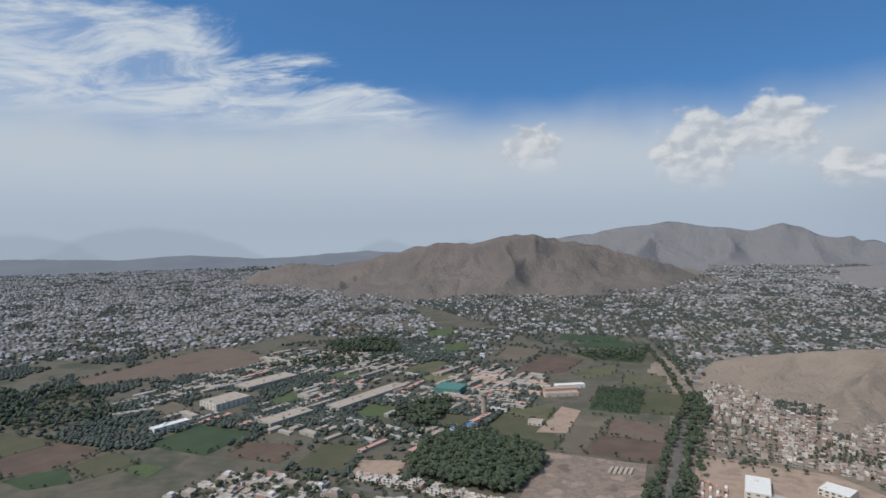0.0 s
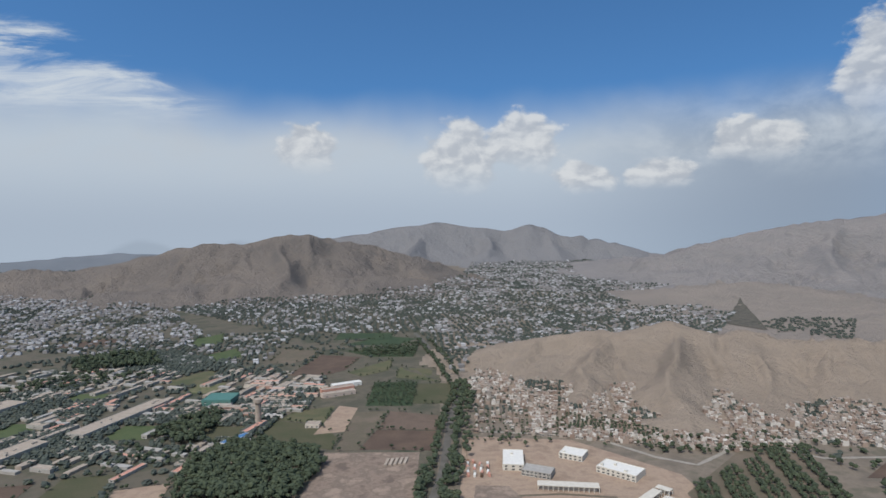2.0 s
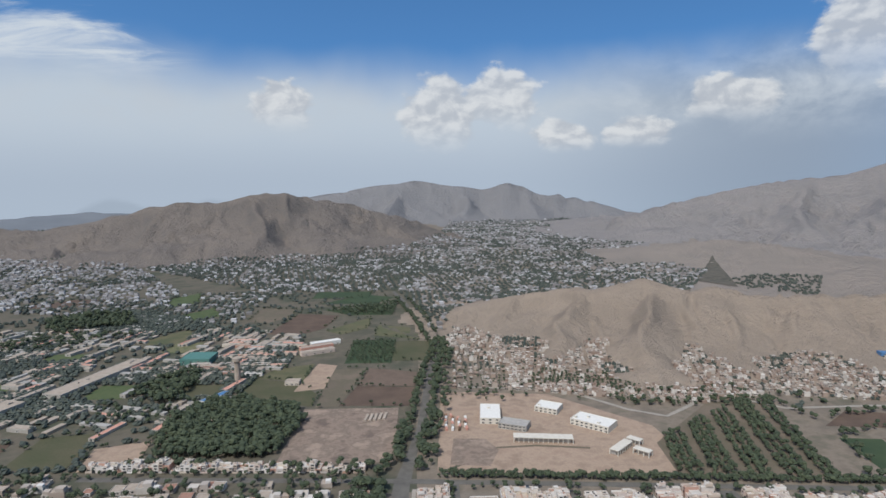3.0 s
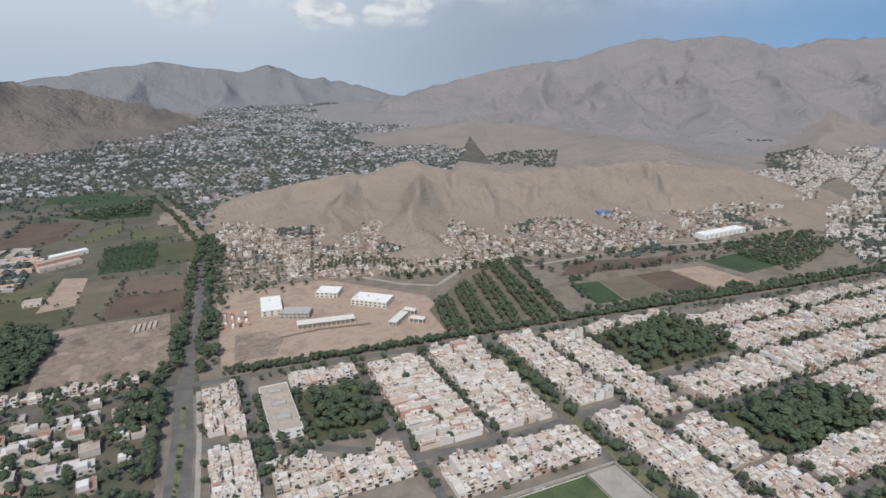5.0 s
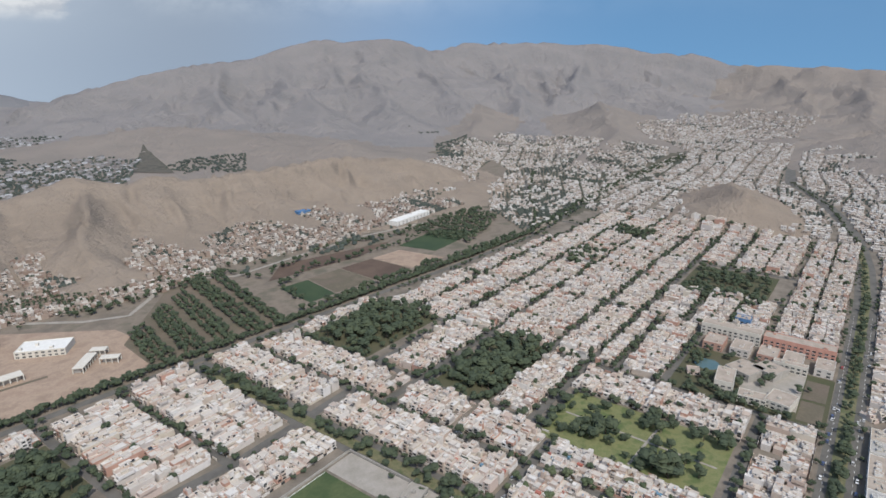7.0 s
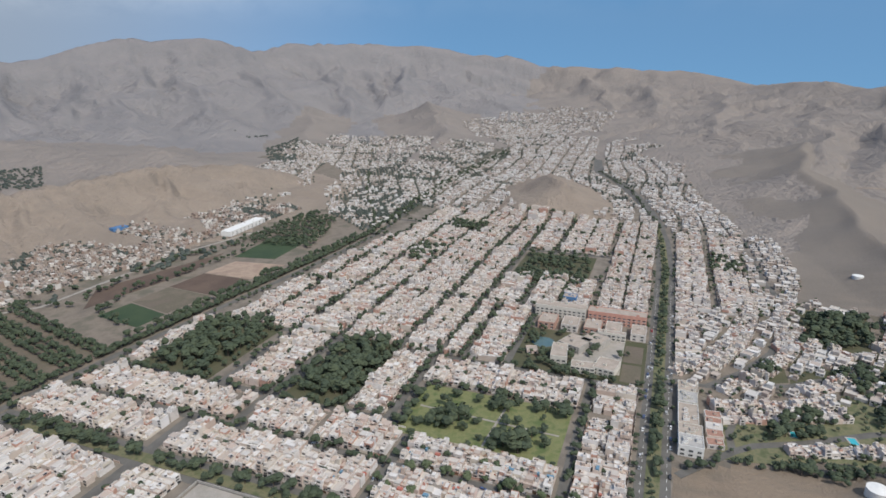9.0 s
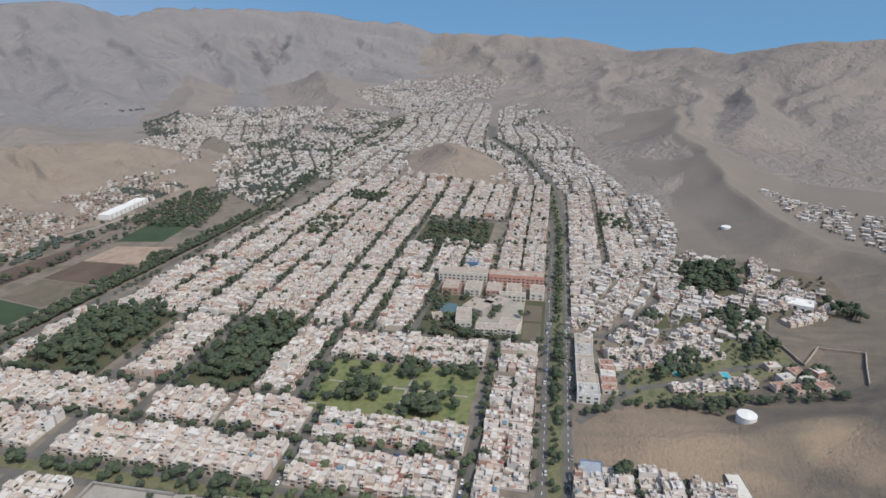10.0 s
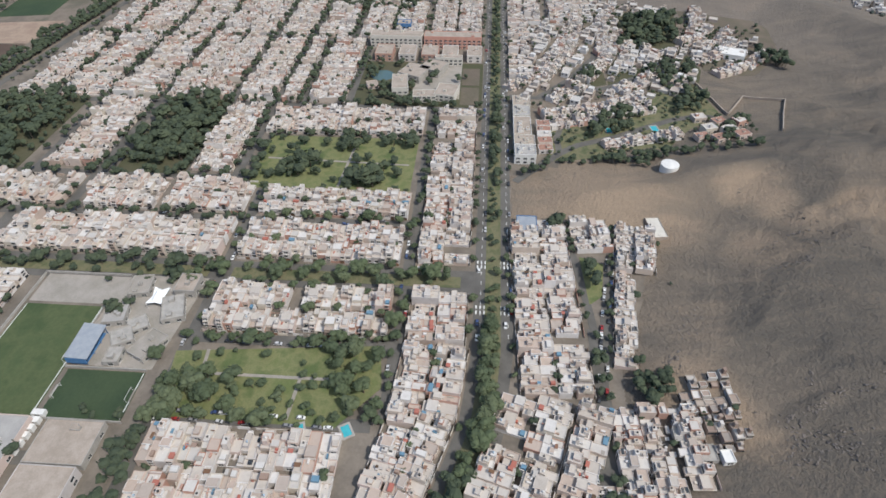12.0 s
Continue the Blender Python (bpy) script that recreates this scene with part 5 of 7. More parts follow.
for k in range(18):
    if k % 4 == 3:
        continue
    tree_line([(224 + 7.6 * k, 486 - 0.9 * k), (224 + 7.6 * k + 0.24 * min(180, 78 + 7.6 * k), 486 - 0.9 * k + min(180, 78 + 7.6 * k))], 3.4, 0.98, 20 + k, 0.92, 1.1)
tree_area([(-440, 300), (-50, 300), (-46, 500), (-280, 510), (-420, 490)], 11, 1.2, 31, 0.6)
tree_area([(577, -135), (650, -150), (672, -206), (600, -196), (585, -180)], 7.5, 1.8, 33, 0.95)
tree_area([(490, -146), (548, -160), (554, -198), (496, -184)], 8, 1.5, 133, 0.75)
tree_area([(456, -164), (488, -172), (492, -194), (462, -186)], 6.5, 1.5, 233, 0.95)
tree_area([(486, -74), (540, -100), (547, -110), (510, -104)], 7, 1.4, 333, 0.8)
tree_area([(413, -88), (450, -94), (462, -124), (424, -122)], 7, 1.45, 433, 0.85)
tree_area([(440, -126), (470, -128), (474, -156), (442, -150)], 11, 1.0, 533, 0.5)
tree_area([(390, -62), (430, -56), (432, -84), (402, -84)], 10, 0.9, 633, 0.5)
tree_area([(560, -256), (592, -262), (556, -296), (540, -284)], 7, 1.5, 733, 0.85)
tree_area([(400, -168), (446, -176), (440, -222), (396, -206)], 9, 1.1, 833, 0.55)
tree_area([(590, -250), (656, -262), (657, -292), (590, -276)], 10, 0.8, 933, 0.6)
tree_line([(357, -31), (375, -53), (380, -95), (378, -120), (394, -165), (392, -210)], 5, 1.0, 135, 0.85, 3)
tree_line([(378, -96), (380, -122), (396, -170)], 5, 1.3, 136, 0.9, 4)
tree_line([(367, -122), (372, -118)], 3, 0.9, 137, 1.0, 2)
tree_line([(300, -48), (304, -58)], 4, 1.4, 138, 1.0, 3)
tree_area([(166, -84), (187, -82), (184, -97), (170, -98)], 4.5, 1.0, 139, 0.95)
tree_area([(270, -65), (265, -76), (246, -73), (244, -67)], 6, 1.35, 141, 0.9)
tree_line([(250, -114), (252, -114)], 2, 0.5, 140, 1.0, 1)
tree_area([(20, 660), (300, 690), (420, 700), (500, 640), (420, 640), (250, 640), (120, 690), (30, 720)], 11, 1.0, 34, 0.5)
for n, (name, mat, outline, label) in enumerate(FIELDS):
    if name == "field" and outline[0][0] < 12:
        tree_line(outline + outline[:1], 8, 0.75, 900 + n, 0.5, 2)
tree_area([(-976, 595), (-881, 664), (-718, 598), (-726, 508), (-795, 483)], 12, 1.5, 951, 0.75)
tree_area([(-700, 880), (-560, 930), (-480, 1010), (-640, 1040)], 12, 1.5, 952, 0.7)
tree_area([(-360, 600), (-250, 640), (-260, 690), (-380, 690)], 11, 1.3, 953, 0.6)
for n, s in enumerate(SQUARES):
    tree_area(s, 8, 1.4, 970 + n, 0.8)
PLAN_TREES = [tree_plan(80 + k, (7.5, 8.5, 6.5, 7.0, 9.0, 6.0)[k], (3.6, 4.2, 3.8, 3.2, 4.6, 3.0)[k], 2.0) for k in range(6)]
TREE_LABELS = ("broad dark green street tree with a dense uneven crown", "rounded ficus tree with dark glossy foliage", "wide low park tree with dense dark leaves")
tree_templates = {}


def place_tree(k, m):
    if k in tree_templates:
        return copy_thing(tree_templates[k], m @ Matrix.Diagonal([1 / s for s in tree_templates[k].scale] + [1]))
    wood, crown = PLAN_TREES[k]
    t = tagged(new("tree"), TREE_LABELS[k % 3], "tree", "street and park trees")
    part("trunk", wood, t, "brown bark trunk and limbs")
    part("crown", crown, t, "dense dark green leaves")
    t.matrix_basis = m
    tree_templates[k] = t
    return t


woods = Crowd()
rng = random.Random(6)
TREES.sort(key=lambda p: math.hypot(p[0] - 210, p[1] - 70))
TREE_Z, _ = terrain([p[0] for p in TREES], [p[1] for p in TREES])
for n, ((x, y, size), z) in enumerate(zip(TREES, TREE_Z)):
    if n < 290:
        place_tree(rng.randrange(6), Matrix.Translation((x, y, z)) @ Matrix.Rotation(rng.uniform(0, 6.3), 4, "Z") @ Matrix.Diagonal((size, size, size * rng.uniform(0.8, 1.0), 1)))
        continue
    woods.put((WOODS if math.hypot(x, y) < 470 else FAR_WOODS)[rng.randrange(8)], x, y, z - 0.2, rng.uniform(0, 6.3), size, size, size * rng.uniform(0.85, 1.15))
woods.build("woods", "dense dark green street and park trees", "trees")


# ---- far districts: many small houses and trees ----
def cottage(w, d, h, up, wall, roof=""):
    s = Shape().tray(-w / 2, w / 2, -d / 2, d / 2, -3, h, 0.3, 0.35, wall, roof or wall)
    if up:
        s.box(-w / 2 + 0.8, w / 2 - w * 0.35, -d / 2 + 0.8, d / 2 - d * 0.4, h - 0.4, h + 2.4, wall)
    for x in (-w / 4, w / 4):
        for y, q in ((-d / 2 - 0.06, 1), (d / 2 + 0.06, -1)):
            o = [(x - 0.9, y, h - 2.1), (x + 0.9, y, h - 2.1), (x + 0.9, y, h - 0.8), (x - 0.9, y, h - 0.8)]
            s.add(o, [[0, 1, 2, 3][::q]], "glass")
    return s.arrays()


def simple_block(w, d, h, wall, up):
    s = Shape().box(-w / 2, w / 2, -d / 2, d / 2, -2, h, wall)
    return (s.box(-w / 2 + 1, w * 0.1, -d / 2 + 1, d * 0.2, h, h + 1.8, wall) if up else s).arrays()


def far_tree(seed):
    """A low clump of crowns for woods far off."""
    rng = random.Random(seed)
    s = Shape()
    for _ in range(1):
        x, y, r, n = 0.0, 0.0, rng.uniform(3.2, 4.4), 5
        ring = []
        for k, (z, q) in enumerate(((0.8, 0.75), (3.6, 1.0), (6.2, 0.6))):
            ring += [(x + r * q * rng.uniform(0.7, 1.25) * math.cos(1.257 * i + 0.6 * k), y + r * q * rng.uniform(0.7, 1.25) * math.sin(1.257 * i + 0.6 * k), z * rng.uniform(0.8, 1.15)) for i in range(n)]
        ring.append((x, y, rng.uniform(6.6, 7.8)))
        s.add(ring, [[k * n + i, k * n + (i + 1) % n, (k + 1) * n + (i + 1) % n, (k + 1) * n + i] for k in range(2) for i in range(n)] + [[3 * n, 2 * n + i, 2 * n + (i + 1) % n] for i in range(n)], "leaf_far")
    return s.arrays()


FAR_TREES = [far_tree(k) for k in range(6)]


def plant(crowd, x, y, z, pick, size):
    """A low tree among houses: simpler far off, smaller between crowded houses."""
    if size > 1:
        crowd.put(FAR_TREES[int(pick * 6)], x, y, z, pick * 6, size, size, size * 0.62)
    elif math.hypot(x, y) > 800:
        crowd.put(FAR_TREES[int(pick * 6)], x, y, z, pick * 6, size * 0.66, size * 0.66, size * 0.5)
    else:
        crowd.put(SHRUBS[int(pick * 6)], x, y, z, pick * 6, size, size, size * 0.9)


def district(crowd, outline, gap, shapes, seed, houses=0.8, trees=0.1, rows=5, turn=0.0, tall=60, tree_crowd=None, tree_size=1.0, avoid=(), bend=0.0, ragged=0.0, groves=0.0):
    """Houses and trees on a slightly uneven lattice with streets left free every few rows."""
    rng = random.Random(seed)
    c, s = math.cos(turn), math.sin(turn)
    local = [(c * x + s * y, -s * x + c * y) for x, y in outline]
    xs, ys = [p[0] for p in local], [p[1] for p in local]
    spots = []
    for i in range(int((max(xs) - min(xs)) / gap) + 1):
        for j in range(int((max(ys) - min(ys)) / gap) + 1):
            u, v = min(xs) + i * gap, min(ys) + j * gap
            lane = i % (2 * rows + 1) == 0 or j % rows == 0
            u, v = u + rng.uniform(-0.2, 0.2) * gap, v + rng.uniform(-0.2, 0.2) * gap
            spots.append((c * u - s * v, s * u + c * v, lane, rng.random(), rng.random(), rng.uniform(-0.08, 0.08), rng.uniform(0.8, 1.25)))
    px, py = np.array([p[0] for p in spots]), np.array([p[1] for p in spots])
    px, py = px + bend * (lattice(px / 210 + 3, py / 210) - 0.5), py + bend * (lattice(px / 210, py / 210 + 7) - 0.5)
    heights, _ = terrain(px, py)
    wild = (0.6 * lattice(px / 85 + 11, py / 85) + 0.4 * lattice(px / 32, py / 32 + 5)).tolist()
    limit = tall * (1 - ragged + 2 * ragged * lattice(px / 55, py / 55))
    for (_, _, lane, a, b, wobble, size), x, y, z, most, wood in zip(spots, px.tolist(), py.tolist(), heights.tolist(), limit.tolist(), wild):
        if z > most or not inside(x, y, outline) or any(inside(x, y, o) for o in avoid):
            continue
        if houses == 0 and wood > 0.6:
            continue
        if wood < groves:
            lane, a = False, houses + trees * (0.1 if b < 0.75 else 0.95) if a < 0.85 else a * houses
        if lane:
            if a < trees * 1.2 and tree_crowd:
                plant(tree_crowd, x, y, z, b, tree_size)
        elif a < houses:
            crowd.put(shapes[int(b * len(shapes))], x, y, z, turn + wobble + (math.pi / 2 if b > 0.5 else 0), size, size, size)
        elif a < houses + trees and tree_crowd:
            plant(tree_crowd, x, y, z, b, tree_size)


VALLEY = [cottage(7.0, 8.0, h, u, "valley_plaster", "roof_many") for h in (2.8, 3.6, 4.8) for u in (0, 1)]
SHANTY = [cottage(4.9, 5.4, h, u, "shanty") for h in (2.8, 3.6, 4.8) for u in (0, 1)]
SMALL = [cottage(6.0, 6.8, h, u, "valley_plaster", "roof_many") for h in (2.4, 3.0, 4.0) for u in (0, 1)]
SHACKS = [cottage(3.4, 4.2, h, u, "shanty") for h in (2.0, 2.6, 3.2) for u in (0, 1)]
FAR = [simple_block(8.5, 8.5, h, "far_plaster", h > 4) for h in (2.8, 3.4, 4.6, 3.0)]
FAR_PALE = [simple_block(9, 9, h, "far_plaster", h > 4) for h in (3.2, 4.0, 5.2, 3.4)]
far_trees = Crowd()
c = Crowd()
district(c, [(1000, 10), (1150, 45), (1300, 90), (1499, 170), (1900, 210), (2400, 250), (3000, 220), (3950, 800), (3400, 860), (2700, 1050), (1900, 480), (1400, 470), (1203, 470), (1000, 420)], 9.0, VALLEY, 1, 0.82, 0.16, 5, 0.06, 9, far_trees, bend=45, ragged=0.5, groves=0.34)
district(c, [(800, 428), (1000, 430), (1400, 480), (1900, 520), (2000, 900), (1850, 1300), (1300, 760), (1050, 660), (900, 560)], 7.8, SMALL, 2, 0.76, 0.22, 6, 0.45, 14, far_trees, bend=150, ragged=0.7, groves=0.42)
district(c, [(960, -20), (1250, 40), (1500, 140), (2000, 190), (2300, 0), (1600, -40), (1300, -60), (1050, -110), (960, -120)], 8.3, VALLEY, 3, 0.80, 0.18, 5, 0.1, 12, far_trees, bend=60, ragged=0.6, groves=0.34)
district(c, [(660, -108), (960, -106), (975, -150), (850, -168), (760, -165), (720, -146)], 9.2, VALLEY, 33, 0.8, 0.18, 5, 0.05, 9, far_trees, groves=0.3)
def square(x, y, r):
    return [(x - r, y - r), (x + r, y - r), (x + r, y + r), (x - r, y + r)]


# thinner rows that climb the feet of the eastern slopes
district(c, [(790, 640), (900, 690), (1050, 700), (1300, 800), (1500, 900), (1750, 1180), (1500, 1120), (1250, 980), (1000, 840), (850, 740)], 9.0, SMALL, 51, 0.6, 0.14, 4, 0.45, 18, far_trees, bend=120, ragged=0.3, groves=0.28)
district(c, [(2050, 640), (2300, 800), (3000, 790), (3300, 520), (2950, 230), (2300, 270), (2100, 420)], 13, VALLEY, 52, 0.6, 0.12, 5, 0.2, 60, far_trees, bend=90, ragged=0.3, groves=0.25)
# what the rows of villas south of the avenue leave free
TAKEN = [square(x - math.sin(t) * 9.5 * sy, y + math.cos(t) * 9.5 * sy, 9.5) for x, y, t, _, sy in LOTS if 380 < x < 720 and -280 < y < -20]
for line in ([(476, -24), (476, -48), (512, -78), (560, -106), (629, -126), (700, -134)], [(476, -46), (486, -72), (499, -112), (520, -140)]):
    for (ax, ay), (bx, by) in zip(line, line[1:]):
        TAKEN += [square(ax + (bx - ax) * k / 6, ay + (by - ay) * k / 6, 6) for k in range(7)]
TAKEN += [[(577, -135), (650, -150), (672, -206), (600, -196), (585, -180)], [(456, -164), (488, -172), (492, -194), (462, -186)]]
district(c, [(472, -25), (640, -46), (700, -112), (690, -200), (600, -200), (545, -198), (495, -186), (478, -140), (450, -60)], 8.0, VALLEY, 31, 0.70, 0.28, 12, -0.4, 14, far_trees, avoid=TAKEN)
district(Crowd(), [(372, -50), (434, -46), (474, -140), (505, -190), (452, -200), (430, -226), (398, -212), (382, -120)], 8.5, VALLEY, 34, 0.0, 0.5, 50, -0.2, 14, far_trees, avoid=TAKEN)
district(c, [(540, -196), (600, -190), (695, -209), (660, -250), (590, -272), (545, -240)], 10.5, VALLEY, 4, 0.45, 0.4, 4, -0.3, 14, far_trees, bend=20)
district(c, [(575, -112), (700, -118), (740, -150), (690, -190), (680, -150), (600, -130)], 10.5, VALLEY, 14, 0.6, 0.35, 4, -0.2, 14, far_trees, bend=20)
district(c, [(1030, -320), (840, -345), (690, -410), (640, -470), (720, -520), (900, -450)], 11, VALLEY, 5, 0.85, 0.1, 4, -0.4, 30, far_trees, bend=40, ragged=0.5)
c.build("valley_houses", "crowded flat-roofed pale houses filling the valley", "houses")
c = Crowd()
district(c, [(30, 715), (120, 705), (170, 690), (250, 655), (330, 650), (420, 675), (560, 640), (700, 640), (900, 620), (960, 760), (850, 900), (640, 850), (480, 870), (350, 850), (250, 900), (130, 930), (50, 1050), (30, 880)], 5.4, SHANTY, 6, 0.78, 0.13, 6, -0.15, 9.0, far_trees, avoid=[[(20, 690), (100, 690), (118, 800), (70, 880), (20, 900)]], bend=45, ragged=0.95, groves=0.36)
district(c, [(34, 712), (100, 700), (118, 800), (70, 880), (44, 880)], 7.5, SHANTY, 61, 0.4, 0.45, 5, -0.1, 14, far_trees, bend=20)
district(c, [(140, -106), (150, -108), (164, -100), (178, -103), (187, -124), (150, -126), (134, -118)], 4.6, SHACKS, 7, 0.72, 0.06, 7, 0.1, 30, far_trees, bend=10)
c.build("hillside_houses", "small crowded brick and plaster houses climbing the hillside", "houses")
c = Crowd()
TILED = [cottage(9.4, 10.6, h, u, "valley_plaster", r) for h in (3.2, 4.6) for u in (0, 1) for r in ("tan_roof", "roof_many", "tile", "tan_roof")]
district(c, [(-470, 300), (-300, 280), (-52, 280), (-48, 496), (-230, 508), (-330, 505), (-440, 480)], 10.2, TILED, 8, 0.72, 0.27, 6, 0.05, 10, far_trees, avoid=[rect(-310, -50, 480, 512)], bend=30, groves=0.42)
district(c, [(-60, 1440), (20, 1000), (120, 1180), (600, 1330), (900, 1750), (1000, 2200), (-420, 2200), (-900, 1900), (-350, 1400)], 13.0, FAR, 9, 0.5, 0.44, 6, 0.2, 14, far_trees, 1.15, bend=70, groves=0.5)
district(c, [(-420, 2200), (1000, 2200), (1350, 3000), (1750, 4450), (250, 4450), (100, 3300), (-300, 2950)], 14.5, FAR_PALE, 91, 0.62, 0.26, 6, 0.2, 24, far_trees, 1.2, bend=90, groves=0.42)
district(c, [(-860, 1220), (-640, 1160), (-430, 1070), (-345, 1090), (-345, 1400), (-420, 1430), (-560, 1400)], 12, FAR, 41, 0.34, 0.42, 5, 0.2, 14, far_trees, 1.15, avoid=[f[2] for f in FIELDS], bend=40, groves=0.42)
LONG = [simple_block(w, d, h, m, 0) for w, d, h, m in ((7, 26, 3.2, "tan_roof"), (24, 7, 3.4, "concrete"), (7, 18, 3.0, "grey_roof"), (16, 8, 3.6, "tan_roof"))]
district(c, [(-760, 600), (-560, 610), (-380, 600), (-200, 650), (-195, 1040), (-420, 1060), (-640, 1150), (-780, 1000)], 20, LONG, 42, 0.5, 0.42, 9, -0.25, 14, far_trees, 1.15,
         avoid=[f[2] for f in FIELDS] + [rect(-470, -405, 690, 865), rect(-675, -560, 625, 850), rect(-512, -458, 612, 702), rect(-352, -298, 822, 884)], groves=0.4)
c.build("northern_suburb", "pale houses scattered among dense dark trees", "houses")
c = Crowd()
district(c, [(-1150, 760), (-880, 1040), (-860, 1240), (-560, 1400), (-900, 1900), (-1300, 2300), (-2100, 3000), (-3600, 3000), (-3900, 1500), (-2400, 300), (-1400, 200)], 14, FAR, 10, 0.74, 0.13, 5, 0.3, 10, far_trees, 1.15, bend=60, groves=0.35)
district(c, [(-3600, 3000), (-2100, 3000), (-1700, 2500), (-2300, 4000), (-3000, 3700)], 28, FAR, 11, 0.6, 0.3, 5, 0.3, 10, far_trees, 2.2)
c.build("western_town", "low houses of a wide dusty town, greyed as by haze", "houses")
# hedges and groves of the farmland
OPEN = [f[2] for f in FIELDS]
district(Crowd(), [(-1150, 430), (-180, 520), (-200, 1000), (-640, 1250), (-1150, 760)], 10, FAR, 12, 0.0, 0.3, 3, 0.08, 10, far_trees, 1.2, OPEN, bend=60, groves=0.46)
district(Crowd(), [(-420, 1080), (-130, 1000), (-110, 1330), (-80, 1430), (-420, 1430)], 10, FAR, 13, 0.0, 0.25, 3, 0.08, 10, far_trees, 1.1, OPEN)
district(Crowd(), [(400, 560), (690, 590), (700, 640), (420, 650)], 10, FAR, 15, 0.0, 0.35, 3, 0.08, 10, far_trees, 1.1, OPEN)
district(Crowd(), [(790, 1480), (928, 1530), (990, 1410), (864, 1240), (780, 1350)], 9, FAR, 22, 0.0, 0.5, 3, 0.3, 99, far_trees, 1.01)
district(Crowd(), [(1790, 1510), (1820, 1400), (1800, 1330), (1735, 1390)], 13, FAR, 23, 0.0, 0.6, 3, 0.3, 99, far_trees, 1.1)
district(Crowd(), [(1581, 1206), (1731, 1177), (1390, 960), (1340, 1010)], 9, FAR, 24, 0.0, 0.5, 3, 0.3, 99, far_trees, 1.05)
far_trees.build("far_trees", "dark green trees scattered between far houses", "trees")


# ---- larger buildings ----
WIDE_WINDOW = window_shape(2.6, 1.5).mesh("window")


def building(name, x0, x1, y0, y1, h, wall, roof, label, category="building", turn=0.0, bays=4.0, storey=3.2, sides="wsn", extras=2, group="", low=0.5):
    """A flat-roofed building on the rectangle given (turned about its middle), with a window object for each bay of the sides named:
    w towards -x, e towards +x, s towards -y, n towards +y."""
    cx, cy, w, d = (x0 + x1) / 2, (y0 + y1) / 2, x1 - x0, y1 - y0
    b = tagged(new(name), label, category, group)
    b.matrix_basis = pose(cx, cy, ground_z(cx, cy) - 0.05, 0, 0, turn)
    body = part("building_body", Shape().tray(-w / 2, w / 2, -d / 2, d / 2, 0, h, 0.3, low, wall, roof), b)
    rng = random.Random(int(x0 * 7 + y0))
    for k in range(extras):
        ex, ey, es = rng.uniform(-w / 2 + 1, w / 2 - 4), rng.uniform(-d / 2 + 1, d / 2 - 4), rng.uniform(1.8, 3.2)
        part("roof_housing", Shape().tray(ex, ex + es, ey, ey + es, h - low - 0.1, h + rng.uniform(0.6, 1.8), 0.12, 0.1, wall, roof), b)
    floors = max(1, int(h / storey))
    for side in sides:
        span = d if side in "we" else w
        n = max(1, int(span / bays))
        for f in range(floors):
            for k in range(n):
                a = -span / 2 + (k + 0.5) * span / n
                z = f * storey + 1.7
                px, py, r = {"w": (-w / 2, a, -90), "e": (w / 2, a, 90), "s": (a, -d / 2, 0), "n": (a, d / 2, 180)}[side]
                part("window", WIDE_WINDOW, body).matrix_basis = pose(px, py, z, 0, 0, r)
    return b


# apartment rows and the college beside the avenue
building("apartment_building", 574, 588, 62, 114, 12.5, "cream", "tan_roof", "long white four-storey apartment building with rows of windows", "apartments", bays=4.5, sides="w")
building("apartment_building", 574, 588, 3, 60, 12.5, "salmon", "tan_roof", "long salmon and white four-storey apartment building", "apartments", bays=4.5, sides="w")
for y0, y1 in ((88, 105), (66, 82), (44, 60), (25, 40), (2, 16)):
    building("apartment_block", 543, 566, y0, y1, 7.5, "plaster", "tan_roof", "square pale apartment block with a flat roof", "apartments", bays=5, sides="w", group="square apartment blocks")
building("college_hall", 500, 524, 52, 74, 7, "concrete", "tan_roof", "low grey college hall with a wide flat roof", turn=-24, bays=6, sides="w")
building("college_hall", 512, 534, 36, 56, 7, "concrete", "tan_roof", "low grey college hall with a wide flat roof", turn=-24, bays=6, sides="w")
building("college_building", 536, 543, 20, 46, 8, "cream", "tan_roof", "narrow white college building with large openings", bays=4, sides="w")
building("college_building", 470, 497, 66, 80, 9.5, "cream", "tan_roof", "white three-storey college building with stepped roof", turn=6, bays=4.5, sides="ws")
building("college_building", 462, 474, 40, 60, 6.5, "cream", "tan_roof", "white two-storey college wing with a band of windows", turn=4, bays=4, sides="w")
building("college_building", 464, 486, 22, 40, 7, "cream", "tan_roof", "white two-storey college wing with a curved yard", turn=-10, bays=4, sides="w")
building("garden_house", 484, 494, 94, 104, 4, "plaster", "tan_roof", "small pale garden pavilion beside the pond", turn=20, bays=4, sides="w", extras=0)
for k in range(6):
    building("canopy_roof", 142.5 - 4 * k, 145.5 - 4 * k, 203 + 0.4 * k, 209 + 0.4 * k, 3, "white", "white", "narrow white sheet canopy beside the sports ground", "canopy", bays=9, sides="w", extras=0, group="white canopies", low=0.1)
slab("college_yard", rect(456, 541, 0, 112), "olive", 0.17, "college grounds with lawns and paved yards", "grounds")
slab("college_court", [(470, 20), (536, 20), (536, 34), (500, 62), (470, 62)], "paving", 0.22, "pale paved college forecourt", "yard")
slab("sports_court", rect(496, 530, 3, 19), "fallow", 0.26, "brown hard sports court", "sports court")
slab("sports_court", rect(460, 492, 3, 19), "fallow", 0.26, "brown hard sports court", "sports court")
building("office_building", 614, 626, 78, 92, 9, "blue_sheet", "tan_roof", "bright blue clad three-storey building", bays=4, sides="w")
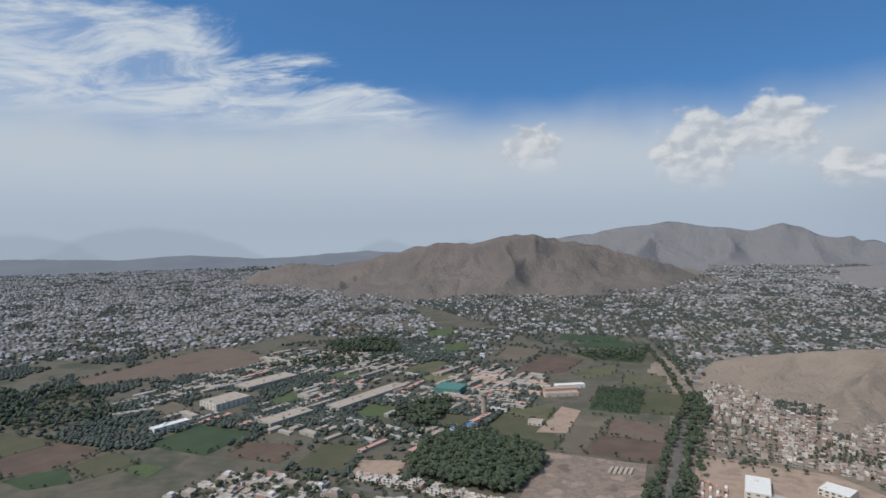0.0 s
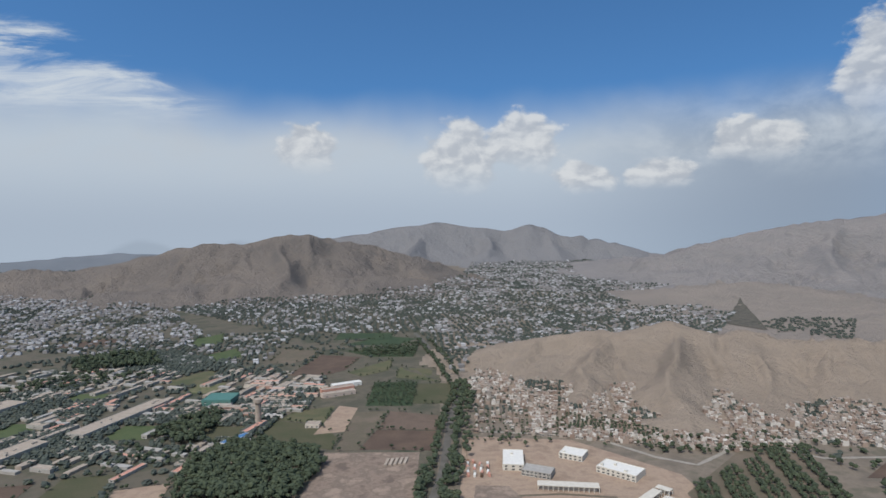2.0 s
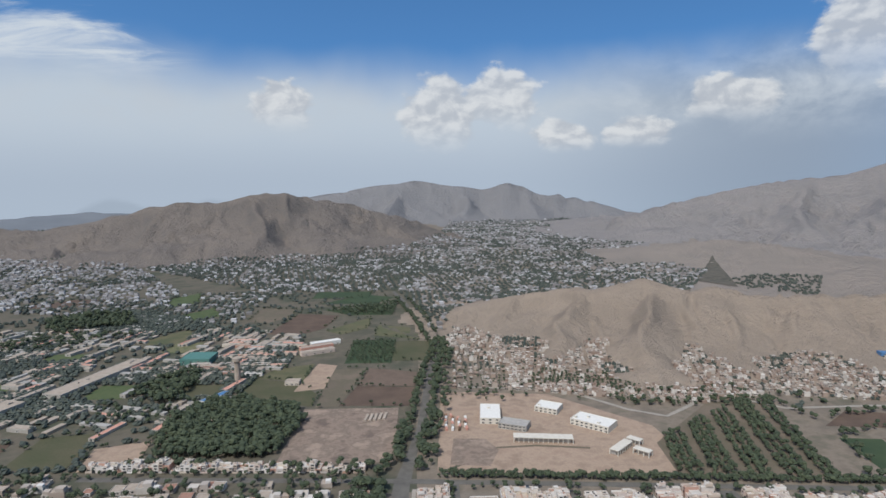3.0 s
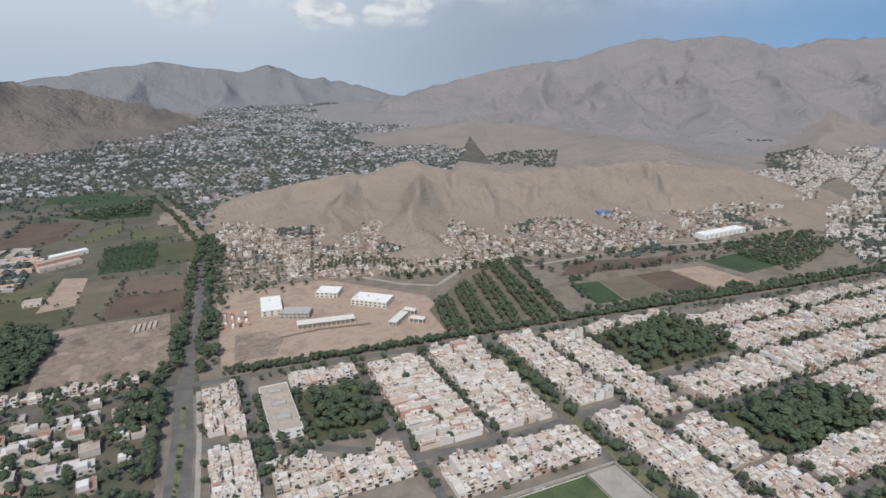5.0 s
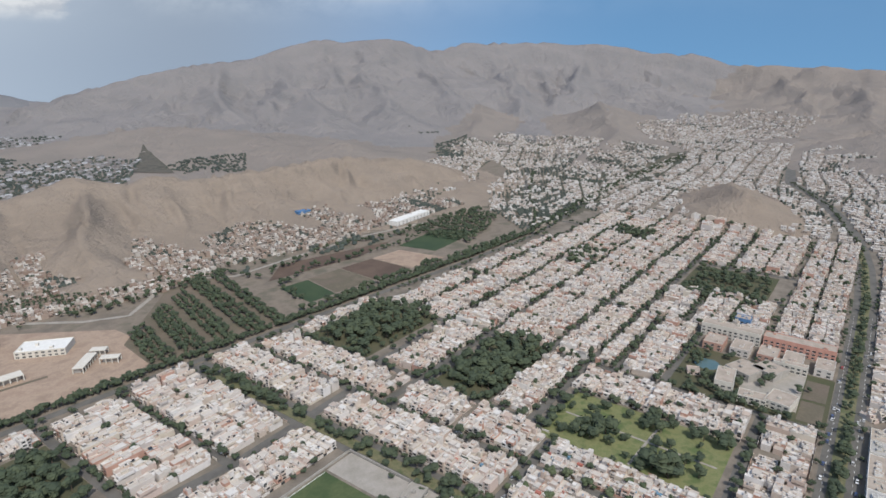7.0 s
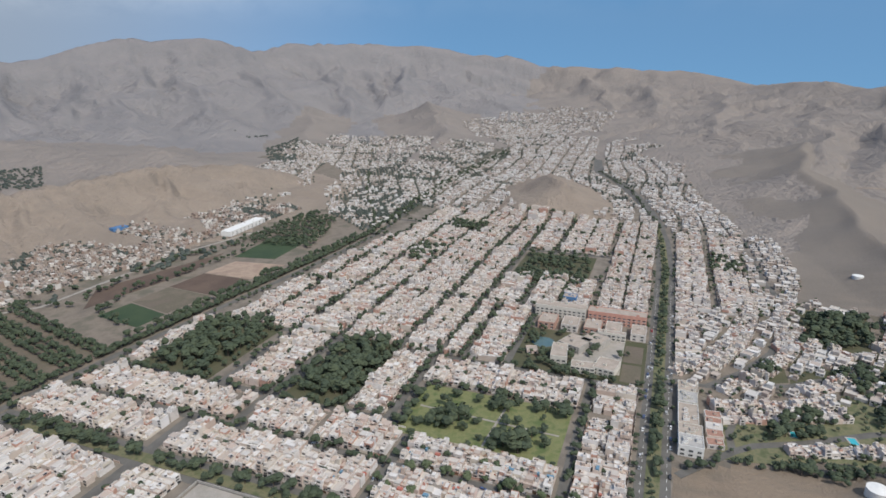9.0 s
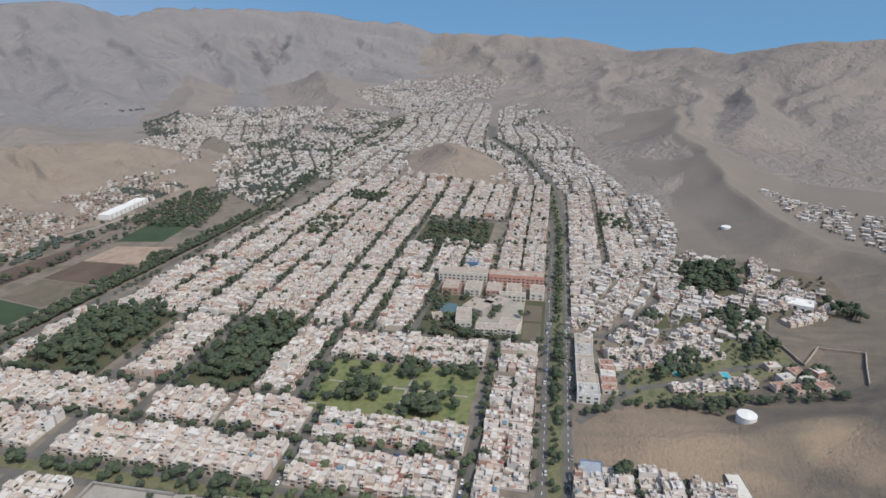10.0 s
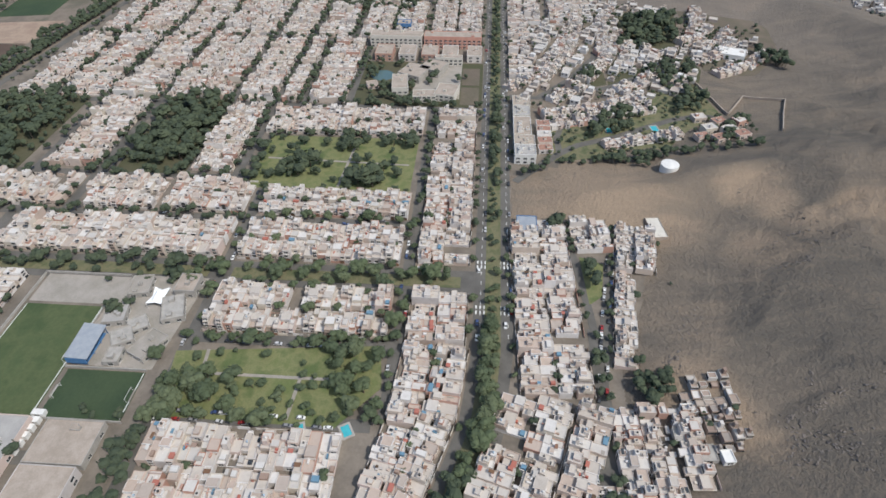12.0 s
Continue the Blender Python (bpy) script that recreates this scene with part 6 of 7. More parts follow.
# white hall beside the small park, and the flat yard north of it
building("hall", 36, 58, 374, 442, 8, "white", "tan_roof", "large white hall with a flat roof and three rooflights", bays=6, sides="s", extras=0)
for k in range(3):
    y = 388 + 20 * k
    tagged(new("rooflight", Shape().tray(42, 52, y, y + 5, 7.4, 9.3, 0.2, 0.3, "concrete", "grey_roof").mesh("rooflight")), "raised concrete rooflight on the hall roof", "rooflight", "rooflights of the hall")
# school beside the sports field
for x0, x1, y0, y1, h, t, r in ((204, 222, 162, 174, 4.5, 20, "concrete"), (178, 196, 165, 177, 4, -25, "paving"), (196, 206, 178, 188, 3.6, 35, "concrete"), (222, 237, 188, 200, 4, 10, "paving"),
                                (224, 238, 160, 172, 6, 0, "tan_roof"), (186, 197, 182, 193, 4, 30, "concrete"), (200, 212, 192, 204, 4.5, 12, "grey_roof"), (174, 184, 182, 190, 4, 5, "concrete")):
    building("school_building", x0, x1, y0, y1, h, "concrete", r, "grey and white angular school building with a flat roof", "school", turn=t, bays=5, sides="ws", extras=2, group="school buildings")
building("warehouse", 118, 140, 170, 198, 4.5, "concrete", "tan_roof", "long low brown-roofed school workshop", "warehouse", bays=8, sides="s")
building("warehouse", 100, 140, 206, 232, 6, "plaster", "grey_roof", "low workshop with a pale sheet roof", "warehouse", bays=8, sides="s")
building("warehouse", 70, 116, 170, 196, 7, "plaster", "tan_roof", "wide low hall with a brown flat roof", "warehouse", bays=8, sides="s")
stand = tagged(new("grandstand"), "blue grandstand with a grey-blue sheet roof beside the pitch", "grandstand")
canopy = Shape()
canopy.add([(173, 196, 6.2), (196, 197, 6.2), (196, 209, 7.2), (173, 208, 7.2), (173, 196, 6.0), (196, 197, 6.0), (196, 209, 7.0), (173, 208, 7.0)],
           [[0, 1, 2, 3], [7, 6, 5, 4], [0, 4, 5, 1], [1, 5, 6, 2], [2, 6, 7, 3], [3, 7, 4, 0]], "steel_blue")
part("roof", canopy, stand, "grey-blue sheet roof")
for k in range(4):
    part("step", Shape().box(174, 195, 199 + 2 * k, 207, 0.5 * k, 0.5 * (k + 1), "blue_sheet"), stand)
for x in (174, 181, 188, 195):
    part("post", Shape().tube(x, 198, 0, 6.1, 0.15, 0.15, "blue_sheet", 6), stand)
part("front_panel", Shape().box(173, 173.3, 197, 208, 2.5, 6.0, "blue_sheet", True), stand)


def tent(x, y, size):
    """A white membrane pulled up to two peaks over its yard."""
    n, bm_v, f = 12, [], []
    for i in range(n + 1):
        for j in range(n + 1):
            u, v = i / n * 2 - 1, j / n * 2 - 1
            edge = max(abs(u), abs(v))
            pull = 1 - 0.22 * (1 - abs(u * v)) * edge
            z = 3.2 + 3.4 * math.exp(-6 * ((u - 0.35) ** 2 + v * v)) + 3.0 * math.exp(-6 * ((u + 0.4) ** 2 + v * v)) + 1.0 * abs(u * v)
            bm_v.append((x + size * u * pull, y + size * 0.7 * v * pull, z))
    for i in range(n):
        for j in range(n):
            a = i * (n + 1) + j
            f.append([a, a + n + 1, a + n + 2, a + 1])
    s = Shape()
    s.add(bm_v, f, "membrane")
    t = tagged(new("tent_roof"), "white stretched membrane roof over the school yard", "tent")
    part("membrane", s, t, "", True)
    for sx, sy in ((-1, -1), (1, -1), (1, 1), (-1, 1)):
        part("post", Shape().tube(x + sx * size * 0.98, y + sy * size * 0.68, 0, 4.3, 0.12, 0.12, "white", 6), t)
    return t


tent(221, 180, 6.5)
for a, b in (((143, 258), (238, 258)), ((239, 258), (239, 205)), ((172, 166), (172, 209)), ((142, 165), (142, 258)), ((215, 209), (173, 209))):
    dx, dy = b[0] - a[0], b[1] - a[1]
    x0, x1, y0, y1 = min(a[0], b[0]) - 0.2, max(a[0], b[0]) + 0.2, min(a[1], b[1]) - 0.2, max(a[1], b[1]) + 0.2
    tagged(new("boundary_wall", Shape().box(x0, x1, y0, y1, 0, 1.7, "concrete").mesh("boundary_wall")), "pale concrete wall round the sports ground", "wall", "walls of the sports ground")

# building site of the new school
SITE = "buildings of the building site"
building("site_building", 62, 84, 602, 644, 7, "cream", "white", "new white school building with a fresh white roof slab", "school", turn=-6, bays=6, sides="ws", group=SITE, extras=1)
building("site_building", 80, 110, 584, 602, 6.5, "concrete", "grey_roof", "unfinished grey concrete school building", "school", turn=-24, bays=4, sides="ws", group=SITE, extras=0)
building("site_building", 128, 154, 628, 650, 6.5, "cream", "white", "new white school building with a fresh white roof slab", "school", turn=-30, bays=5, sides="ws", group=SITE, extras=1)
building("site_building", 158, 200, 582, 606, 7, "cream", "white", "new white school building with a fresh white roof slab", "school", turn=-40, bays=5, sides="ws", group=SITE, extras=3)


def frame_building(x, y, w, d, turn, label):
    """A raw concrete frame: slab on columns, open at the sides."""
    b = tagged(new("concrete_frame"), label, "building", SITE)
    b.matrix_basis = pose(x, y, 0.2, 0, 0, turn)
    part("roof_slab", Shape().box(-w / 2, w / 2, -d / 2, d / 2, 4.6, 5.3, "cream", True), b)
    part("core", Shape().box(-w / 2 + 2, w / 2 - 2, -d / 2 + 3, d / 2 - 0.5, 0, 4.6, "grey_roof"), b)
    n = int(w / 4.5)
    for k in range(n + 1):
        for y in (-d / 2 + 0.4, d / 2 - 0.4):
            part("column", Shape().box(-w / 2 + k * (w - 0.8) / n, -w / 2 + k * (w - 0.8) / n + 0.8, y - 0.4, y + 0.4, 0, 4.6, "cream"), b)


frame_building(118, 558, 58, 11, -7, "long pale concrete frame of a new classroom row")
frame_building(188, 534, 30, 9, 45, "pale concrete frame under construction")
frame_building(205, 524, 16, 8, -45, "pale concrete frame under construction")
frame_building(206, 548, 14, 8, -45, "pale concrete frame under construction")
rng = random.Random(44)
for k in range(22):
    s = Shape().box(-1.2, 1.2, -3, 3, 0.1, 2.6, ("salmon", "white", "wood")[k % 3], True)
    x, y = 24 + 7 * (k % 4) + rng.uniform(-1, 1), 590 + 7 * (k // 4) + rng.uniform(-1, 1)
    tagged(new("site_container", s.mesh("site_container")), "small steel site container standing on bare earth", "container", "site containers").matrix_basis = pose(x, y, 0.15, 0, 0, rng.uniform(-8, 8))
for k in range(5):
    s = Shape().box(-1.6, 1.6, -9, 9, 0, 1.6, "tan_roof", True)
    tagged(new("masonry_pile", s.mesh("masonry_pile")), "long pile of pale masonry on bare earth", "masonry", "piles of masonry").matrix_basis = pose(-62 + 5 * k, 625 + k, 0.1, 0, 0, -6)
slab("ploughed_plot", [(24, 512), (60, 508), (72, 540), (62, 566), (30, 568)], "rubble", 0.24, "dark ploughed plot inside the building site", "plot")
strip("track", [(20, 500), (70, 545), (110, 548), (160, 540)], 4, "fallow", 0.23, "pale dirt track across the building site", "track")

# campus and farm buildings in the north-west
CAMPUS = "long low campus buildings"
building("library", -628, -588, 648, 704, 10, "cream", "tan_roof", "large pale campus block with a brown flat roof", bays=8, sides="se", turn=-14)
building("campus_hall", -439, -413, 700, 850, 7, "concrete", "tan_roof", "very long low campus building with courtyards", bays=10, sides="s", turn=-14, extras=6)
building("campus_hall", -496, -468, 614, 684, 7, "concrete", "tan_roof", "wide low campus building with a dusty flat roof", bays=10, sides="s", extras=6, turn=-16)
building("campus_hall", -646, -610, 746, 846, 7, "concrete", "tan_roof", "wide low campus building with a dusty flat roof", bays=10, sides="s", extras=4, turn=-14)
building("green_roofed_hall", -346, -304, 834, 872, 9, "green_sheet", "green_sheet", "hall with a green sheet roof", bays=10, sides="s", extras=0)
building("farm_shed", -180, -132, 931, 943, 6, "white", "white", "long farm shed with a pale roof", bays=12, sides="s", extras=0, turn=30)
building("farm_shed", -192, -140, 905, 917, 6, "salmon", "tan_roof", "long farm shed with a reddish roof", bays=12, sides="s", extras=0, turn=30)
building("farm_shed", -186, -134, 880, 892, 6, "plaster", "tan_roof", "long farm shed with a dusty roof", bays=12, sides="s", extras=0, turn=30)
building("farm_shed", -176, -158, 738, 752, 5, "plaster", "tan_roof", "small farm shed with a straw-coloured roof", bays=6, sides="s", extras=0)
building("farm_office", -268, -228, 690, 700, 4, "white", "blue_sheet", "low white farm building with a blue roof", bays=6, sides="s", extras=0, turn=60)
building("farm_building", -624, -577, 562, 574, 7, "white", "white", "long white farm building beside a green field", bays=8, sides="s", extras=2, turn=74)
building("farm_building", -720, -670, 590, 600, 5, "plaster", "tan_roof", "long low farm shed", bays=8, sides="s", extras=0, turn=55)
rng = random.Random(77)
for k in range(205):
    x, y = rng.uniform(-760, -190), rng.uniform(600, 1040)
    if any(inside(x, y, f[2]) for f in FIELDS) or (-465 < x < -410 and 690 < y < 865) or (-670 < x < -565 and 630 < y < 850) or (-510 < x < -460 and 615 < y < 700) or (-350 < x < -300 and 825 < y < 880):
        continue
    w, d = rng.choice((7, 8, 10)), rng.choice((22, 30, 44, 60))
    if k % 3 == 0:
        w, d = d * 0.6, w
    building("campus_building", x - w / 2, x + w / 2, y - d / 2, y + d / 2, rng.uniform(3.2, 5.5), "concrete", rng.choice(("tan_roof", "tan_roof", "grey_roof", "salmon")), "long low campus building with a flat roof", turn=-14 + rng.uniform(-2, 2), bays=15, sides="s", extras=0, group=CAMPUS)
for k in range(26):
    x, y = rng.uniform(-330, -190), rng.uniform(780, 960)
    if not any(inside(x, y, f[2]) for f in FIELDS):
        w, d = rng.choice((24, 30, 40)), rng.choice((6, 8))
        building("farm_shed", x - w / 2, x + w / 2, y - d / 2, y + d / 2, 4.5, "plaster", rng.choice(("tan_roof", "salmon", "grey_roof")), "low farm shed with a dusty roof", turn=rng.uniform(-6, 6), bays=14, sides="s", extras=0, group="farm sheds")
tower = tagged(new("water_tower"), "tall brown concrete water tower", "water tower")
tower.matrix_basis = pose(-240, 755, 0, 0, 0, 0)
part("shaft", Shape().tube(0, 0, 0, 27, 4.0, 3.6, "tan_roof", 16, False), tower)
part("bowl", Shape().tube(0, 0, 27, 29, 3.6, 6.2, "tan_roof", 16, False).tube(0, 0, 29, 33, 6.2, 6.2, "tan_roof", 16), tower)
building("market_hall", 706, 800, 622, 640, 8, "white", "white", "long white market hall with a bright flat roof", bays=10, sides="s", turn=4)
building("blue_shed", 632, 656, 770, 782, 5, "blue_sheet", "blue_sheet", "factory shed with a blue sheet roof", "factory", bays=10, sides="s", extras=0, turn=-10)

# south side: tanks, long shop building, walls on the slope
def tank(x, y, r, h):
    t = tagged(new("water_reservoir"), "round white concrete water reservoir on a bare slope", "water tank")
    t.matrix_basis = pose(x, y, ground_z(x, y) - 1.5, 0, 0, 0)
    part("wall", Shape().tube(0, 0, 0, h + 1.5, r, r, "white", 28, False), t)
    part("roof", Shape().tube(0, 0, h + 1.5, h + 2.3, r, r * 0.05, "white", 28, True), t)


tank(361, -135, 6.3, 5.0)
tank(800, -228, 6, 2.5)
building("covered_reservoir", 290, 310, -120, -111, 4, "tan_roof", "cream", "pale rectangular covered reservoir at the foot of the slope", "water tank", extras=0, bays=30, sides="s", turn=8)
for x0, x1, y0, h, wall, roof in ((373, 388, -42, 8.5, "white", "grey_roof"), (389, 404, -42, 7.0, "cream", "tan_roof"), (405, 434, -40, 6.0, "white", "tan_roof"), (435, 452, -40, 6.5, "cream", "grey_roof"), (453, 470, -41, 5.5, "cream", "tan_roof")):
    building("shop_building", x0, x1, y0, -26, h, wall, roof, "pale flat-roofed shop and office building along the avenue", "shops", bays=5, sides="wn", extras=6, group="shops along the avenue")
rng = random.Random(91)
for x, y, turn in [(392 + 8.6 * k, -50, 0) for k in range(5)] + [(412, -172, 20), (408, -184, 20), (424, -180, 20), (420, -194, 24), (434, -190, 20), (434, -206, 30), (410, -200, 24), (446, -178, 10)]:
    low = rng.uniform(3.6, 6)
    building("villa", x - 4.2, x + 4.2, y - 5.5, y + 5.5, low, "plaster", rng.choice(("tile", "tile", "roof")), "small villa with a terracotta roof among gardens", "house", turn=turn + rng.uniform(-8, 8), bays=5, sides="w", extras=1, group="garden villas", low=0.25)
building("long_hall", 562, 580, -252, -228, 6, "white", "white", "white hall with a wide bright flat roof", "hall", bays=6, sides="w", extras=2, turn=-20)
building("gym_hall", 290, 306, -39, -26, 5, "blue_sheet", "steel_blue", "low hall with a blue sheet roof", "hall", bays=6, sides="w", extras=0)
for a, b in (((517, -190), (454, -204)), ((454, -204), (487, -226)), ((487, -226), (475, -256)), ((475, -256), (416, -232))):
    n = 10
    s = Shape()
    for k in range(n):
        p, q = [(a[0] + (b[0] - a[0]) * (k + e) / n, a[1] + (b[1] - a[1]) * (k + e) / n) for e in (0, 1)]
        zp, zq = ground_z(*p), ground_z(*q)
        d = Vector((q[0] - p[0], q[1] - p[1])).normalized() * 0.4
        v = [(p[0] - d.y, p[1] + d.x, zp - 1), (q[0] - d.y, q[1] + d.x, zq - 1), (q[0] + d.y, q[1] - d.x, zq - 1), (p[0] + d.y, p[1] - d.x, zp - 1)]
        v += [(x, y, z + 3.4) for x, y, z in v]
        s.add(v, [[4, 7, 6, 5], [0, 4, 5, 1], [2, 6, 7, 3], [0, 3, 7, 4], [1, 5, 6, 2]], "tan_roof")
    tagged(new("boundary_wall", s.mesh("boundary_wall")), "low mud-coloured wall across the bare slope", "wall", "walls on the slope")
strip("road", [(350, -26), (357, -32), (389, -61), (401, -75), (416, -108), (444, -155), (454, -182), (446, -212)], 6, "asphalt", 0.24, "narrow road winding between garden villas", "road")
strip("road", [(389, -61), (412, -60), (431, -66), (440, -80)], 5, "asphalt", 0.245, "narrow road winding between garden villas", "road")
strip("road", [(478, -24), (476, -48), (512, -78), (560, -106), (629, -126), (700, -134), (760, -124), (900, -118)], 6, "asphalt", 0.24, "curved residential street of worn asphalt", "road")
strip("road", [(476, -46), (486, -72), (499, -112), (520, -140)], 6, "asphalt", 0.245, "narrow residential street of worn asphalt", "road")
strip("road", [(84, -52), (121, -58.5), (154, -63), (194, -69), (225, -74), (262, -81), (300, -89)], 5.5, "asphalt", 0.13, "narrow residential street lined with parked cars", "road")
strip("road", [(194, -68), (231, -65), (265, -61.5), (306, -56)], 4.5, "asphalt", 0.135, "narrow residential street of worn asphalt", "road")
slab("park_lawn", [(273, -64), (267, -78), (240, -74), (233, -66)], "lawn", 0.2, "small triangular green between two streets", "park lawn")
slab("garden", [(378, -52), (434, -46), (450, -96), (486, -140), (505, -190), (452, -200), (430, -226), (398, -212), (397, -168), (382, -120), (384, -92)], "grass", 0.2, "green gardens between villas", "garden")
slab("garden", [(470, -26), (640, -46), (700, -114), (690, -206), (600, -196), (575, -130), (500, -112), (480, -140), (450, -60)], "dry_plain", 0.16, "dusty front gardens between crowded houses", "garden")
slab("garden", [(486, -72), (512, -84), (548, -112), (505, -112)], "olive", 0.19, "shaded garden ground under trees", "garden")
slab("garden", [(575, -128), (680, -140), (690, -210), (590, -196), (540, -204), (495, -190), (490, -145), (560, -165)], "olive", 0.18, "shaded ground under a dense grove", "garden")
slab("garden", [(498, -112), (552, -118), (580, -160), (548, -162), (508, -152)], "olive", 0.185, "dry lawns between houses", "garden")
slab("garden", [(540, -206), (690, -214), (660, -300), (585, -290), (540, -296), (530, -240)], "fallow", 0.17, "dry garden plots at the foot of the hill", "garden")


for x, y, w, d, t, mat in ((163, -104, 5, 9, 8, "white"), (165, -113, 3, 14, 4, "tan_roof"), (141, -106, 8, 8, 4, "concrete"), (150, -98, 7, 9, 2, "concrete"), (139, -114, 6, 5, 8, "white"), (171, -107, 3, 3, 0, "blue_sheet")):
    building("workshop", x - w / 2, x + w / 2, y - d / 2, y + d / 2, 3.2, mat, mat, "rough low workshop on sandy ground below the slope", "shed", turn=t, bays=6, sides="w", extras=0, group="workshops below the slope")


# ---- pools, paths, markings ----
def pool(x, y, w, d, turn=0.0, z=0.0):
    p = tagged(new("swimming_pool"), "small turquoise swimming pool with a pale rim", "pool", "garden pools")
    p.matrix_basis = pose(x, y, z + 0.15, 0, 0, turn)
    s = Shape()
    for x0, x1, y0, y1 in ((-w / 2 - 1, w / 2 + 1, -d / 2 - 1, -d / 2), (-w / 2 - 1, w / 2 + 1, d / 2, d / 2 + 1), (-w / 2 - 1, -w / 2, -d / 2, d / 2), (w / 2, w / 2 + 1, -d / 2, d / 2)):
        s.box(x0, x1, y0, y1, -0.2, 0.3, "concrete")
    part("rim", s, p)
    part("water", Shape().box(-w / 2, w / 2, -d / 2, d / 2, -0.2, 0.18, "pool"), p)


for x, y, w, d, t in ((143.5, 79, 7, 4, 20), (145, 57, 6, 4, 30), (430, -140, 8, 5, 10), (418, -188, 8, 5, 0), (412, -205, 6, 4, 40), (425, -103, 7, 4, 0)):
    pool(x, y, w, d, t)
pond = tagged(new("pond"), "grey-blue garden pond in the college grounds", "pond")
pond.matrix_basis = pose(512, 93, 0, 0, 0, 0)
part("water", Shape().tube(0, 0, 0, 0.35, 11, 10.5, "pond", 18), pond)
for k, line in enumerate(([(188, 139), (160, 136)], [(173, 136), (173, 70)], [(173, 86), (149, 87)], [(173, 70), (186, 52)], [(336, 100), (400, 96)], [(366, 52), (370, 160)])):
    strip("path", line, 1.8, "paving", 0.3 + 0.006 * k, "pale paved footpath across the park", "path")
for x in (222, 226, 259, 263):
    for k in range(9):
        y = -20.5 + 2.3 * k
        slab("crossing_stripe", rect(x, x + 2.6, y, y + 0.8), "lane", 0.145, "white painted crossing stripe", "road marking", base=0.1)
for y in (-19.8, -4.2):
    for k in range(64):
        x = 205 + 8 * k
        slab("lane_mark", rect(x, x + 3, y, y + 0.25), "lane", 0.145, "white painted lane dash", "road marking", base=0.1)
for x0, x1, y0, y1 in ((143.6, 213.4, 210.6, 211), (143.6, 213.4, 255.2, 255.6), (143.6, 170.6, 166.5, 166.9)):
    slab("pitch_line", rect(x0, x1, y0, y1), "lane", 0.25, "white painted pitch line", "pitch marking", base=0.1)


def goal(x, y, turn):
    g = tagged(new("soccer_goal"), "white tubular goal standing on the pitch", "goal", "goals of the pitches")
    g.matrix_basis = pose(x, y, 0.2, 0, 0, turn)
    for px in (-3.6, 3.6):
        part("post", Shape().tube(px, 0, 0, 2.44, 0.09, 0.09, "white", 6), g)
        part("stay", Shape().box(px - 0.06, px + 0.06, 0, 1.8, 0.0, 0.1, "white", True), g)
    part("crossbar", Shape().box(-3.7, 3.7, -0.08, 0.08, 2.36, 2.52, "white", True), g)
    part("net", Shape().box(-3.6, 3.6, 1.7, 1.76, 0.0, 1.5, "concrete", True), g)


for x, y, turn in ((178.5, 254.5, 0), (178.5, 212, 180), (157, 205, 0), (157, 168, 180)):
    goal(x, y, turn)


# ---- cars ----
def car_body(long):
    """The outline of a car, drawn from the side and given width, narrower at the roof."""
    s = Shape()
    side = [(-long / 2, 0.35), (long / 2, 0.35), (long / 2, 0.75), (long * 0.28, 0.95), (long * 0.10, 1.42), (-long * 0.30, 1.45), (-long * 0.46, 0.98), (-long / 2, 0.85)]
    n = len(side)
    v = [(x, -0.86 + (0.16 if z > 1.2 else 0), z) for x, z in side] + [(x, 0.86 - (0.16 if z > 1.2 else 0), z) for x, z in side]
    s.add(v, [list(range(n)), list(range(2 * n - 1, n - 1, -1))] + [[(i + 1) % n, i, i + n, (i + 1) % n + n] for i in range(n)], "car")
    return s


def car_glass(long):
    s = Shape()
    for q in (-1, 1):
        v = [(long * 0.22, q * 0.88, 0.98), (long * 0.09, q * 0.75, 1.36), (-long * 0.29, q * 0.75, 1.38), (-long * 0.42, q * 0.88, 1.0)]
        s.add(v, [[3, 2, 1, 0] if q < 0 else [0, 1, 2, 3]], "glass")
    for x0, z0, x1, z1, order in ((0.285, 0.97, 0.105, 1.40, 1), (-0.465, 1.0, -0.305, 1.43, -1)):
        v = [(long * x0 + 0.02 * order, -0.78, z0), (long * x0 + 0.02 * order, 0.78, z0), (long * x1 + 0.02 * order, 0.64, z1), (long * x1 + 0.02 * order, -0.64, z1)]
        s.add(v, [[0, 1, 2, 3][::order]], "glass")
    return s


def wheel_mesh():
    s = Shape()
    n = 10
    v = [(0.32 * math.cos(k * 2 * math.pi / n), y, 0.32 * math.sin(k * 2 * math.pi / n)) for y in (-0.11, 0.11) for k in range(n)]
    s.add(v, [[k, (k + 1) % n, (k + 1) % n + n, k + n] for k in range(n)] + [list(range(n))[::-1], list(range(n, 2 * n))], "rubber")
    return s.mesh("wheel")


WHEEL = wheel_mesh()
car_templates = []
for long in (3.9, 4.4, 4.8):
    car = tagged(new("car"), "parked passenger car with dark windows on worn asphalt", "car", "cars on the streets")
    part("body", car_body(long), car)
    part("glazing", car_glass(long), car)
    for wx in (-long * 0.3, long * 0.3):
        for wy in (-0.78, 0.78):
            part("wheel", WHEEL, car).matrix_basis = pose(wx, wy, 0.32, 0, 0, 0)
    car_templates.append(car)
rng = random.Random(8)
spots = []
for k in range(34):
    spots.append((rng.uniform(150, 620), rng.choice((-21.6, -18.2, -5.8, -2.6)), rng.choice((0, 180))))
for y, x0, x1 in STREETS_X[:2] + [(-57, 121, 140)]:
    for k in range(14):
        spots.append((rng.uniform(max(x0, 135), min(x1, 330)), y + rng.choice((-2.4, 2.4)), rng.choice((0, 180))))
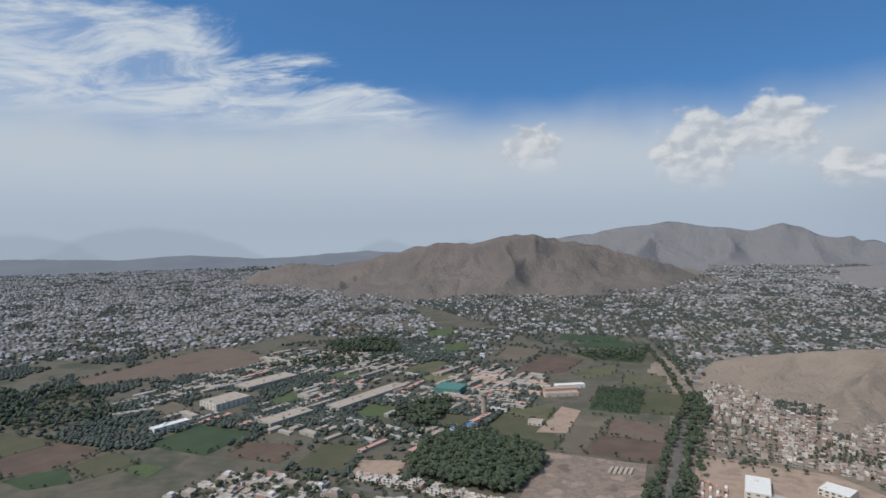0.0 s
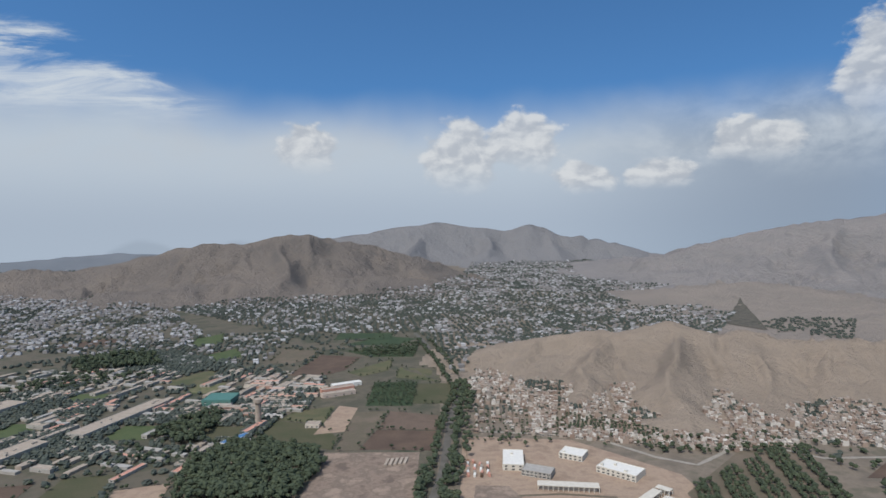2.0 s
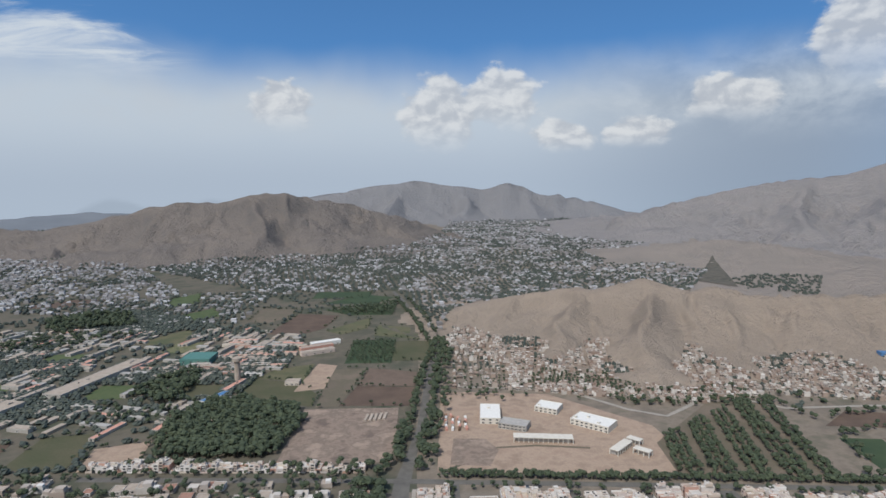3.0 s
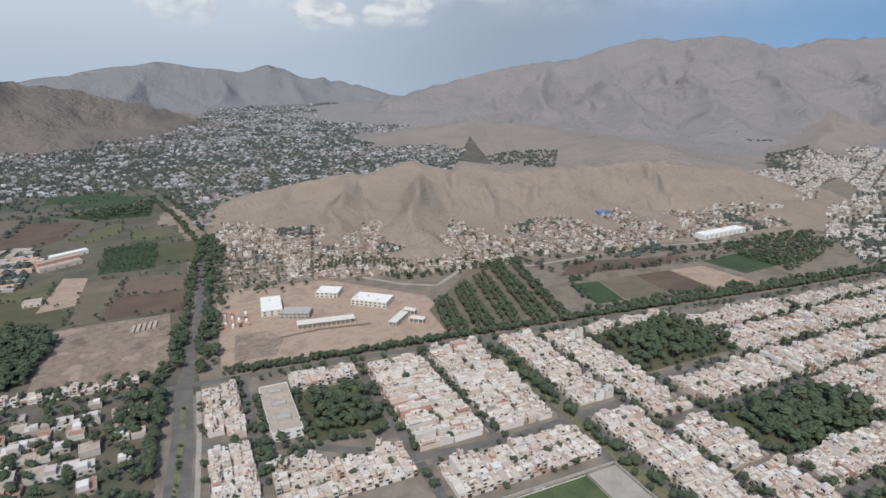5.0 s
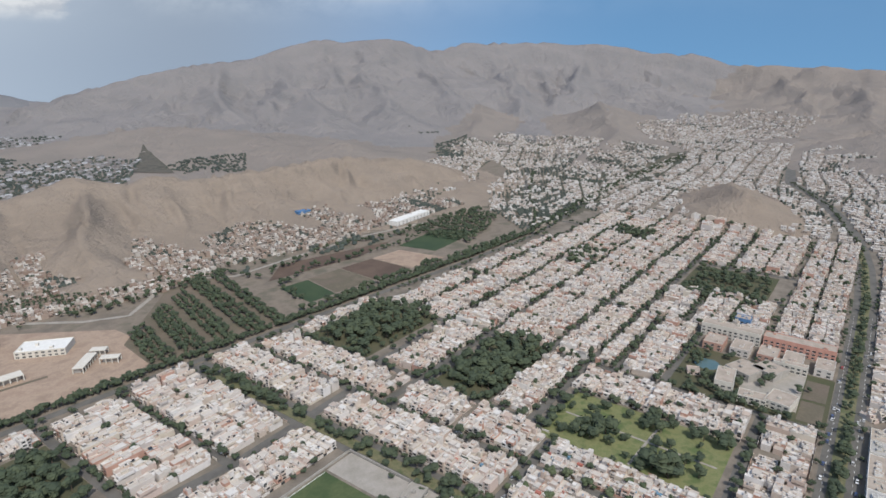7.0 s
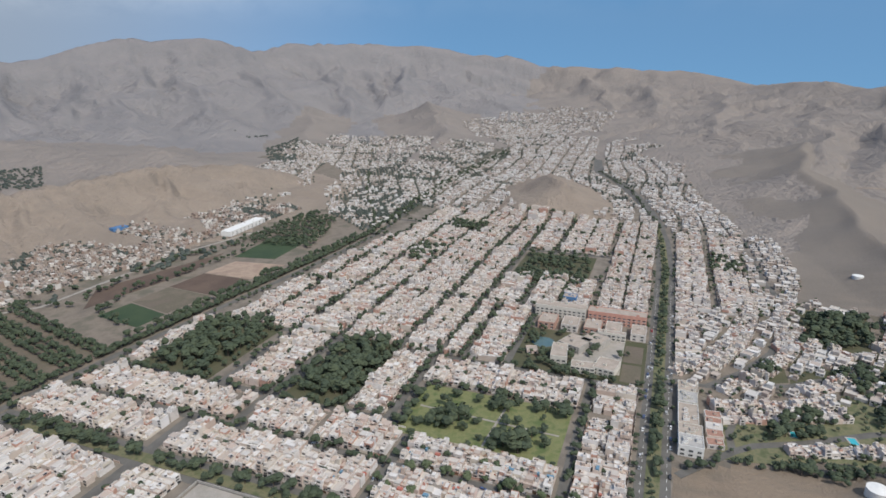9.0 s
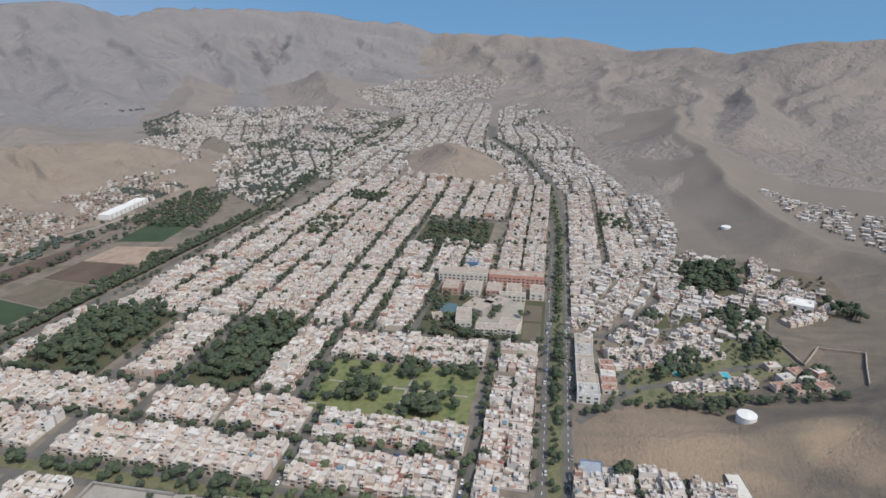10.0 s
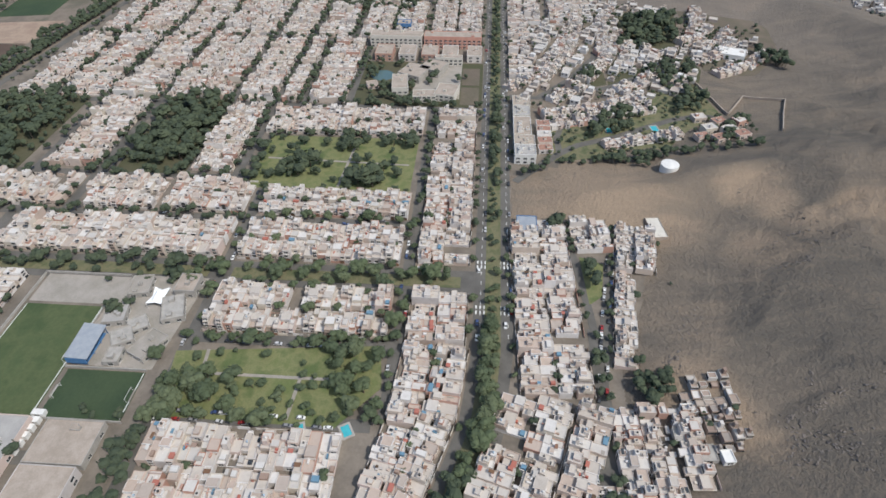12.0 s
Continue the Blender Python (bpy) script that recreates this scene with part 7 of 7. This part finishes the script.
for x, y0, y1 in STREETS_Y[:1] + [(148, 50, 150), (148, 50, 150), (196, 46, 146)]:
    for k in range(9):
        spots.append((x + rng.choice((-2.3, 2.3)), rng.uniform(y0 + 6, y1 - 4), rng.choice((90, 270))))
for (ax, ay), (bx, by) in zip([(121, -58.5), (154, -63), (194, -69), (225, -74), (262, -81)], [(154, -63), (194, -69), (225, -74), (262, -81), (300, -89)]):
    for k in range(6):
        t, side = (k + rng.random() * 0.5) / 6, rng.choice((-1.9, 1.9))
        spots.append((ax + t * (bx - ax), ay + t * (by - ay) + side, math.degrees(math.atan2(by - ay, bx - ax))))
for n, (x, y, turn) in enumerate(spots):
    z = 0.13
    t = car_templates[n % 3]
    if n < 3:
        t.matrix_basis = pose(x, y, z, 0, 0, turn)
    else:
        copy_thing(t, pose(x, y, z, 0, 0, turn))


# ---- tracks and rocks on the southern slope ----
def draped(name, line, width, mat, label, category, lift=0.12, step=4.0):
    """A band that follows the slope."""
    left, right = [], []
    pts = []
    for (ax, ay), (bx, by) in zip(line, line[1:]):
        n = max(1, int(math.hypot(bx - ax, by - ay) / step))
        pts += [(ax + (bx - ax) * k / n, ay + (by - ay) * k / n) for k in range(n)]
    pts.append(line[-1])
    for k, p in enumerate(pts):
        a, b = pts[max(0, k - 1)], pts[min(len(pts) - 1, k + 1)]
        d = Vector((b[0] - a[0], b[1] - a[1])).normalized()
        w = width * (0.8 + 0.4 * random.Random(k).random()) / 2
        for out, q in ((left, 1), (right, -1)):
            x, y = p[0] - d.y * w * q, p[1] + d.x * w * q
            out.append((x, y, ground_z(x, y) + lift))
    n = len(left)
    me = mesh(name, left + right, [[i, i + n, i + n + 1, i + 1] for i in range(n - 1)], [mat])
    return tagged(new(name, me), label, category, kind="structure")


draped("road", [(40, 722), (110, 712), (178, 697), (230, 636), (266, 614), (300, 640), (337, 672), (370, 664), (408, 630), (520, 632), (640, 628), (760, 600)], 5.0, "paving", "dusty pale road along the foot of the sandy hill", "road", 0.3, 8)
draped("track", [(1346, -349), (1335, -465), (1167, -536), (1228, -663)], 6.0, "sand", "pale dirt road across the far slope", "track", 0.5, 12)


def rock_shape(seed):
    rng = random.Random(seed)
    s, n = Shape(), 6
    v = [(math.cos(i * 1.047 + k * 0.5) * q * rng.uniform(0.7, 1.2), math.sin(i * 1.047 + k * 0.5) * q * rng.uniform(0.7, 1.2), z) for k, (z, q) in enumerate(((-0.4, 1.0), (0.35, 0.8))) for i in range(n)] + [(0, 0, 0.6)]
    s.add(v, [[i, (i + 1) % n, (i + 1) % n + n, i + n] for i in range(n)] + [[2 * n, n + i, n + (i + 1) % n] for i in range(n)], "spur")
    return s.arrays()


def planted_slope(corners, n=22):
    """A walled triangle of low shrubs that lies on the slope."""
    (ax, ay), (bx, by), (cx, cy) = corners
    verts, at = [], {}
    for i in range(n + 1):
        for j in range(n + 1 - i):
            u, v = i / n, j / n
            x, y = ax + u * (bx - ax) + v * (cx - ax), ay + u * (by - ay) + v * (cy - ay)
            at[i, j] = len(verts)
            verts.append((x, y, ground_z(x, y) + 1.2))
    faces = [[at[i, j], at[i + 1, j], at[i, j + 1]] for i in range(n) for j in range(n - i)] + [[at[i + 1, j], at[i + 1, j + 1], at[i, j + 1]] for i in range(n - 1) for j in range(n - 1 - i)]
    me = mesh("planted_slope", verts, faces, ["shrubs"])
    tagged(new("planted_slope", me), "dark triangular plot of low shrubs on the bare slope", "plantation", kind="structure")


planted_slope([(905, 1800), (712, 1500), (772, 1400)])
ROCKS = [rock_shape(k) for k in range(5)]
rocks = Crowd()
rng = random.Random(12)
OUTCROPS = (((155, -140), (161, -159), 60, 1.0), ((161, -159), (176, -192), 70, 1.6), ((176, -192), (186, -230), 40, 2.5), ((268, -166), (283, -186), 40, 1.3), ((283, -186), (285, -205), 34, 1.2), ((285, -205), (257, -221), 44, 1.3),
            ((252, -166), (253, -185), 30, 1.2), ((253, -185), (270, -197), 34, 1.2), ((150, -145), (135, -168), 130, 5.0), ((138, -140), (147, -166), 90, 6.0), ((180, -160), (168, -158), 20, 1.5), ((337, -176), (305, -168), 16, 1.0),
            ((312, -193), (292, -205), 22, 2.5), ((230, -120), (205, -112), 40, 4.0), ((196, -104), (184, -98), 40, 3.0), ((300, -125), (330, -165), 16, 2.0))
for (ax, ay), (bx, by), count, spread in OUTCROPS:
    along = math.atan2(by - ay, bx - ax)
    for k in range(count):
        t = rng.random()
        x, y = ax + t * (bx - ax) + rng.gauss(0, spread), ay + t * (by - ay) + rng.gauss(0, spread)
        q = rng.uniform(0.2, 0.6)
        rocks.put(ROCKS[k % 5], x, y, ground_z(x, y), along + rng.gauss(0, 0.4), q * rng.uniform(1.2, 2.6), q, q * rng.uniform(0.7, 1.3))
rocks.build("rocks", "dark weathered rocks strewn over the bare slope", "rocks")
